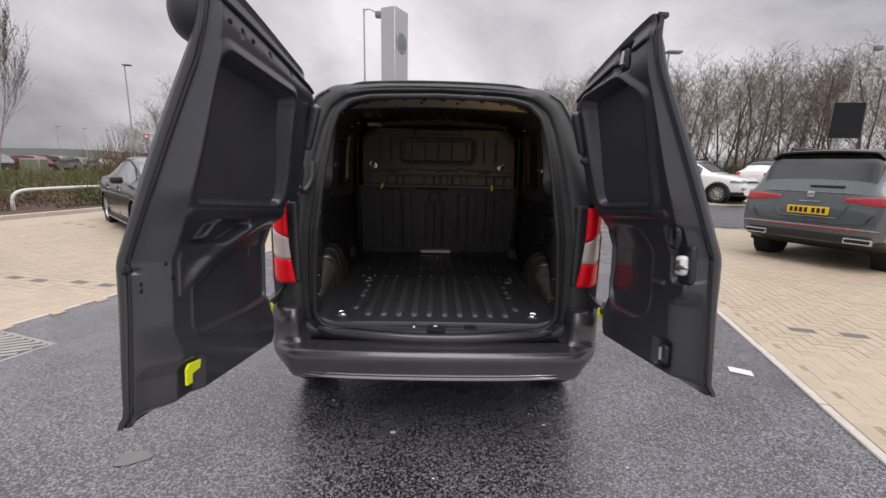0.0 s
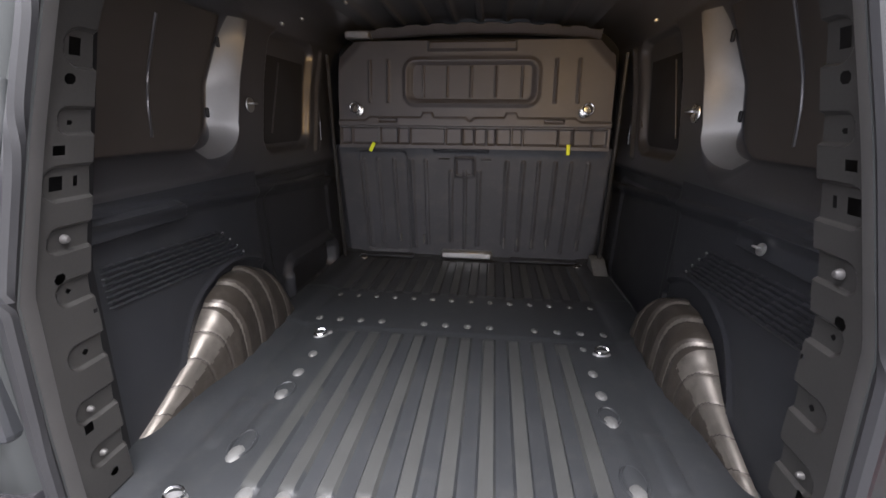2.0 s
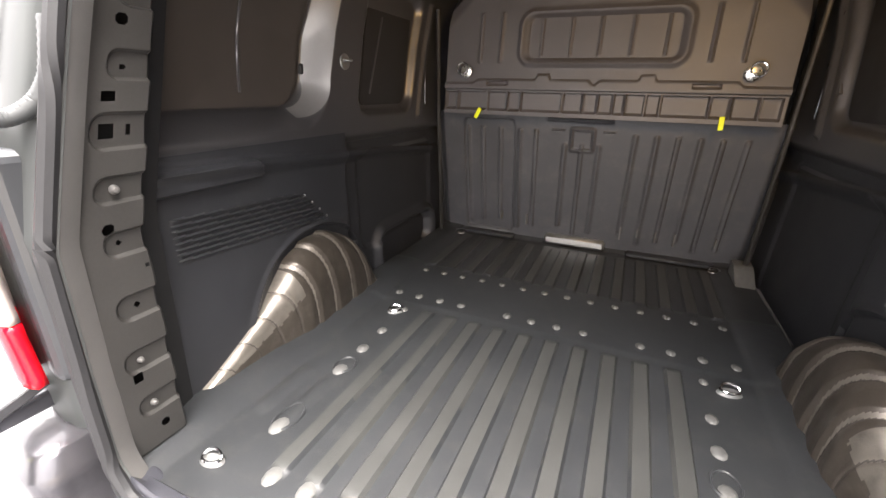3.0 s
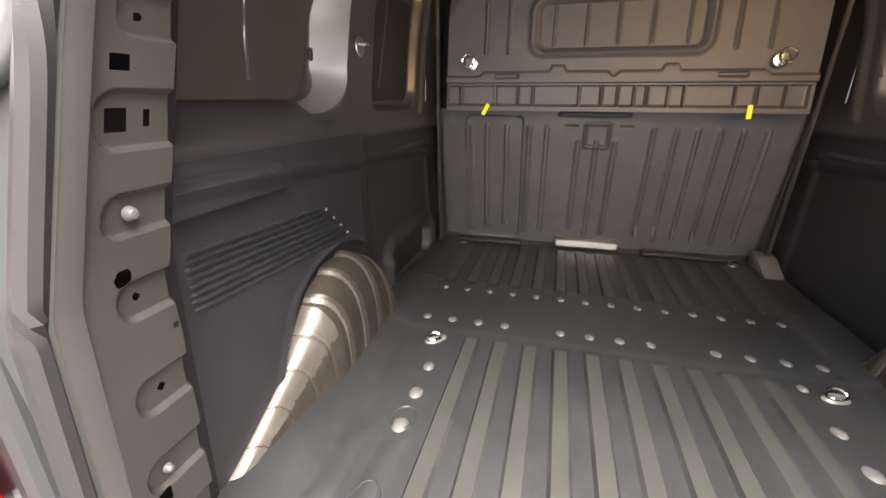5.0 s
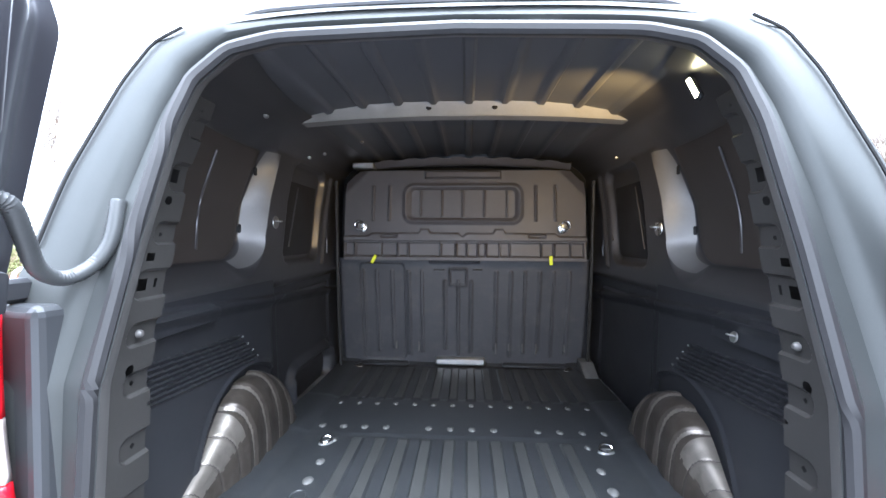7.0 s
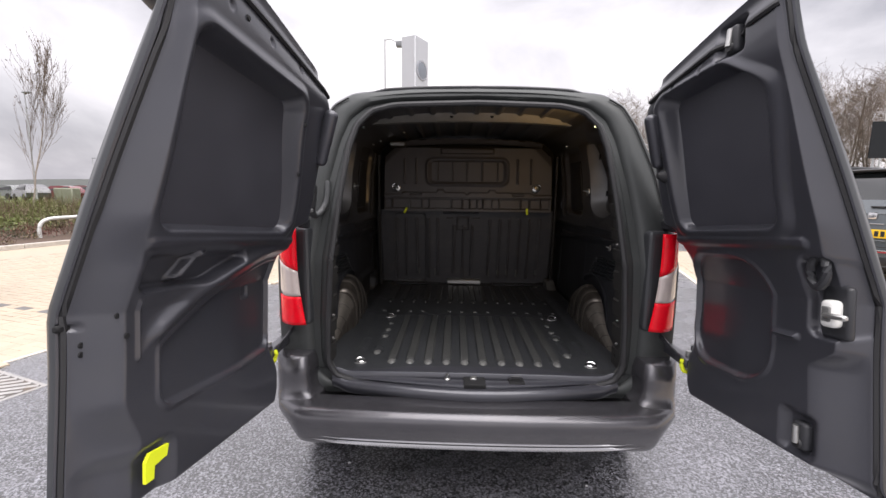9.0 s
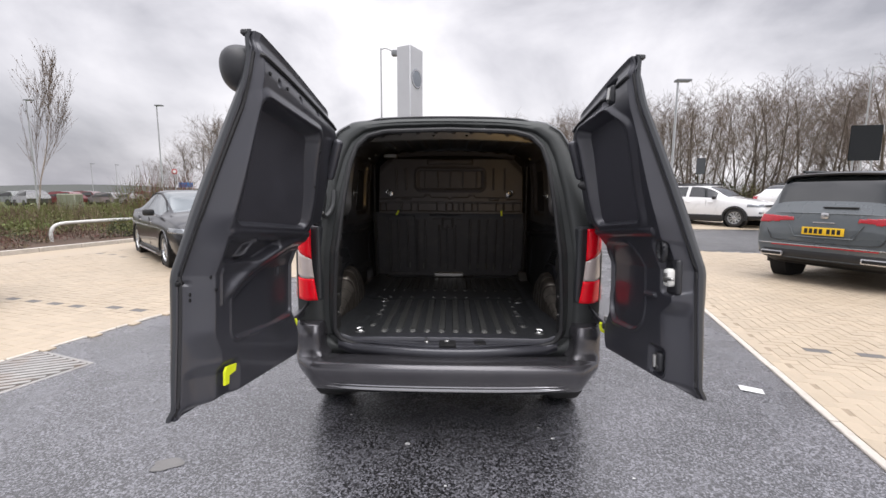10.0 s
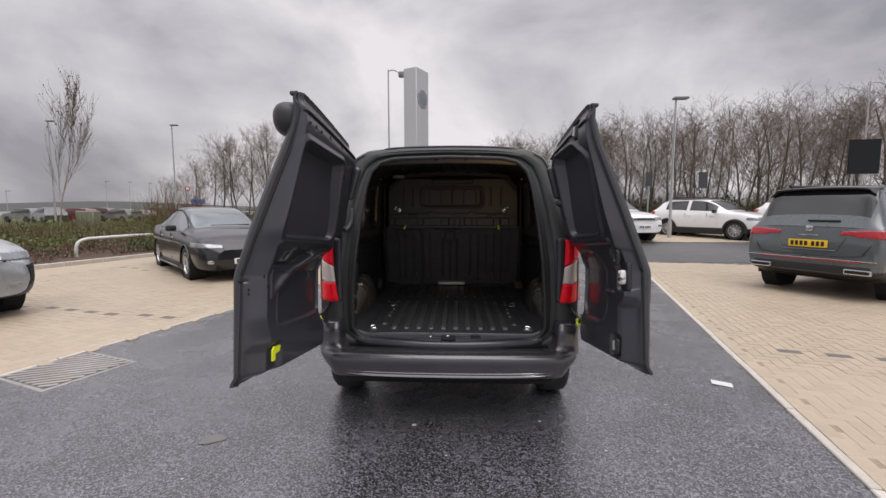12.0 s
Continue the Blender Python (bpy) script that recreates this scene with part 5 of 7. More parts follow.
def speckled(name, dark, light, scale, rough, bump, patch, wet=0.8):
    """Wet open-textured asphalt: pale chippings in a dark binder, with damp patches."""
    m = bpy.data.materials.new(name)
    m.use_nodes = True
    t = m.node_tree
    b = t.nodes["Principled BSDF"]
    tc = t.nodes.new("ShaderNodeTexCoord")
    v = t.nodes.new("ShaderNodeTexVoronoi")
    v.inputs["Scale"].default_value = scale
    t.links.new(tc.outputs["Object"], v.inputs["Vector"])
    fine = t.nodes.new("ShaderNodeTexNoise")
    fine.inputs["Scale"].default_value, fine.inputs["Detail"].default_value = scale * 0.55, 5.0
    t.links.new(tc.outputs["Object"], fine.inputs["Vector"])
    big = t.nodes.new("ShaderNodeTexNoise")
    big.inputs["Scale"].default_value, big.inputs["Detail"].default_value, big.inputs["Roughness"].default_value = patch, 7.0, 0.6
    t.links.new(tc.outputs["Object"], big.inputs["Vector"])
    sep = t.nodes.new("ShaderNodeSeparateColor")
    t.links.new(v.outputs["Color"], sep.inputs["Color"])
    mul = t.nodes.new("ShaderNodeMath")
    mul.operation = "MULTIPLY"
    t.links.new(sep.outputs["Red"], mul.inputs[0])
    t.links.new(fine.outputs["Fac"], mul.inputs[1])
    add = t.nodes.new("ShaderNodeMath")
    add.operation = "MULTIPLY_ADD"
    add.inputs[1].default_value = 0.38
    t.links.new(big.outputs["Fac"], add.inputs[0])
    t.links.new(mul.outputs[0], add.inputs[2])
    ramp_ = t.nodes.new("ShaderNodeValToRGB")
    e = ramp_.color_ramp.elements
    e[0].position, e[0].color = 0.345, (*dark, 1)
    e[1].position, e[1].color = 0.715, (*light, 1)
    t.links.new(add.outputs[0], ramp_.inputs["Fac"])
    t.links.new(ramp_.outputs["Color"], b.inputs["Base Color"])
    mr = t.nodes.new("ShaderNodeMapRange")
    mr.inputs["From Min"].default_value, mr.inputs["From Max"].default_value = 0.35, 0.65
    mr.inputs["To Min"].default_value, mr.inputs["To Max"].default_value = rough - 0.16, rough + 0.12
    t.links.new(big.outputs["Fac"], mr.inputs["Value"])
    t.links.new(mr.outputs["Result"], b.inputs["Roughness"])
    bp = t.nodes.new("ShaderNodeBump")
    bp.inputs["Strength"].default_value, bp.inputs["Distance"].default_value = bump, 0.009
    t.links.new(mul.outputs[0], bp.inputs["Height"])
    t.links.new(bp.outputs["Normal"], b.inputs["Normal"])
    b.inputs["Specular IOR Level"].default_value = 1.0
    b.inputs["Coat Weight"].default_value, b.inputs["Coat Roughness"].default_value, b.inputs["Coat IOR"].default_value = wet, 0.30, 1.6
    t.links.new(bp.outputs["Normal"], b.inputs["Coat Normal"])
    return m


ASPHALT = speckled("wet_asphalt", (0.012, 0.012, 0.0135), (0.25, 0.25, 0.28), 125.0, 0.27, 0.7, 1.3)
ROAD_ASPHALT = speckled("road_asphalt", (0.03, 0.03, 0.033), (0.10, 0.10, 0.105), 60.0, 0.5, 0.5, 0.4, 0.3)
BLOCK = material("buff_block", (0.43, 0.357, 0.268), 0.50, spread=0.10, scale=14, grain=0.5, grain_scale=260, per_object=0.06)
BLOCK_STUFF = material("buff_blocks", (0.43, 0.357, 0.268), 0.50, spread=0.10, scale=1.2, grain=0.5, grain_scale=260, dirt=0.25, dirt_scale=0.9, dirt_colour=(0.38, 0.29, 0.19), island=0.06)
BLOCK_GREY = material("grey_block", (0.13, 0.125, 0.12), 0.55, spread=0.15, scale=8, grain=0.5, grain_scale=260)
BED_SAND = material("jointing_sand", (0.30, 0.243, 0.178), 0.85, spread=0.2, scale=20, grain=0.5)
CONCRETE = material("pale_concrete", (0.54, 0.50, 0.45), 0.65, spread=0.18, scale=6, grain=0.5, grain_scale=220, dirt=0.4, dirt_scale=5, dirt_colour=(0.20, 0.18, 0.15), per_object=0.08)
SOIL = material("dark_soil", (0.075, 0.048, 0.032), 0.9, spread=0.4, scale=7, grain=1.0, grain_scale=90)
GRASS_SOIL = material("rough_grass", (0.085, 0.10, 0.035), 0.9, spread=0.45, scale=3, grain=1.0, grain_scale=60, dirt=0.6, dirt_scale=1.2, dirt_colour=(0.13, 0.09, 0.05))


def flat(name, corners, z, mat, label, category, thick=0.0):
    bm = bmesh.new()
    f = bm.faces.new([bm.verts.new((x, y, z)) for x, y in corners])
    if thick:
        got = bmesh.ops.extrude_face_region(bm, geom=[f])["geom"]
        bmesh.ops.translate(bm, vec=(0, 0, -thick), verts=[g for g in got if isinstance(g, bmesh.types.BMVert)])
    return tagged(part(name, bm, mat, None, "", False), label, category, kind="structure")


flat("ground", [(-900, -900), (900, -900), (900, 900), (-900, 900)], 0.0, ASPHALT, "dark wet asphalt with pale chippings", "ground")
turn = Matrix.Rotation(radians(ROAD_TURN), 4, "Z")
along, across = (turn @ Vector((0, 1, 0))), (turn @ Vector((1, 0, 0)))
R_SEAM, L_SEAM = 2.41, -3.80  # distances of the two seams from the road's centre line


def road(r, s):
    p = across * r + along * s
    return p.x, p.y


def slope(name, y0, y1, z0, z1, mat, label, category, x0=-60, x1=90):
    """A strip across the view that rises gently away from the van."""
    bm = bmesh.new()
    bm.faces.new([bm.verts.new(p) for p in ((x0, y0, z0), (x1, y0, z0), (x1, y1, z1), (x0, y1, z1))])
    return tagged(part(name, bm, mat, None, "", False), label, category, kind="structure")


slope("road", 8.35, 12.9, 0.006, 0.20, ROAD_ASPHALT, "smooth dark wet cross road", "road", -4.2)
slope("pavement_far", 12.9, 20.0, 0.215, 0.42, BLOCK_STUFF, "buff paved parking strip beyond the cross road", "pavement", -4.2)
slope("verge", 20.0, 300.0, 0.43, 0.9, GRASS_SOIL, "rough winter grass verge under the trees", "verge", -14, 200)


def block_mesh(name, mat):
    bm = one_box((-0.0990, -0.0490, -0.03), (0.0990, 0.0490, 0.012), 0.0028)
    me = bpy.data.meshes.new(name)
    bm.to_mesh(me)
    bm.free()
    me.materials.append(mat)
    return me


BLOCK_ME, GREY_ME = block_mesh("paving_block", BLOCK), block_mesh("paving_block_grey", BLOCK_GREY)


def herringbone(name, r0, r1, s0, s1, inside, near, label, grey):
    """Buff blocks in herringbone along the road; the nearest are objects of their own, the rest one mesh."""
    base = flat(name, [road(r0, s0), road(r1, s0), road(r1, s1), road(r0, s1)], 0.0092, BED_SAND, label, "pavement")
    rng = random.Random(7)
    verts, faces, spots_ = [], [], []
    na, nb = int((r1 - r0) / 0.1) + 1, int((s1 - s0) / 0.1) + 1
    for a in range(na):
        for b in range(nb):
            k = (a - b) % 4
            if k not in (0, 3):
                continue
            cr, cs = (r0 + (a + 1) * 0.1, s0 + (b + 0.5) * 0.1) if k == 0 else (r0 + (a + 0.5) * 0.1, s0 + (b + 1) * 0.1)
            x, y = road(cr, cs)
            if r0 - 0.08 < cr < r1 + 0.08 and inside(x, y):
                spots_.append((near(x, y), x, y, ROAD_TURN + (0 if k == 0 else 90), cr, cs))
    spots_.sort()
    marks = set()
    for mr, ms in grey:
        lying = [(math.hypot(q[4] - mr, q[5] - ms), n) for n, q in enumerate(spots_) if q[3] == ROAD_TURN]
        marks.add(min(lying)[1])
    for n, (_, x, y, rz, cr, cs) in enumerate(spots_):
        m = Matrix.Translation((x, y, 0.001 + rng.uniform(-0.0012, 0.0012))) @ Euler((rng.gauss(0, 0.006), rng.gauss(0, 0.004), radians(rz))).to_matrix().to_4x4()
        dark = n in marks
        if n < 290 or dark:
            ob = new("paving_block", GREY_ME if dark else BLOCK_ME)
            ob.parent = base
            ob.matrix_basis = m
        else:
            i = len(verts)
            c = [m @ Vector(p) for p in ((-0.099, -0.049, -0.02), (0.099, -0.049, -0.02), (0.099, 0.049, -0.02), (-0.099, 0.049, -0.02), (-0.0962, -0.0462, 0.012), (0.0962, -0.0462, 0.012), (0.0962, 0.0462, 0.012), (-0.0962, 0.0462, 0.012))]
            verts += [tuple(v) for v in c]
            faces += [(i + 4, i + 5, i + 6, i + 7)] + [(i + p, i + (p + 1) % 4, i + 4 + (p + 1) % 4, i + 4 + p) for p in range(4)]
    me = bpy.data.meshes.new("paving_blocks")
    me.from_pydata(verts, [], faces)
    rest = mesh_part("paving_blocks", me, BLOCK_STUFF, base, "", False)
    tagged(rest, kind="stuff")
    return base


def bay_mark(*lines):
    """Places of single grey blocks along lines (first r, s, spacing, count)."""
    return [(r + gap * k, s) for r, s, gap, n in lines for k in range(n)]


def border(base, r, s0, s1):
    """A course of blocks laid end to end along the seam."""
    rng = random.Random(11)
    for k in range(int((s1 - s0) / 0.2)):
        x, y = road(r, s0 + 0.2 * (k + 0.5))
        if y < 8.2:
            ob = new("border_block", BLOCK_ME)
            ob.parent = base
            ob.matrix_basis = pose(x, y, 0.004 + rng.uniform(-0.0015, 0.0015), rng.gauss(0, 0.4), rng.gauss(0, 0.4), ROAD_TURN + 90)


pr = herringbone("pavement_right", R_SEAM + 0.07, R_SEAM + 7.4, -4.5, 9.5, lambda x, y: y < 8.2, lambda x, y: math.hypot(x - 2.6, y + 1.0), "buff herringbone block paving with grey bay marks", bay_mark((2.99, 1.90, 0.45, 13)))
border(pr, R_SEAM + 0.08, -2.5, 8.8)
pl = herringbone("pavement_left", L_SEAM - 6.1, L_SEAM - 0.07, -3.0, 14.5, lambda x, y: y < 13.5, lambda x, y: math.hypot(x + 4.3, y - 0.3), "buff herringbone block paving with grey bay marks", bay_mark((-4.14, 0.95, -0.45, 12), (-8.29, 4.25, -0.46, 4)))
border(pl, L_SEAM - 0.08, -2.0, 7.5)


def edging(name, r, s0, s1, w, top, label):
    base = None
    n = int((s1 - s0) / 0.915)
    me = bpy.data.meshes.new(name)
    bm = one_box((-w / 2, -0.452, -0.08), (w / 2, 0.452, top), 0.006)
    bm.to_mesh(me)
    bm.free()
    me.materials.append(CONCRETE)
    base = empty(name, label, "kerb", kind="structure")
    rng = random.Random(3)
    for k in range(n):
        x, y = road(r, s0 + (k + 0.5) * 0.915)
        ob = new("kerb_stone", me)
        ob.parent = base
        ob.matrix_basis = pose(x, y, rng.uniform(-0.003, 0.002), 0, 0, ROAD_TURN + rng.gauss(0, 0.12))
    return base


edging("edging_right", R_SEAM, -5, 8.0, 0.06, 0.016, "flush pale concrete edging strip")
edging("edging_left", L_SEAM, -5, 8.0, 0.055, 0.012, "flush pale concrete edging strip")
edging("kerb_bed", L_SEAM - 7.55 + 0.0, -6, 17, 0.13, 0.115, "raised pale concrete kerb along the planted bed")
X0 = L_SEAM - 6.1
flat("pavement_left_back", [road(X0 - 1.45, -6), road(X0, -6), road(X0, 14), road(X0 - 1.45, 14)], 0.013, BLOCK_STUFF, "buff paving beside the kerb", "pavement")
flat("verge_left", [road(X0 - 5.5, -10), road(X0 - 5.5, 90), road(X0 - 110, 90), road(X0 - 110, -10)], 0.115, GRASS_SOIL, "rough green grass beyond the bed", "verge", 0.11)
flat("planting_bed", [road(X0 - 1.5, -8), road(X0 - 1.5, 30), road(X0 - 5.6, 30), road(X0 - 5.6, -8)], 0.10, SOIL, "planted bed of dark soil", "bed", 0.1)

# service cover and loose marks on the asphalt
cover = empty("manhole_cover", "square recessed metal cover, rusty and worn, in the asphalt", "manhole cover", at=(-3.43, 0.37, 0.0), rz=-20)
RUSTY = material("worn_cover_metal", (0.11, 0.10, 0.09), 0.55, 0.3, spread=0.3, scale=12, grain=0.5, dirt=0.9, dirt_scale=3, dirt_colour=(0.17, 0.11, 0.065))
TREAD = material("polished_tread", (0.36, 0.35, 0.34), 0.45, 0.3, spread=0.3, scale=9, grain=0.4, dirt=0.5, dirt_scale=3, dirt_colour=(0.26, 0.18, 0.12))
part("frame", one_box((-0.36, -0.36, -0.02), (0.36, 0.36, 0.004), 0.003), TREAD, cover)
part("lid", one_box((-0.33, -0.33, -0.01), (0.33, 0.33, 0.006), 0.003), RUSTY, cover)
for k in range(15):
    o = -0.455 + 0.065 * k
    l = 0.455 - abs(o)
    if l > 0.03:
        part("tread_bar", one_box((-l, -0.017, 0.004), (l, 0.017, 0.012), 0.004, pose(-o * 0.707, o * 0.707, 0, 0, 0, 45)), TREAD, cover)
PALE = material("pale_patch", (0.62, 0.62, 0.62), 0.6, spread=0.12, scale=20, grain=0.3)
scrap = part("paper_scrap", one_box((-0.075, -0.045, 0.0), (0.075, 0.045, 0.004), 0.0015, pose(2.24, 0.27, 0.003, 0, 2, -25)), PALE, None)
tagged(scrap, "pale flat scrap lying on the asphalt", "litter")
for n, (x, y, r) in enumerate(((-0.223, -0.49, 0.012), (0.0, -0.834, 0.006), (0.62, -0.41, 0.008), (0.56, -0.30, 0.005), (-0.62, -0.18, 0.006), (-1.4, -1.1, 0.006), (0.95, -0.75, 0.006))):
    bm = bmesh.new()
    bmesh.ops.create_icosphere(bm, subdivisions=1, radius=r)
    bmesh.ops.transform(bm, matrix=Matrix.Translation((x, y, 0.004)) @ Matrix.Diagonal((1.5, 1, 0.5, 1)), verts=bm.verts)
    tagged(part("pebble", bm, PALE, None), "small white pebble on the asphalt", "pebble", "pebbles on the asphalt")
OILY = material("grey_spill", (0.17, 0.165, 0.16), 0.5, spread=0.3, scale=10, grain=0.6, grain_scale=160)
bm = bmesh.new()
bm.faces.new([bm.verts.new((-1.47 + (0.075 + 0.018 * math.sin(3 * a + 1)) * math.cos(a), -0.715 + (0.055 + 0.012 * math.sin(2 * a)) * math.sin(a), 0.004)) for a in np.linspace(0, 2 * math.pi, 26, endpoint=False)])
tagged(part("dried_spill", bm, OILY, None), "pale dried spill on the asphalt", "spill")

# ---- cars ----
PRIVACY = material("dark_privacy_glass", (0.012, 0.015, 0.016), 0.05, spread=0.2, scale=1.5, coat=1.0, rough_spread=0.02)
CABIN = material("dark_cabin", (0.012, 0.012, 0.013), 0.8, spread=0.3, scale=6)
CAR_BLACK = material("black_car_trim", (0.014, 0.014, 0.015), 0.45, spread=0.15, scale=9, grain=0.1)
LAMP_CLEAR = material("headlamp_clear", (0.22, 0.235, 0.25), 0.12, 0.6, spread=0.25, scale=28, coat=1.0)
PLATE_Y = material("plate_yellow", (0.78, 0.50, 0.02), 0.4, spread=0.05)
PLATE_W = material("plate_white", (0.75, 0.75, 0.74), 0.4, spread=0.05)


def car_paint(name, colour, metal=0.4):
    return material(name, colour, 0.28, metal, spread=0.06, scale=2.0, grain=0.02, grain_scale=900, coat=1.0, rough_spread=0.04, dirt=0.12, dirt_scale=3, dirt_colour=tuple(0.6 * c + 0.06 for c in colour))


def car(name, label, paint, stations, wheels, extras, at, heading, group=""):
    """Body lofted over stations of (y, half width, floor z, belt z, roof z, roof half width)."""
    top = empty(name, label, "car", group)
    P = 15
    w0 = max(q[1] for q in stations)
    rows_ = []
    for y, w, zf, zb, zr, wr in stations:
        wb = w * 0.93
        pts = [(0, zf), (w * 0.80, zf), (w * 0.94, zf + 0.05), (w * 0.985, zf + 0.16), (w, zf + (zb - zf) * 0.45), (w * 0.995, zf + (zb - zf) * 0.68), (w * 0.975, zf + (zb - zf) * 0.86), (wb, zb)]
        if zr - zb > 0.12:
            up = [(wb * 0.995, zb + 0.02), (wb + (wr - wb) * 0.45, zb + (zr - zb) * 0.45), (wr + 0.02, zr - 0.075), (wr - 0.02, zr - 0.035), (wr * 0.85, zr - 0.012), (wr * 0.45, zr), (0, zr + 0.006)]
        else:
            h = zr - zb
            up = [(wb * 0.97, zb + 0.15 * h), (wb * 0.90, zb + 0.4 * h), (wb * 0.80, zb + 0.65 * h), (wb * 0.68, zb + 0.8 * h), (wb * 0.5, zb + 0.92 * h), (wb * 0.25, zb + h), (0, zb + h)]
        rows_.append([(x, y, z) for x, z in pts + up])
    V = np.array(rows_)
    # finer stations along the length and round the section
    n, SUB = len(stations), 14
    tt = np.linspace(0, n - 1, (n - 1) * SUB + 1)
    jt = np.linspace(0, P - 1, (P - 1) * 6 + 1)
    half_ = np.zeros((len(tt), P, 3))
    for j in range(P):
        for c in range(3):
            half_[:, j, c] = np.interp(tt, range(n), V[:, j, c])
    for _ in range(22):
        half_[1:-1] = 0.25 * half_[:-2] + 0.5 * half_[1:-1] + 0.25 * half_[2:]
    fine = np.zeros((len(tt), len(jt), 3))
    for i in range(len(tt)):
        for c in range(3):
            fine[i, :, c] = np.interp(jt, range(P), half_[i, :, c])
    for _ in range(8):
        fine[:, 1:-1] = 0.25 * fine[:, :-2] + 0.5 * fine[:, 1:-1] + 0.25 * fine[:, 2:]
    Q = len(jt)
    F = np.concatenate([fine, fine[:, -2:0:-1] * np.array([-1, 1, 1])], 1)
    c = F.shape[1]

    def piece_of(i, j):
        jj = (j if j < Q - 1 else c - 1 - j) / 6.0
        s = i / SUB
        for g, (a, b, kind) in enumerate(extras["glass"]):
            if a <= s < b:
                if kind == "side" and 8.1 <= jj < 9.85:
                    return "side_window", g
                if kind in ("front", "rear") and jj >= (10.35 if kind == "front" else extras.get("rear_from", 10.2)):
                    return ("windscreen" if kind == "front" else "rear_window"), g
        k2 = (j + 1) % c
        x, y, z = (F[i, j] + F[i + 1, j] + F[i, k2] + F[i + 1, k2]) / 4
        if abs(x) > 0.6 * w0 and any(math.hypot(y - wy, z - wheels["r"]) < wheels["r"] + 0.045 for wy in wheels["y"]):
            return "open", 0
        for nm, test, mat, lab in extras.get("patches", ()):
            if test(abs(x), y, z):
                return nm, 0
        return "", 0

    verts = [tuple(p) for p in F.reshape(-1, 3)]
    cell = lambda i, j: (i * c + j, i * c + (j + 1) % c, (i + 1) * c + (j + 1) % c, (i + 1) * c + j)
    groups_ = {}
    for i in range(F.shape[0] - 1):
        for j in range(c):
            k, seg = piece_of(i, j)
            if k == "open":
                continue
            sided = k in ("side_window", "headlamp", "tail_lamp", "wing_lamp", "quarter_trim", "side_intake")
            groups_.setdefault((k, (1 if j < Q - 1 else -1) if sided else 0, seg), []).append(cell(i, j))
    caps = [tuple(range(c - 1, -1, -1)), tuple((F.shape[0] - 1) * c + k for k in range(c))]
    looks = {nm: (mat, lab) for nm, test, mat, lab in extras.get("patches", ())}
    for (k, side, seg), fs in groups_.items():
        me = bpy.data.meshes.new(k or "body")
        me.from_pydata(verts, [], fs + (caps if not k else []))
        bm = bmesh.new()
        bm.from_mesh(me)
        bmesh.ops.delete(bm, geom=[v for v in bm.verts if not v.link_faces], context="VERTS")
        bpy.data.meshes.remove(me)
        pane = k in ("side_window", "windscreen", "rear_window")
        ob = part(k or "body", bm, extras["pane_mat"] if pane else looks[k][0] if k else paint, top, looks[k][1] if k in looks else "")
        if pane:
            ob.visible_shadow = False
        elif k:
            th = ob.modifiers.new("thickness", "SOLIDIFY")
            th.thickness, th.offset = 0.012, 1.0
    ymin, ymax = stations[0][0], stations[-1][0]
    w0 = max(s[1] for s in stations)
    rmax = max(s[4] for s in stations)
    part("cabin", one_box((-w0 * 0.78, ymin + 0.55, 0.35), (w0 * 0.78, ymax - 1.35, stations[len(stations) // 2][3] - 0.02), 0.05), CABIN, top)
    for sx in (-1, 1):
        for yy in (extras.get("seat", 0.25),):
            part("seat", one_box((sx * 0.38 - 0.22, yy - 0.09, 0.5), (sx * 0.38 + 0.22, yy + 0.06, rmax - 0.26), 0.06, None, 2), CABIN, top)
        part("sill_trim", one_box((sx * w0 * 0.93 - 0.03, ymin + 1.2, 0.17), (sx * w0 * 0.93 + 0.05, ymax - 1.2, 0.30), 0.02), CAR_BLACK, top)
        part("door_mirror", one_box((-0.10, -0.06, -0.06), (0.10, 0.06, 0.07), 0.04, pose(sx * (w0 + 0.06), extras["mirror"][0], extras["mirror"][1]), 2), extras.get("mirror_mat", paint), top)
        for y in extras.get("doors", ()):
            part("door_gap", one_box((sx * w0 * 0.975 - 0.004, y - 0.002, 0.36), (sx * w0 * 0.992, y + 0.002, stations[len(stations) // 2][3] - 0.03), 0.001), CAR_BLACK, top)
            part("door_handle", one_box((sx * w0 * 0.985 - 0.01, y + 0.08, stations[len(stations) // 2][3] - 0.13), (sx * w0 * 0.985 + 0.018, y + 0.26, stations[len(stations) // 2][3] - 0.10), 0.008), extras.get("handle_mat", paint), top)
    for wy in wheels["y"]:
        for sx in (-1, 1):
            r = wheels["r"]
            part("wheel_well", lathe([(r + 0.06, 0.13), (r + 0.055, -0.10), (0.0, -0.11)], 24, pose(sx * (w0 - 0.16), wy, r, 0, sx * 90)), BLACK, top)
            wheel(top, sx * (w0 - 0.135), wy, r, 0.22, sx, wheels.get("spokes", 5), wheels.get("mat"))
            arcp = [(sx * (w0 * 0.985 - 0.004), wy + (r + 0.055) * math.cos(a), r + (r + 0.055) * math.sin(a)) for a in np.linspace(-0.25, math.pi + 0.25, 24)]
            part("wheel_arch", tube(arcp, wheels.get("lip", 0.022), 6), wheels.get("arch_mat", CAR_BLACK), top)
    for nm, lo, hi, bev, mat, lab in extras["boxes"]:
        part(nm, one_box(lo, hi, bev, None, 2), mat, top, lab)
    for nm, pts, r, mat in extras.get("tubes", ()):
        part(nm, tube(pts, r, 8), mat, top)
    top.matrix_world = pose(at[0], at[1], 0, 0, 0, heading) @ Matrix.Diagonal((*extras.get("scale", (1, 1, 1)), 1))
    return top


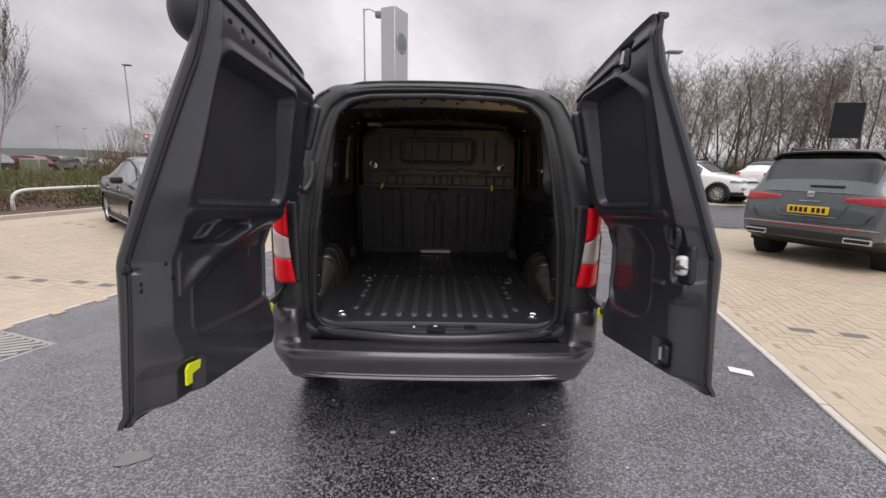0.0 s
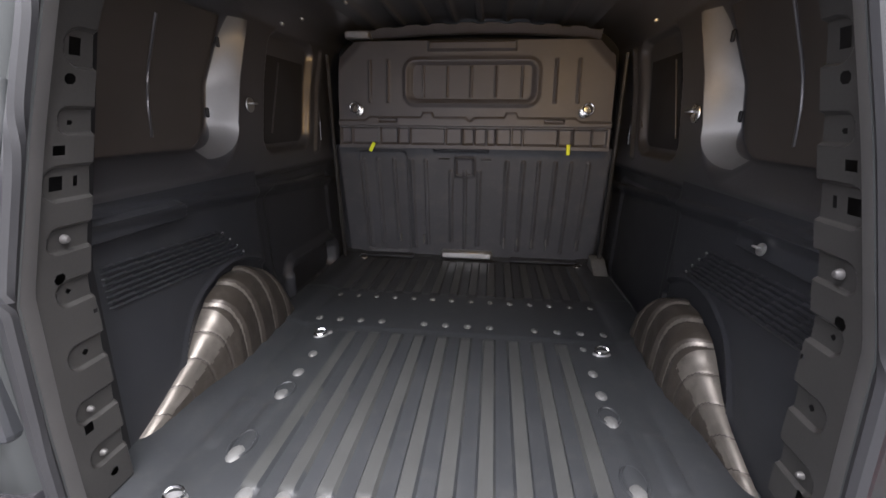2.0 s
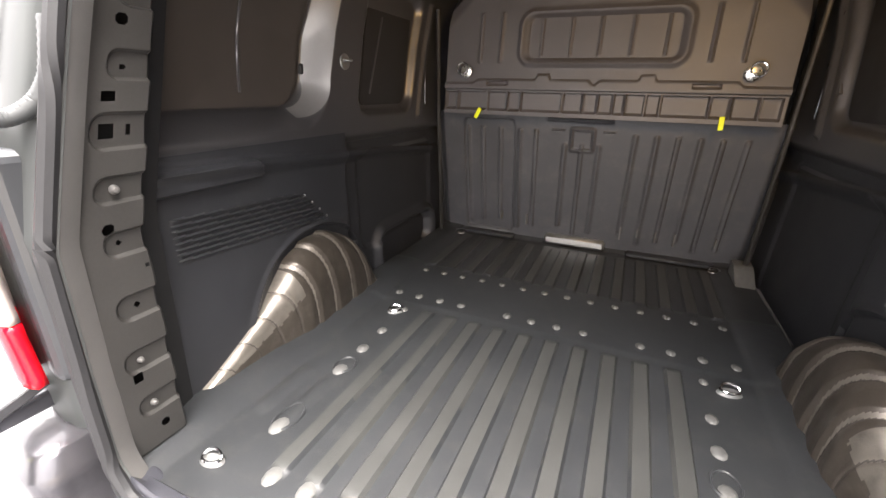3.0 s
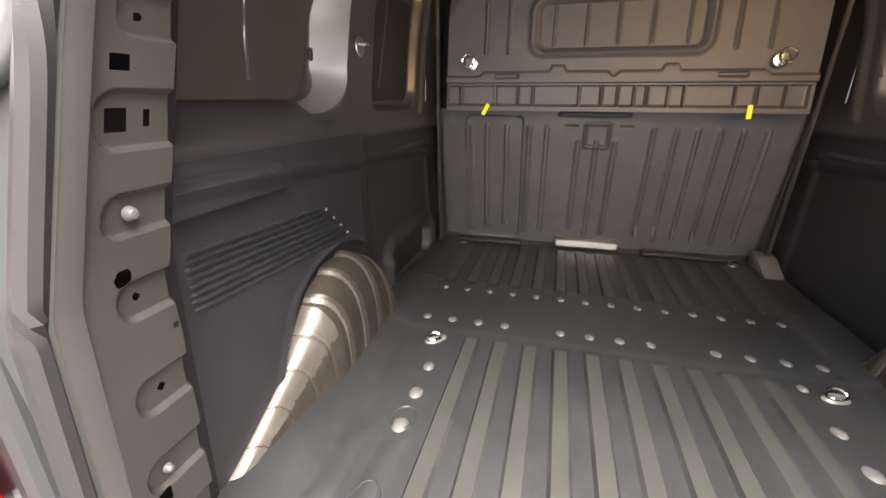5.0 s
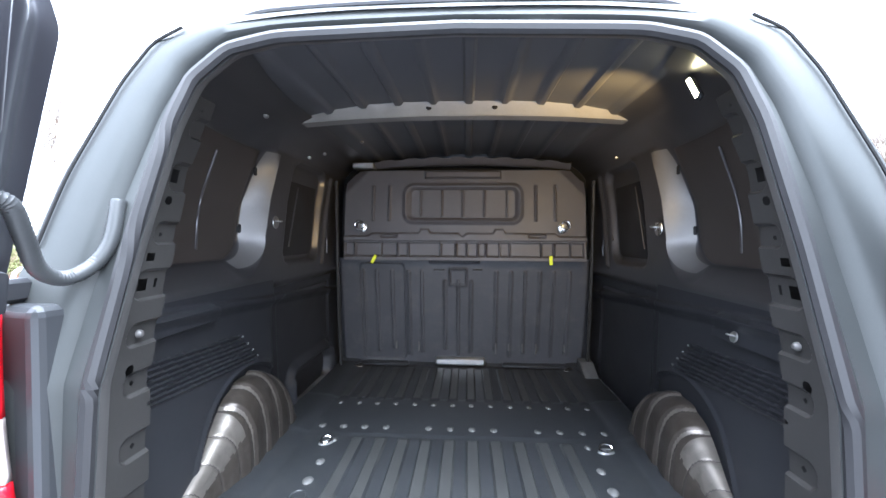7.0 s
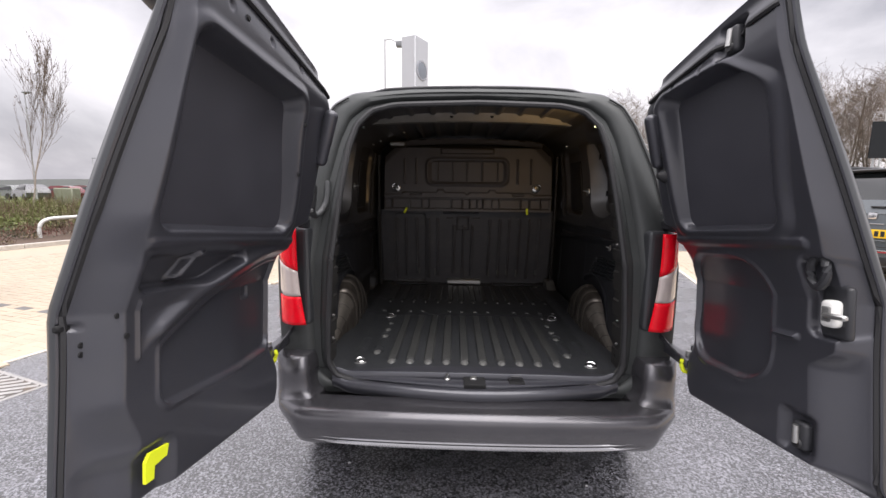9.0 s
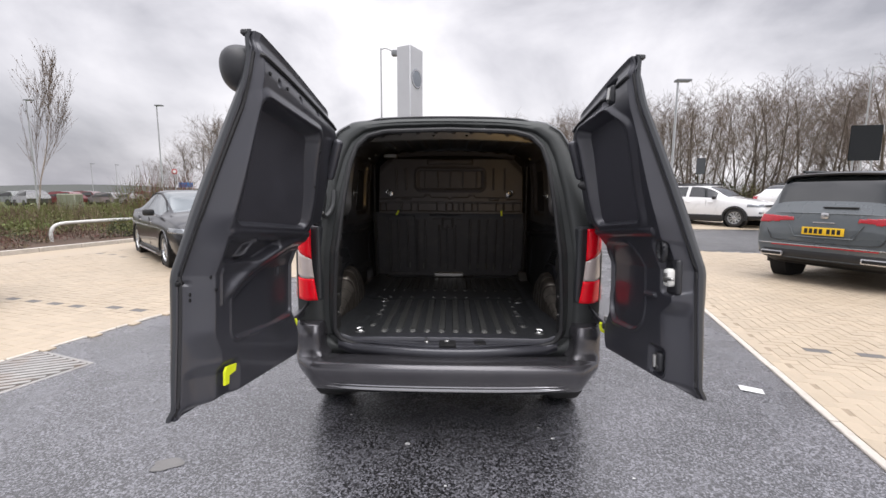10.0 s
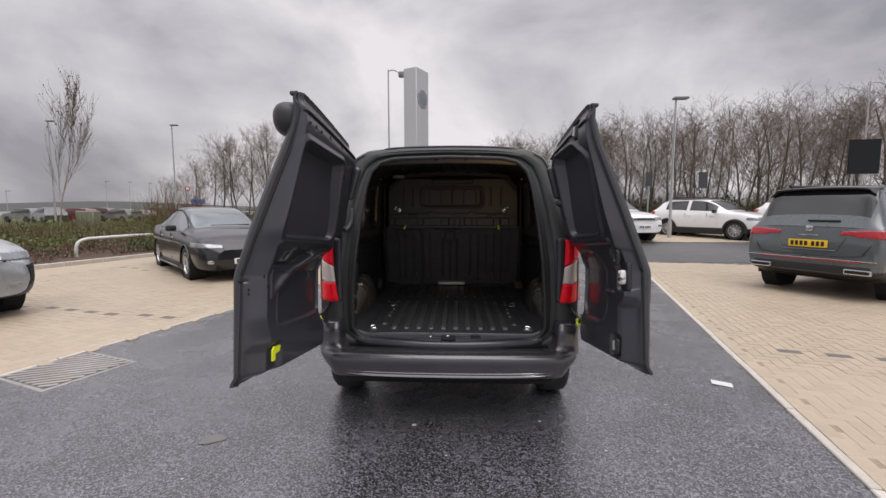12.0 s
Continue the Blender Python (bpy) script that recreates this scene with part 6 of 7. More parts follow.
def plate_bars(y, z, x, mat):
    """A number plate with its writing as plain bars."""
    s = -1 if y < 0 else 1
    out = [("number_plate", (x - 0.26, min(y, y + 0.012 * s), z - 0.056), (x + 0.26, max(y, y + 0.012 * s), z + 0.056), 0.004, mat, "number plate")]
    y1 = y + 0.012 * s
    for k in range(7):
        x0 = x - 0.225 + 0.062 * k + (0.03 if k > 3 else 0)
        out.append(("plate_bar", (x0, min(y1, y1 + 0.003 * s), z - 0.036), (x0 + 0.042, max(y1, y1 + 0.003 * s), z + 0.036), 0.001, CAR_BLACK, ""))
    return out


SILVER_TRIM = material("satin_silver_trim", (0.55, 0.55, 0.56), 0.25, 0.9, spread=0.08)
SUV_GREY = car_paint("blue_grey_car_paint", (0.112, 0.128, 0.138), 0.3)
WHITE_PAINT = car_paint("white_car_paint", (0.78, 0.78, 0.78), 0.0)
NIGHT = material("near_black_car_paint", (0.016, 0.017, 0.020), 0.30, 0.3, spread=0.06, scale=2.0, coat=0.75, rough_spread=0.04, dirt=0.12, dirt_scale=3, dirt_colour=(0.05, 0.05, 0.05), spec=0.4)
# opaque pale base colour stands for the sky reflected in the glass
PALE_GLASS = material("sky_lit_car_glass", (0.15, 0.175, 0.185), 0.08, 0.3, spread=0.25, scale=1.2, coat=1.0, rough_spread=0.03)
SILVER = car_paint("silver_grey_car_paint", (0.42, 0.44, 0.46), 0.5)
LAMP_RED = material("red_car_lamp", (0.40, 0.006, 0.016), 0.10, spread=0.35, scale=18, coat=1.0)

# grey sport utility, tail towards the van: y, half width, floor, belt, roof, roof half width
suv_stations = [(-2.25, 0.80, 0.40, 0.80, 0.86, 0.60), (-2.22, 0.89, 0.38, 1.00, 1.06, 0.64), (-2.17, 0.915, 0.36, 1.07, 1.17, 0.72), (-1.99, 0.92, 0.33, 1.09, 1.58, 0.68), (-1.86, 0.92, 0.26, 1.09, 1.70, 0.655), (-0.9, 0.92, 0.22, 1.06, 1.73, 0.62), (0.0, 0.92, 0.22, 1.03, 1.73, 0.63), (0.45, 0.92, 0.22, 1.02, 1.65, 0.62), (1.05, 0.92, 0.22, 1.02, 1.12, 0.66), (1.6, 0.91, 0.24, 0.98, 1.04, 0.6), (2.1, 0.87, 0.26, 0.86, 0.94, 0.6), (2.25, 0.75, 0.30, 0.70, 0.76, 0.5)]
suv_boxes = plate_bars(-2.262, 0.825, 0.0, PLATE_Y) + [
    ("wiper", (-0.05, -2.205, 1.165), (0.36, -2.16, 1.185), 0.008, CAR_BLACK, "black rear wiper"),
    ("trim_strip", (-0.84, -2.285, 0.600), (0.84, -2.215, 0.614), 0.004, SILVER_TRIM, ""),
    ("reflector", (-0.66, -2.280, 0.578), (0.66, -2.215, 0.596), 0.006, LAMP_RED, "red reflector strip"),
    ("lower_valance", (-0.78, -2.262, 0.40), (0.78, -2.10, 0.53), 0.03, CAR_BLACK, "black lower bumper"),
    ("exhaust_trim", (-0.80, -2.300, 0.405), (-0.48, -2.22, 0.49), 0.02, SILVER_TRIM, "bright exhaust trim"),
    ("exhaust_trim", (0.48, -2.300, 0.405), (0.80, -2.22, 0.49), 0.02, SILVER_TRIM, "bright exhaust trim"),
    ("exhaust_mouth", (-0.78, -2.306, 0.425), (-0.50, -2.25, 0.473), 0.01, BLACK, ""),
    ("exhaust_mouth", (0.50, -2.306, 0.425), (0.78, -2.25, 0.473), 0.01, BLACK, ""),
    ("badge", (-0.055, -2.258, 1.005), (0.055, -2.19, 1.105), 0.045, SILVER_TRIM, "round bright badge"),
    ("lettering_bar", (-0.13, -2.256, 0.945), (0.13, -2.222, 0.960), 0.003, SILVER_TRIM, ""),
]
suv_patches = [("tail_lamp", lambda x, y, z: y < -1.72 and 0.930 + 0.13 * max(0, 0.74 - x) < z < 1.040 - 0.06 * max(0, 0.74 - x) and x > 0.40, LAMP_RED, "red wedge-shaped tail lamp"), ("rear_valance", lambda x, y, z: y < -1.75 and z < 0.46, CAR_BLACK, "black lower rear bumper")]
suv_rails = [("roof_rail", [(s * 0.60, y, 1.745 - 0.02 * abs(y + 0.5)) for y in np.linspace(-1.6, 0.5, 12)], 0.022, CAR_BLACK) for s in (-1, 1)]
suv_seams = [("tailgate_seam", smooth_line([(-0.845, -2.05, 1.03), (-0.80, -2.20, 0.93), (-0.70, -2.262, 0.74), (-0.60, -2.262, 0.665), (0.0, -2.27, 0.655), (0.60, -2.262, 0.665), (0.70, -2.262, 0.74), (0.80, -2.20, 0.93), (0.845, -2.05, 1.03)], 5), 0.006, CAR_BLACK)]
suv_seams += [("boot_crease", smooth_line([(-0.74, -2.185, 1.075), (-0.4, -2.225, 1.085), (0.0, -2.232, 1.088), (0.4, -2.225, 1.085), (0.74, -2.185, 1.075)], 4), 0.007, SUV_GREY)]
suv_seams += [("plate_recess_edge", [(-0.46, -2.252, 0.93), (-0.36, -2.262, 0.735), (0.36, -2.262, 0.735), (0.46, -2.252, 0.93)], 0.008, SUV_GREY)]
SUV_GLASS = [(2.15, 3.80, "rear"), (4.0, 4.9, "side"), (5.0, 6.0, "side"), (6.1, 7.4, "side"), (7.05, 8.0, "front")]
suv = car("grey_suv", "blue-grey sport utility car on block paving, tail seen", SUV_GREY, suv_stations, dict(y=(-1.38, 1.32), r=0.345, lip=0.03, mat=ALLOY), dict(glass=SUV_GLASS, patches=suv_patches, mirror=(0.75, 1.08), doors=(-0.35, 0.55), boxes=suv_boxes, tubes=suv_rails + suv_seams, rear_from=9.9, pane_mat=PRIVACY, scale=(1.03, 1.0, 1.07)), (7.82, 4.99), -63)

xs_ = np.linspace(-1, 1, 41)
wing = np.zeros((7, len(xs_), 3))
for i, (dy, dz) in enumerate(((0.16, 0.004), (0.02, 0.014), (-0.10, 0.012), (-0.128, 0.0), (-0.120, -0.018), (-0.05, -0.022), (0.06, -0.03))):
    for j, u in enumerate(xs_):
        a = abs(u)
        wing[i, j] = (u * 0.675, -1.935 + dy + 0.055 * a**3, 1.668 + dz - 0.035 * a**2.2 - (0.07 * step(0.86, 1.0, a) if dy < 0 else 0.0))
mesh_part("spoiler", grid_mesh("spoiler", wing), CAR_BLACK, suv, "black roof spoiler")

# near-black saloon, nose towards the road
sal_stations = [(-2.43, 0.62, 0.34, 0.82, 0.90, 0.5), (-2.36, 0.80, 0.30, 0.97, 1.06, 0.5), (-2.05, 0.88, 0.26, 1.00, 1.12, 0.50), (-1.75, 0.915, 0.24, 0.99, 1.18, 0.54), (-1.0, 0.925, 0.20, 0.97, 1.43, 0.57), (-0.4, 0.925, 0.19, 0.955, 1.495, 0.59), (0.10, 0.925, 0.19, 0.945, 1.485, 0.59), (0.55, 0.925, 0.19, 0.945, 1.35, 0.61), (1.20, 0.92, 0.20, 0.945, 1.035, 0.72), (1.6, 0.91, 0.21, 0.915, 1.0, 0.68), (2.1, 0.87, 0.22, 0.82, 0.91, 0.6), (2.34, 0.76, 0.23, 0.70, 0.78, 0.5), (2.43, 0.56, 0.28, 0.58, 0.64, 0.4)]
sal_boxes = plate_bars(2.435, 0.42, 0.0, PLATE_W) + [
    ("fog_lamp", (-0.72, 2.26, 0.375), (-0.55, 2.402, 0.460), 0.035, SILVER_TRIM, "chrome-ringed fog lamp"),
    ("fog_lamp", (0.55, 2.26, 0.375), (0.72, 2.402, 0.460), 0.035, SILVER_TRIM, "chrome-ringed fog lamp"),
        ("wiper", (-0.50, 1.06, 1.085), (0.30, 1.10, 1.10), 0.006, CAR_BLACK, ""),
]
sal_patches = [("headlamp", lambda x, y, z: y > 1.83 and 0.675 + 0.05 * (x - 0.5) < z < 0.745 + 0.11 * (x - 0.5) and x > 0.44, LAMP_CLEAR, "slim clear headlamp"), ("grille", lambda x, y, z: y > 2.28 and 0.47 + 0.25 * max(0, x - 0.3) < z < 0.64 and x < 0.45, BLACK, "black grille"), ("lower_intake", lambda x, y, z: y > 2.2 and 0.27 < z < 0.36 and x < 0.58, BLACK, "black lower intake")]
sal_tubes = [("grille_surround", [(0.43 * math.cos(a), 2.415 - 0.10 * math.cos(a) ** 2, 0.578 + 0.095 * math.sin(a)) for a in np.linspace(math.pi, 2 * math.pi, 16)], 0.010, SILVER_TRIM)]
roof_line = [(y, np.interp(y, [q[0] for q in sal_stations], [q[5] for q in sal_stations]), np.interp(y, [q[0] for q in sal_stations], [q[4] for q in sal_stations])) for y in np.linspace(1.02, -1.75, 26)]
sal_tubes += [("roof_gutter", smooth_line([(s * (w + 0.022), y, z - 0.070) for y, w, z in roof_line], 2), 0.012, CAR_BLACK) for s in (-1, 1)]
sal_tubes += [("sill_strip", [(s * 0.945, y, 0.235) for y in np.linspace(-0.95, 0.95, 6)], 0.016, SILVER_TRIM) for s in (-1, 1)]
sal_tubes += [("window_trim", [(s * 0.868, y, 0.968) for y in np.linspace(-1.3, 0.8, 8)], 0.008, SILVER_TRIM) for s in (-1, 1)]
car("dark_saloon", "near-black saloon car parked on buff paving by the bed", NIGHT, sal_stations, dict(y=(-1.42, 1.43), r=0.335, lip=0.012, arch_mat=NIGHT, mat=ALLOY), dict(glass=[(3.1, 4.1, "rear"), (3.6, 5.05, "side"), (5.2, 7.6, "side"), (6.1, 7.95, "front")], mirror=(0.74, 1.03), doors=(-0.85, 0.28), handle_mat=SILVER_TRIM, mirror_mat=CAR_BLACK, patches=sal_patches, boxes=sal_boxes, tubes=sal_tubes, seat=0.0, pane_mat=PALE_GLASS), (-5.90, 6.80), -134.5)

# white crossover across the road
cro_stations = [(-2.11, 0.74, 0.34, 0.88, 0.95, 0.5), (-2.05, 0.86, 0.30, 1.02, 1.10, 0.55), (-1.9, 0.90, 0.27, 1.05, 1.25, 0.56), (-1.6, 0.905, 0.26, 1.05, 1.50, 0.57), (-1.2, 0.905, 0.24, 1.04, 1.565, 0.58), (-0.5, 0.905, 0.22, 1.01, 1.585, 0.60), (0.0, 0.905, 0.22, 1.0, 1.57, 0.60), (0.45, 0.905, 0.22, 0.99, 1.44, 0.61), (0.95, 0.905, 0.22, 0.99, 1.08, 0.66), (1.5, 0.90, 0.24, 0.95, 1.02, 0.62), (1.95, 0.86, 0.26, 0.84, 0.92, 0.58), (2.11, 0.72, 0.30, 0.68, 0.74, 0.5)]
cro_boxes = plate_bars(2.118, 0.50, 0.0, PLATE_W) + [
    ("grille_bar", (-0.46, 2.09, 0.725), (0.46, 2.135, 0.74), 0.004, SILVER_TRIM, ""),
    ("fog_lamp", (-0.78, 1.95, 0.50), (-0.56, 2.125, 0.575), 0.02, LAMP_CLEAR, ""),
    ("fog_lamp", (0.56, 1.95, 0.50), (0.78, 2.125, 0.575), 0.02, LAMP_CLEAR, ""),
    ("side_cladding", (0.86, -1.0, 0.20), (0.925, 0.95, 0.42), 0.02, CAR_BLACK, "black side cladding"),
    ("side_cladding", (-0.925, -1.0, 0.20), (-0.86, 0.95, 0.42), 0.02, CAR_BLACK, "black side cladding"),
]
cro_patches = [("roof_panel", lambda x, y, z: z > 1.515 and -1.5 < y < 0.4, CAR_BLACK, "black contrast roof"), ("headlamp", lambda x, y, z: y > 1.70 and 0.735 < z < 0.825 and x > 0.45, LAMP_CLEAR, "clear headlamp"), ("grille", lambda x, y, z: y > 1.98 and 0.62 < z < 0.80 and x <= 0.5, BLACK, "dark grille"), ("lower_valance", lambda x, y, z: y > 1.6 and z < 0.42, CAR_BLACK, "black lower bumper"), ("rear_valance", lambda x, y, z: y < -1.65 and z < 0.42, CAR_BLACK, "black lower rear bumper"), ("tail_lamp", lambda x, y, z: y < -1.85 and 0.93 < z < 1.04 and x > 0.55, LAMP_RED, "red tail lamp")]
cro_rails = [("roof_rail", [(s * 0.58, y, 1.60 - 0.02 * abs(y + 0.5) ** 1.5) for y in np.linspace(-1.5, 0.2, 10)], 0.018, CAR_BLACK) for s in (-1, 1)]
CRO = dict(glass=[(2.3, 3.4, "rear"), (3.5, 5.0, "side"), (5.15, 7.35, "side"), (6.6, 7.95, "front")], patches=cro_patches, mirror=(0.62, 1.05), mirror_mat=CAR_BLACK, doors=(-0.55, 0.30), boxes=cro_boxes, tubes=cro_rails, seat=0.1, pane_mat=PRIVACY, scale=(1.05, 1.05, 1.05))
cro = car("white_crossover", "white crossover car with black cladding parked across the road", WHITE_PAINT, cro_stations, dict(y=(-1.28, 1.31), r=0.335, lip=0.05, mat=ALLOY, spokes=10), CRO, (10.83, 15.33), -147, "white cars across the road")
cro.location.z = 0.255
second = copy_thing(cro, pose(6.25, 14.70, 0.27, 0, 0, -163))
tagged(second, "white car parked nose towards the cross road")
third = copy_thing(cro, pose(15.77, 16.16, 0.34, 0, 0, -80))
tagged(third, "white car standing behind the grey sport utility car")

# silver-grey car whose nose shows beside the paving
car("silver_car", "silver-grey car with dark intake, nose towards the road", SILVER, cro_stations, dict(y=(-1.28, 1.31), r=0.335, lip=0.02, arch_mat=SILVER, mat=ALLOY), dict(CRO, patches=[q for q in cro_patches] + [("side_intake", lambda x, y, z: y > 1.55 and x > 0.46 and 0.40 + 0.10 * (x - 0.46) < z < 0.66, BLACK, "dark bumper intake")], mirror_mat=SILVER, boxes=[b for b in cro_boxes if b[0] not in ("side_cladding", "fog_lamp")], tubes=[("intake_blade", smooth_line([(s * 0.50, 2.13, 0.45), (s * 0.66, 2.08, 0.44), (s * 0.80, 1.95, 0.50), (s * 0.83, 1.86, 0.62)], 5), 0.016, SILVER_TRIM) for s in (-1, 1)]), (-8.02, 2.10), -106)

# ---- far parked cars beyond the bed: body, windows, wheels ----
def far_car(x, y, rz, colour, k):
    top = empty("parked_car", "small parked car far beyond the planted bed", "car", "far parked cars")
    paint = car_paint("far_car_paint", colour, 0.2)
    prof = [(-2.05, 0.35), (-2.1, 0.75), (-1.95, 0.98), (-1.5, 1.42), (-0.6, 1.5), (0.25, 1.45), (0.95, 1.0), (1.8, 0.88), (2.05, 0.7), (2.08, 0.35)]
    bm = bmesh.new()
    a = [bm.verts.new((-0.86 if z < 1.1 else -0.66, yy, z * k)) for yy, z in prof]
    b = [bm.verts.new((0.86 if z < 1.1 else 0.66, yy, z * k)) for yy, z in prof]
    bm.faces.new(a), bm.faces.new(b[::-1])
    for i in range(len(prof)):
        j = (i + 1) % len(prof)
        bm.faces.new((a[i], b[i], b[j], a[j]))
    part("body", bm, paint, top)
    for sx in (-1, 1):
        bm = bmesh.new()
        bm.faces.new([bm.verts.new((sx * (0.865 - 0.20 * (zz - 1.0) / 0.4), yy, zz * k)) for yy, zz in ((-1.65, 1.03), (-1.42, 1.37), (0.15, 1.38), (0.75, 1.03))])
        part("side_window", bm, CAR_BLACK, top, "", False)
        for wy in (-1.3, 1.3):
            part("wheel", lathe([(0, 0.10), (0.2, 0.10), (0.30, 0.10), (0.32, 0.05), (0.32, -0.1)], 16, pose(sx * 0.80, wy, 0.32, 0, sx * 90)), TYRE, top)
    bm = bmesh.new()
    bm.faces.new([bm.verts.new(p) for p in ((-0.62, 0.33, 1.42 * k), (0.62, 0.33, 1.42 * k), (0.76, 0.95, 1.02 * k), (-0.76, 0.95, 1.02 * k))])
    part("windscreen", bm, CAR_BLACK, top, "", False)
    top.matrix_world = pose(x, y, 0.12, 0, 0, rz)


def spot(bearing, dist):
    """A place seen from where the walk ends: degrees to the right of ahead, metres."""
    return 0.1 + dist * math.sin(radians(bearing)), -3.2 + dist * math.cos(radians(bearing))


for b, d, rz, col, k in ((-45.2, 56, 60, (0.06, 0.06, 0.065), 1.0), (-43.2, 58, 95, (0.16, 0.015, 0.02), 0.95), (-41.6, 60, 100, (0.12, 0.04, 0.04), 1.0), (-39.6, 58, 80, (0.16, 0.15, 0.145), 0.9), (-38.0, 57, 75, (0.26, 0.25, 0.25), 0.85), (-36.4, 60, 95, (0.14, 0.03, 0.03), 1.0), (-35.0, 56, 85, (0.10, 0.09, 0.09), 1.0), (-46.8, 62, 80, (0.13, 0.14, 0.13), 0.95)):
    far_car(*spot(b, d), rz, col, k)
# ---- bare trees ----
BARK = material("grey_brown_bark", (0.13, 0.105, 0.083), 0.85, spread=0.35, scale=3, grain=0.8, grain_scale=40, per_object=0.05)
TWIG = material("brown_twigs", (0.165, 0.128, 0.103), 0.85, spread=0.3, scale=2, per_object=0.06)
BIRCH = material("pale_birch_bark", (0.30, 0.25, 0.21), 0.8, spread=0.4, scale=6, grain=0.5, grain_scale=60)
LEAF = material("dry_brown_leaves", (0.10, 0.065, 0.035), 0.7, spread=0.4, scale=2, island=0.2)


def tree_meshes(seed, height, lean_out, twig_density, trunk_r, fork=0.30):
    """Trunk with limbs, and a crown of fine twigs, as two meshes."""
    rng = random.Random(seed)
    limbs, twigs = [], []

    def grow(p, d, length, r, level):
        n = (10, 5, 3, 2, 1)[level]
        for k in range(n):
            wander = 0.05 if level == 0 else 0.13
            d = (d + Vector((rng.gauss(0, wander), rng.gauss(0, wander), rng.gauss(0.05, 0.05) + (0.06 if level else 0)))).normalized()
            q = p + d * (length / n)
            r2 = r * (0.90 if level == 0 else 0.80)
            (limbs if r > 0.014 else twigs).append((p, q, r, r2))
            t = (k + 1) / n
            if level < 4 and (level > 0 or t > fork * 0.6):
                for _ in range((2, 2, 2, twig_density)[level]):
                    if rng.random() < (0.95, 0.8, 0.7, 0.75)[level]:
                        side = Vector((rng.gauss(0, 1), rng.gauss(0, 1), 0))
                        side = (side - side.project(d)).normalized()
                        nd = (d * 0.9 + side * rng.uniform(0.55, 1.1) * lean_out + Vector((0, 0, 0.10))).normalized()
                        reach = (0.50 * length * (1.15 - t) ** 0.55, 0.50 * length, 0.52 * length, 0.6 * length)[level]
                        grow(q, nd, reach * rng.uniform(0.7, 1.15), r2 * (0.42, 0.5, 0.55, 0.6)[level], level + 1)
            p, r = q, r2

    grow(Vector((0, 0, -0.1)), Vector((rng.gauss(0, 0.05), rng.gauss(0, 0.05), 1)), height, trunk_r, 0)

    def build(segments, n, name):
        verts, faces = [], []
        for a, b, r0, r1 in segments:
            d = (b - a).normalized()
            x = d.cross(Vector((0.3, 0.9, 0.2))).normalized()
            y = d.cross(x)
            i = len(verts)
            for c, r in ((a, max(r0, 0.0075)), (b, max(r1, 0.006))):
                for k in range(n):
                    t = 2 * math.pi * k / n
                    verts.append(tuple(c + x * (r * math.cos(t)) + y * (r * math.sin(t))))
            faces += [(i + k, i + (k + 1) % n, i + n + (k + 1) % n, i + n + k) for k in range(n)]
        me = bpy.data.meshes.new(name)
        me.from_pydata(verts, [], faces)
        return me

    return build(limbs, 6, "trunk"), build(twigs, 3, "crown")


def tree(seed, height, lean_out, density, trunk_r, bark, twig, label, group, fork=0.3):
    top = empty("tree", label, "tree", group)
    a, b = tree_meshes(seed, height, lean_out, density, trunk_r, fork)
    tall = max(v.co.z for v in b.vertices)
    for me in (a, b):
        me.transform(Matrix.Diagonal((height / tall, height / tall, height / tall, 1)))
    mesh_part("trunk", a, bark, top)
    mesh_part("crown", b, twig, top, "", False)
    return top


rng = random.Random(21)
kinds = [tree(s, 10.0, lo, 1, 0.13, BARK, TWIG, "tall bare winter tree in the roadside belt", "bare trees of the roadside belt", fk) for s, lo, fk in ((3, 0.95, 0.30), (8, 1.15, 0.36), (14, 0.85, 0.28), (27, 1.05, 0.34), (33, 1.25, 0.26))]
spots_ = []
for row, (back, count) in enumerate(((0.0, 23), (3.0, 22), (7.0, 20))):
    for k in range(count):
        u = (k + rng.uniform(-0.35, 0.35)) / (count - 1)
        b = 5.0 + 43.5 * u
        depth_ = 42 - 13.5 * u + back + rng.uniform(-1, 1)
        d = depth_ / math.cos(radians(b + 2.5))
        h = (8.8 + 2.2 * u + 0.4 * row) * rng.uniform(0.86, 1.10)
        spots_.append((*spot(b, d), h))
for k in range(15):
    b = -35.6 + 13.5 * k / 14 + rng.uniform(-0.3, 0.3)
    d = (44 - 0.5 * k) / math.cos(radians(b)) + rng.uniform(-2, 2)
    spots_.append((*spot(b, d), (4.6 + 4.6 * min(1, k / 7)) * rng.uniform(0.9, 1.1)))
for b, d, h in ((-7.8, 60, 7), (-5.0, 58, 7.5), (-1.5, 60, 7), (1.0, 62, 6.5), (3.2, 55, 7.5), (-12, 52, 7.5), (-15, 50, 8), (-18, 48, 8.5), (-21, 47, 9)):
    spots_.append((*spot(b, d), h))
for n, (x, y, h) in enumerate(spots_):
    src = kinds[n % 5] if n < 5 else kinds[rng.randrange(5)]
    k = h / 10.0
    m = pose(x, y, 0.05, 0, 0, rng.uniform(0, 360)) @ Matrix.Diagonal((k * rng.uniform(0.9, 1.15), k * rng.uniform(0.9, 1.15), k, 1))
    if n < 5:
        src.matrix_basis = m
    else:
        c = copy_thing(src, Matrix.Identity(4))
        c.matrix_basis = m

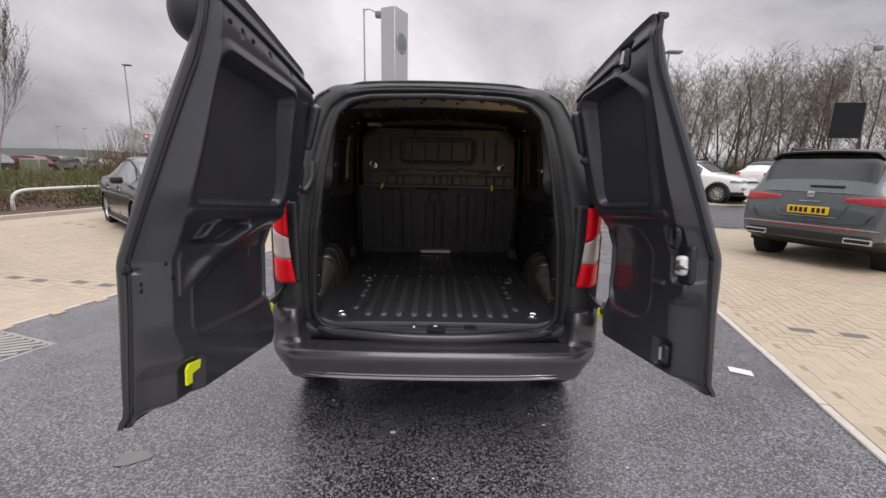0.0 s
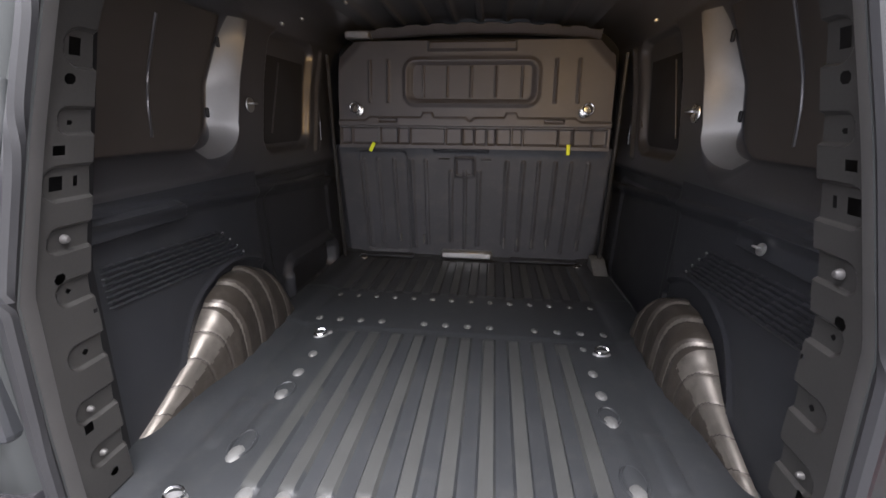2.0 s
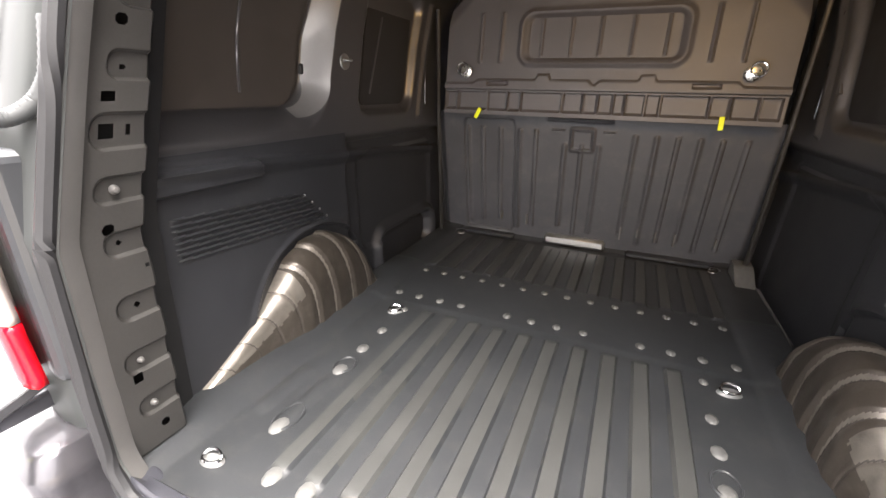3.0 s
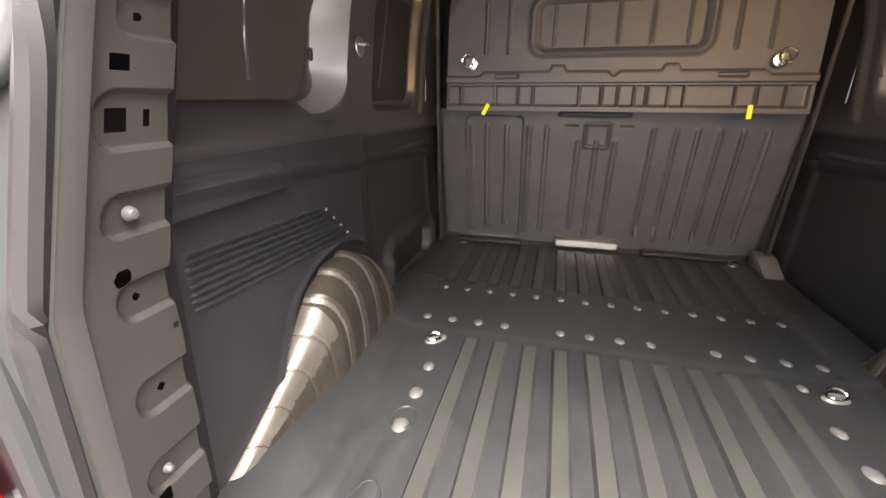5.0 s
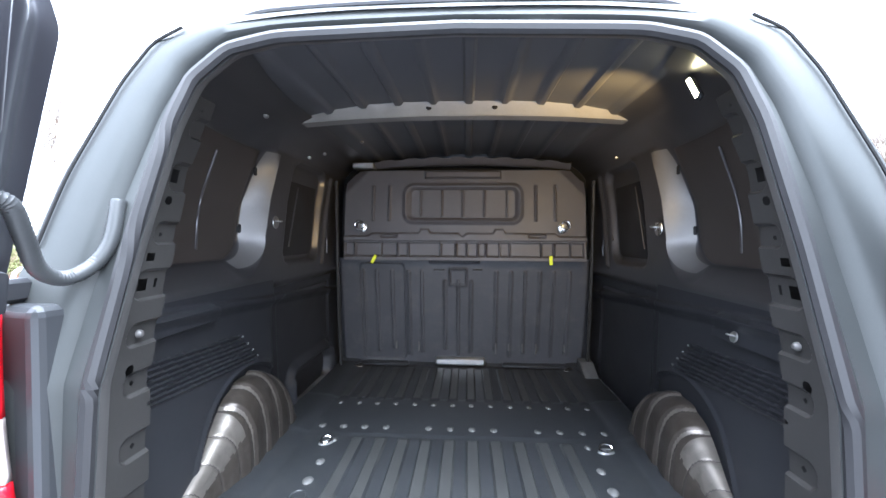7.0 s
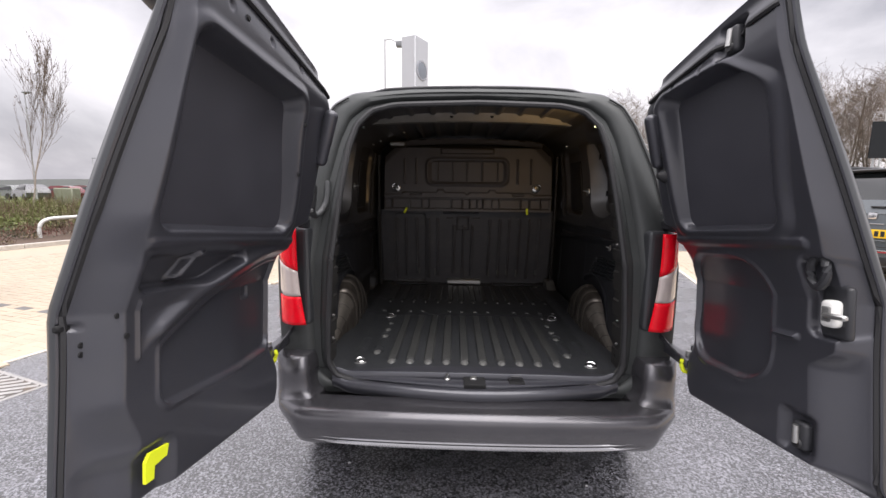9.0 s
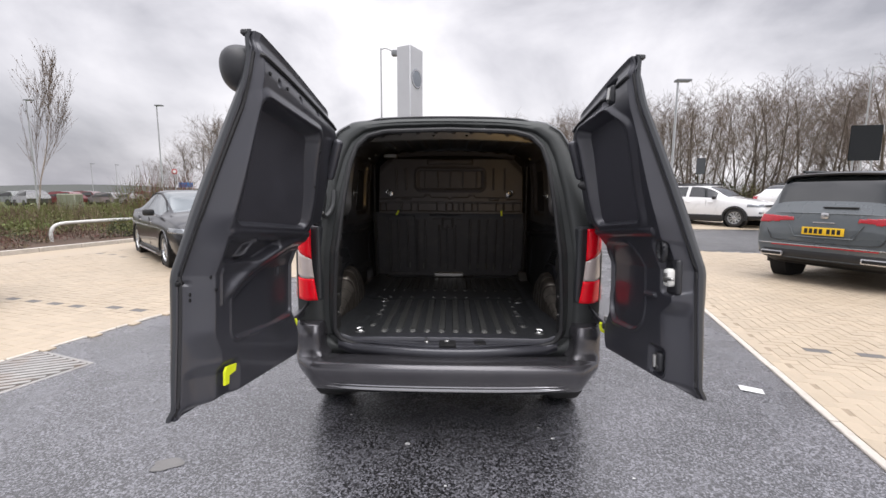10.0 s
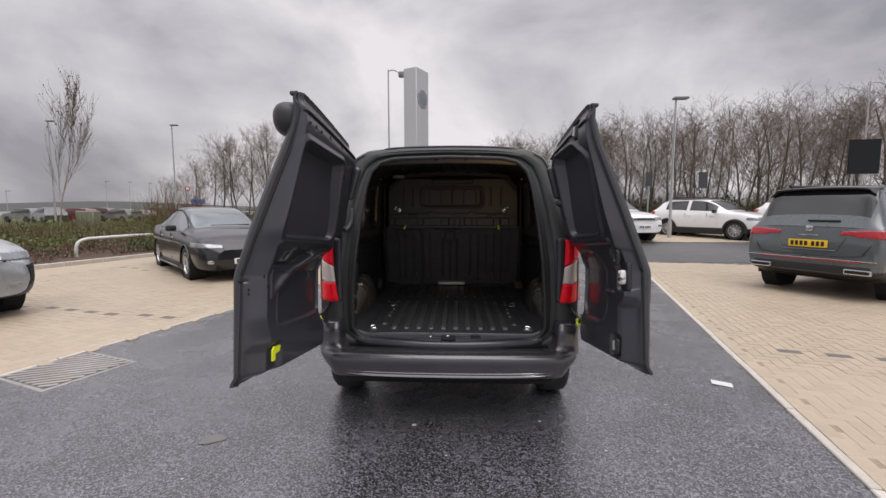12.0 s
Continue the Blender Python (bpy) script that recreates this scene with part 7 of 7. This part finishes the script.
birch = tree(51, 8.2, 0.36, 1, 0.055, BIRCH, TWIG, "slender young birch with a few dry leaves", "", 0.22)
bx, by = spot(-44.6, 27.4)
birch.matrix_world = pose(bx, by, 0.1) @ Matrix.Diagonal((0.80, 0.80, 1.0, 1))
verts, faces = [], []
crown_me = [o for o in birch.children if o.name.startswith("crown")][0].data
tips = [v.co.copy() for v in crown_me.vertices if v.co.z > 4.5]
for _ in range(420):
    p = tips[rng.randrange(len(tips))]
    a = Euler((rng.uniform(0, 6), rng.uniform(0, 6), rng.uniform(0, 6))).to_matrix()
    i = len(verts)
    s = rng.uniform(0.03, 0.06)
    verts += [tuple(p + a @ Vector(q) * s) for q in ((-1, 0, 0), (0, -0.6, 0.2), (1, 0, 0), (0, 0.6, 0.2))]
    faces.append((i, i + 1, i + 2, i + 3))
me = bpy.data.meshes.new("leaves")
me.from_pydata(verts, [], faces)
mesh_part("leaves", me, LEAF, birch, "sparse brown leaves", False)


# ---- scrub, hedge and planting ----
def foliage(name, label, category, spots__, leaf, mats, seed, stems=0.0):
    """A mass of small leaves and stems over given clumps (x, y, z, radius, height, count)."""
    rng_ = random.Random(seed)
    verts, faces, slots = [], [], []
    for x, y, z, r, h, count in spots__:
        tone = rng_.randrange(len(mats))
        for _ in range(count):
            ang, rad = rng_.uniform(0, 2 * math.pi), r * math.sqrt(rng_.random())
            zz = z + h * rng_.random() ** 0.8 * (1 - 0.5 * (rad / r) ** 2)
            p = Vector((x + rad * math.cos(ang), y + rad * math.sin(ang), zz))
            i = len(verts)
            if rng_.random() < stems:
                d = Vector((rng_.gauss(0, 0.3), rng_.gauss(0, 0.3), 1)).normalized() * h * rng_.uniform(0.3, 0.7)
                w = Vector((0.004 + 0.003 * r, 0.003, 0))
                verts += [tuple(p - w), tuple(p + w), tuple(p + d)]
                faces.append((i, i + 1, i + 2))
            else:
                a = Euler((rng_.uniform(-1, 1), rng_.uniform(-1, 1), rng_.uniform(0, 6))).to_matrix()
                s = leaf * rng_.uniform(0.6, 1.5)
                verts += [tuple(p + a @ Vector(q) * s) for q in ((-1, 0, 0), (0, -0.5, 0.15), (1, 0, 0), (0, 0.5, 0.15))]
                faces.append((i, i + 1, i + 2, i + 3))
            slots.append(tone if rng_.random() < 0.7 else rng_.randrange(len(mats)))
    me = bpy.data.meshes.new(name)
    me.from_pydata(verts, [], faces)
    for m in mats:
        me.materials.append(m)
    me.polygons.foreach_set("material_index", slots)
    ob = new(name, me)
    return tagged(ob, label, category, kind="stuff")


def leafy(name, colour):
    return material(name, colour, 0.7, spread=0.35, scale=0.8, island=0.25)


GREEN, OLIVE, RED, BROWN, STRAW, DARKG = (leafy(n, c) for n, c in (("green_leaf", (0.105, 0.130, 0.028)), ("olive_leaf", (0.110, 0.112, 0.034)), ("red_leaf", (0.13, 0.036, 0.028)), ("brown_stem", (0.088, 0.050, 0.034)), ("straw_grass", (0.15, 0.115, 0.065)), ("dark_leaf", (0.035, 0.055, 0.025))))
rng = random.Random(5)
low, grass_, bushes = [], [], []
bank = []
for k in range(900):
    r_, s_ = -rng.uniform(0.15, 13), rng.uniform(-4, 22)
    x, y = road(X0 - 1.6 + r_, s_)
    d_ = -r_
    if d_ < 4.2:
        low.append((x, y, 0.10, rng.uniform(0.18, 0.42), rng.uniform(0.08, 0.26) + 0.04 * d_, 75))
    else:
        bank.append((x, y, 0.10, rng.uniform(0.3, 0.7), rng.uniform(0.35, 0.95), 85))
for k in range(420):
    x, y = road(X0 - 1.6 - rng.uniform(3.4, 24), rng.uniform(0, 34))
    grass_.append((x, y, 0.10, rng.uniform(0.6, 1.3), rng.uniform(0.2, 0.55), 120))
foliage("ground_cover", "low red-brown ground cover in the bed", "ground cover", low, 0.03, [BROWN, RED, BROWN, DARKG, BROWN, STRAW], 2, 0.45)
foliage("planted_bank", "taller brown and olive planting at the back of the bed", "ground cover", bank, 0.032, [BROWN, OLIVE, GREEN, OLIVE, BROWN, STRAW], 12, 0.45)
foliage("long_grass", "rough green grass behind the bed", "grass", grass_, 0.06, [GREEN, OLIVE, GREEN, STRAW], 3, 0.5)
for k in range(16):
    x, y = road(X0 - 2.1 - rng.uniform(0, 3.0), 9.3 + rng.uniform(0, 7))
    bushes.append((x, y, 0.1, rng.uniform(0.35, 0.6), rng.uniform(0.45, 0.85), 260))
for k in range(7):
    bushes.append((-10.05 + rng.uniform(-0.25, 0.5), 9.75 + 0.18 * k, 0.1, rng.uniform(0.3, 0.42), rng.uniform(0.55, 0.75), 260))
foliage("shrubs", "grey-green shrubs beside the barrier", "shrub", bushes, 0.03, [OLIVE, DARKG, GREEN], 4, 0.15)
tall_ = [(*spot(-37.5 + 1.1 * k, 24 + 0.4 * k), 0.1, 0.7, 1.5 + 0.3 * (k % 3), 300) for k in range(6)]
foliage("thin_bushes", "thin reddish bushes behind the saloon", "shrub", tall_, 0.03, [RED, BROWN, OLIVE], 6, 0.5)
scrub = []
for k in range(230):
    u = rng.random()
    b = 3.5 + 46 * u
    d = (39 - 12.5 * u + rng.uniform(0, 7)) / math.cos(radians(b + 2.5))
    scrub.append((*spot(b, d), 0.05, rng.uniform(0.7, 1.7), rng.uniform(0.8, 2.6), 120))
for k in range(60):
    b = -37 + 36 * rng.random()
    d = rng.uniform(42, 52)
    scrub.append((*spot(b, d), 0.05, rng.uniform(0.8, 1.8), rng.uniform(0.7, 1.8), 110))
for k in range(170):
    u = rng.random()
    b = 4.5 + 44 * u
    d = (43 - 12.5 * u + rng.uniform(0, 8)) / math.cos(radians(b + 2.5))
    scrub.append((*spot(b, d), 0.05, rng.uniform(1.0, 1.9), rng.uniform(2.2, 3.8), 170))
foliage("scrub", "brown winter scrub and hedge under the trees", "hedge", scrub, 0.10, [BROWN, BROWN, OLIVE, BROWN, DARKG], 8, 0.55)

# low hill on the horizon
HILL = material("far_hill", (0.10, 0.105, 0.10), 0.95, spread=0.2, scale=0.01)
bm = bmesh.new()
prev = None
for k in range(60):
    b = -75 + 150 * k / 59
    h = 4 + 3 * noise.noise((k * 0.13, 0, 0)) + 5 * math.exp(-(((b + 42) / 9) ** 2))
    x, y = spot(b, 420)
    cur = (bm.verts.new((x, y, -1)), bm.verts.new((x * 1.02, y * 1.02, h)), bm.verts.new((x * 1.2, y * 1.2, -1)))
    if prev:
        bm.faces.new((prev[0], cur[0], cur[1], prev[1]))
        bm.faces.new((prev[1], cur[1], cur[2], prev[2]))
    prev = cur
tagged(part("backdrop", bm, HILL, None), "low grey hill on the horizon", "hill", kind="structure")

# ---- street furniture ----
POLE = material("galvanised_pole", (0.40, 0.41, 0.42), 0.5, 0.3, spread=0.15, scale=3, dirt=0.2)
HEAD = material("lamp_head_grey", (0.20, 0.21, 0.22), 0.5, spread=0.1)


def street_lamp(b, depth, h, arm, rz, label, w=1.0):
    x, y = spot(b, depth / math.cos(radians(b + 2.55)))
    top = empty("street_lamp", label, "street lamp", "street lamps")
    bm = rod(bmesh.new(), (0, 0, 0), (0, 0, h * 0.16), 0.085 * w, n=14)
    rod(bm, (0, 0, h * 0.16), (0, 0, h), 0.055 * w, 0.038 * w, n=12)
    part("pole", bm, POLE, top)
    if arm > 0.3:
        part("arm", tube(smooth_line([(0, 0, h - 0.06), (arm * 0.4, 0, h - 0.02), (arm, 0, h - 0.16)], 5), 0.026, 8), POLE, top)
        part("lamp_head", one_box((arm - 0.08, -0.12, h - 0.36), (arm + 0.34, 0.12, h - 0.10), 0.07, None, 2), HEAD, top)
    else:
        part("lamp_head", one_box((-0.10, -0.15, h - 0.03), (0.48, 0.15, h + 0.06), 0.03, None, 2), HEAD, top)
    part("base_plate", lathe([(0.16, 0.0), (0.16, 0.02), (0.09, 0.03)], 14), POLE, top)
    top.matrix_world = pose(x, y, 0, 0, 0, rz)


street_lamp(-34.4, 34.0, 8.0, 0.1, 0, "tall grey street lamp with a flat head")
street_lamp(-44.7, 33.5, 8.2, 0.1, 0, "tall grey street lamp with a flat head")
street_lamp(-9.4, 19.7, 7.7, 0.55, -5, "tall thin street lamp with a drooping head", 0.8)
street_lamp(26.0, 17.5, 5.9, 0.1, 0, "pale grey street lamp with a flat head")
street_lamp(42.3, 23.0, 8.2, 0.9, 0, "street lamp with an upswept arm among the trees", 0.8)
for b, d, h in ((-40.6, 70, 6), (-38.6, 80, 6.5), (-36.8, 75, 6), (-48, 60, 4)):
    street_lamp(b, d, h, 0.1, 30, "far thin street lamp", 0.8)
street_lamp(-29.7, 46, 8, 0.5, 0, "far street lamp behind the trees", 0.8)

# brand pylon, drawn plain
PYLON = material("pale_grey_pylon", (0.50, 0.51, 0.53), 0.45, 0.2, spread=0.06, scale=1.5, dirt=0.15, dirt_scale=2, dirt_colour=(0.35, 0.35, 0.35))
PYLON_DARK = material("pylon_disc", (0.22, 0.24, 0.27), 0.4, 0.2, spread=0.05)
px_, py_ = spot(-5.65, 18.0)
pylon = empty("sign_pylon", "tall pale grey sign pylon with a round emblem", "sign")
part("column", one_box((-0.36, -0.46, 0), (0.26, 0.46, 7.12), 0.015), PYLON, pylon)
part("plinth", one_box((-0.34, -0.46, 0), (0.34, 0.46, 0.12), 0.02), CONCRETE, pylon)
part("emblem", lathe([(0, 0.02), (0.33, 0.02), (0.36, 0.012), (0.37, 0)], 36, pose(0.26, 0.0, 5.95, 0, 90, 0)), PYLON_DARK, pylon, "plain round emblem")
part("emblem_ring", lathe([(0.30, 0.022), (0.335, 0.028), (0.36, 0.022)], 36, pose(0.262, 0.0, 5.95, 0, 90, 0)), SILVER_TRIM, pylon)
pylon.matrix_world = pose(px_, py_, 0, 0, 0, -28)

# signs
SIGN_BACK = material("dark_sign_back", (0.018, 0.020, 0.022), 0.8, spread=0.12, scale=5, spec=0.2)
SIGN_GREY = material("grey_sign_back", (0.06, 0.065, 0.075), 0.6, spread=0.15, scale=4)
SIGN_BLUE = material("blue_sign", (0.03, 0.16, 0.42), 0.5, spread=0.05)
SIGN_RED = material("red_sign", (0.5, 0.03, 0.03), 0.5, spread=0.05)


def sign(b, depth, z0, z1, w, mat, label, rz=0, posts=1, face=None):
    x, y = spot(b, depth / math.cos(radians(b + 2.55)))
    top = empty("road_sign", label, "sign", "road signs")
    part("panel", one_box((-w / 2, -0.02, z0), (w / 2, 0.02, z1), 0.01), mat, top)
    for k in range(posts):
        px = 0 if posts == 1 else (-0.3 + 0.6 * k) * w
        part("post", one_rod((px, 0.06, 0), (px, 0.06, z1), 0.04), POLE, top)
    if face:
        part("face", lathe([(0, 0.006), (w * 0.30, 0.006), (w * 0.42, 0.003)], 20, pose(0, -0.021, (z0 + z1) / 2, 90)), face, top)
    top.matrix_world = pose(x, y, 0, 0, 0, rz)


sign(42.3, 19.3, 3.05, 4.6, 1.2, SIGN_BACK, "large dark road sign seen from behind", -12, 2)
sign(23.6, 27, 2.9, 3.8, 0.40, SIGN_GREY, "small dark road sign by the trees", -15)
sign(29.2, 27, 2.8, 3.8, 0.50, SIGN_GREY, "small dark road sign by the trees", -15)
sx_, sy_ = spot(-33.2, 40)
stop_ = empty("road_sign", "small round red and white road sign by the trees", "sign", "road signs")
part("panel", lathe([(0, 0.012), (0.18, 0.012), (0.20, 0.0), (0.20, -0.015), (0, -0.015)], 24, pose(0, 0, 3.1, 90)), SIGN_RED, stop_)
part("face", lathe([(0, 0.016), (0.12, 0.016), (0.13, 0.012)], 24, pose(0, 0, 3.1, 90)), PALE, stop_)
part("post", one_rod((0, 0.05, 0), (0, 0.05, 3.4), 0.035), POLE, stop_)
stop_.matrix_world = pose(sx_, sy_, 0, 0, 0, 20)
sign(-32.2, 36, 1.9, 2.3, 1.0, SIGN_BLUE, "blue direction sign low behind the saloon", 20, 2)

# hoop barrier in the bed
WHITE_STEEL = material("weathered_white_steel", (0.62, 0.62, 0.60), 0.45, spread=0.12, scale=8, dirt=0.3, dirt_scale=8, dirt_colour=(0.30, 0.28, 0.24))
hoop = smooth_line([(-10.72, 8.25, 0.0), (-10.72, 8.27, 0.38), (-10.66, 8.42, 0.56), (-10.50, 8.85, 0.60), (-10.1, 10.2, 0.61), (-9.95, 10.62, 0.56), (-9.90, 10.75, 0.38), (-9.90, 10.77, 0.0)], 8)
tagged(part("hoop_barrier", tube(hoop, 0.045, 12), WHITE_STEEL, None), "white painted steel hoop barrier in the bed", "barrier")
# small tree guard box far left
bxx, byy = spot(-42.2, 33)
tagged(part("utility_cabinet", one_box((bxx - 0.55, byy - 0.3, 0.0), (bxx + 0.55, byy + 0.3, 1.35), 0.05), material("pale_green_cabinet", (0.20, 0.21, 0.15), 0.6, spread=0.12), None), "pale green utility cabinet beyond the bed", "cabinet")
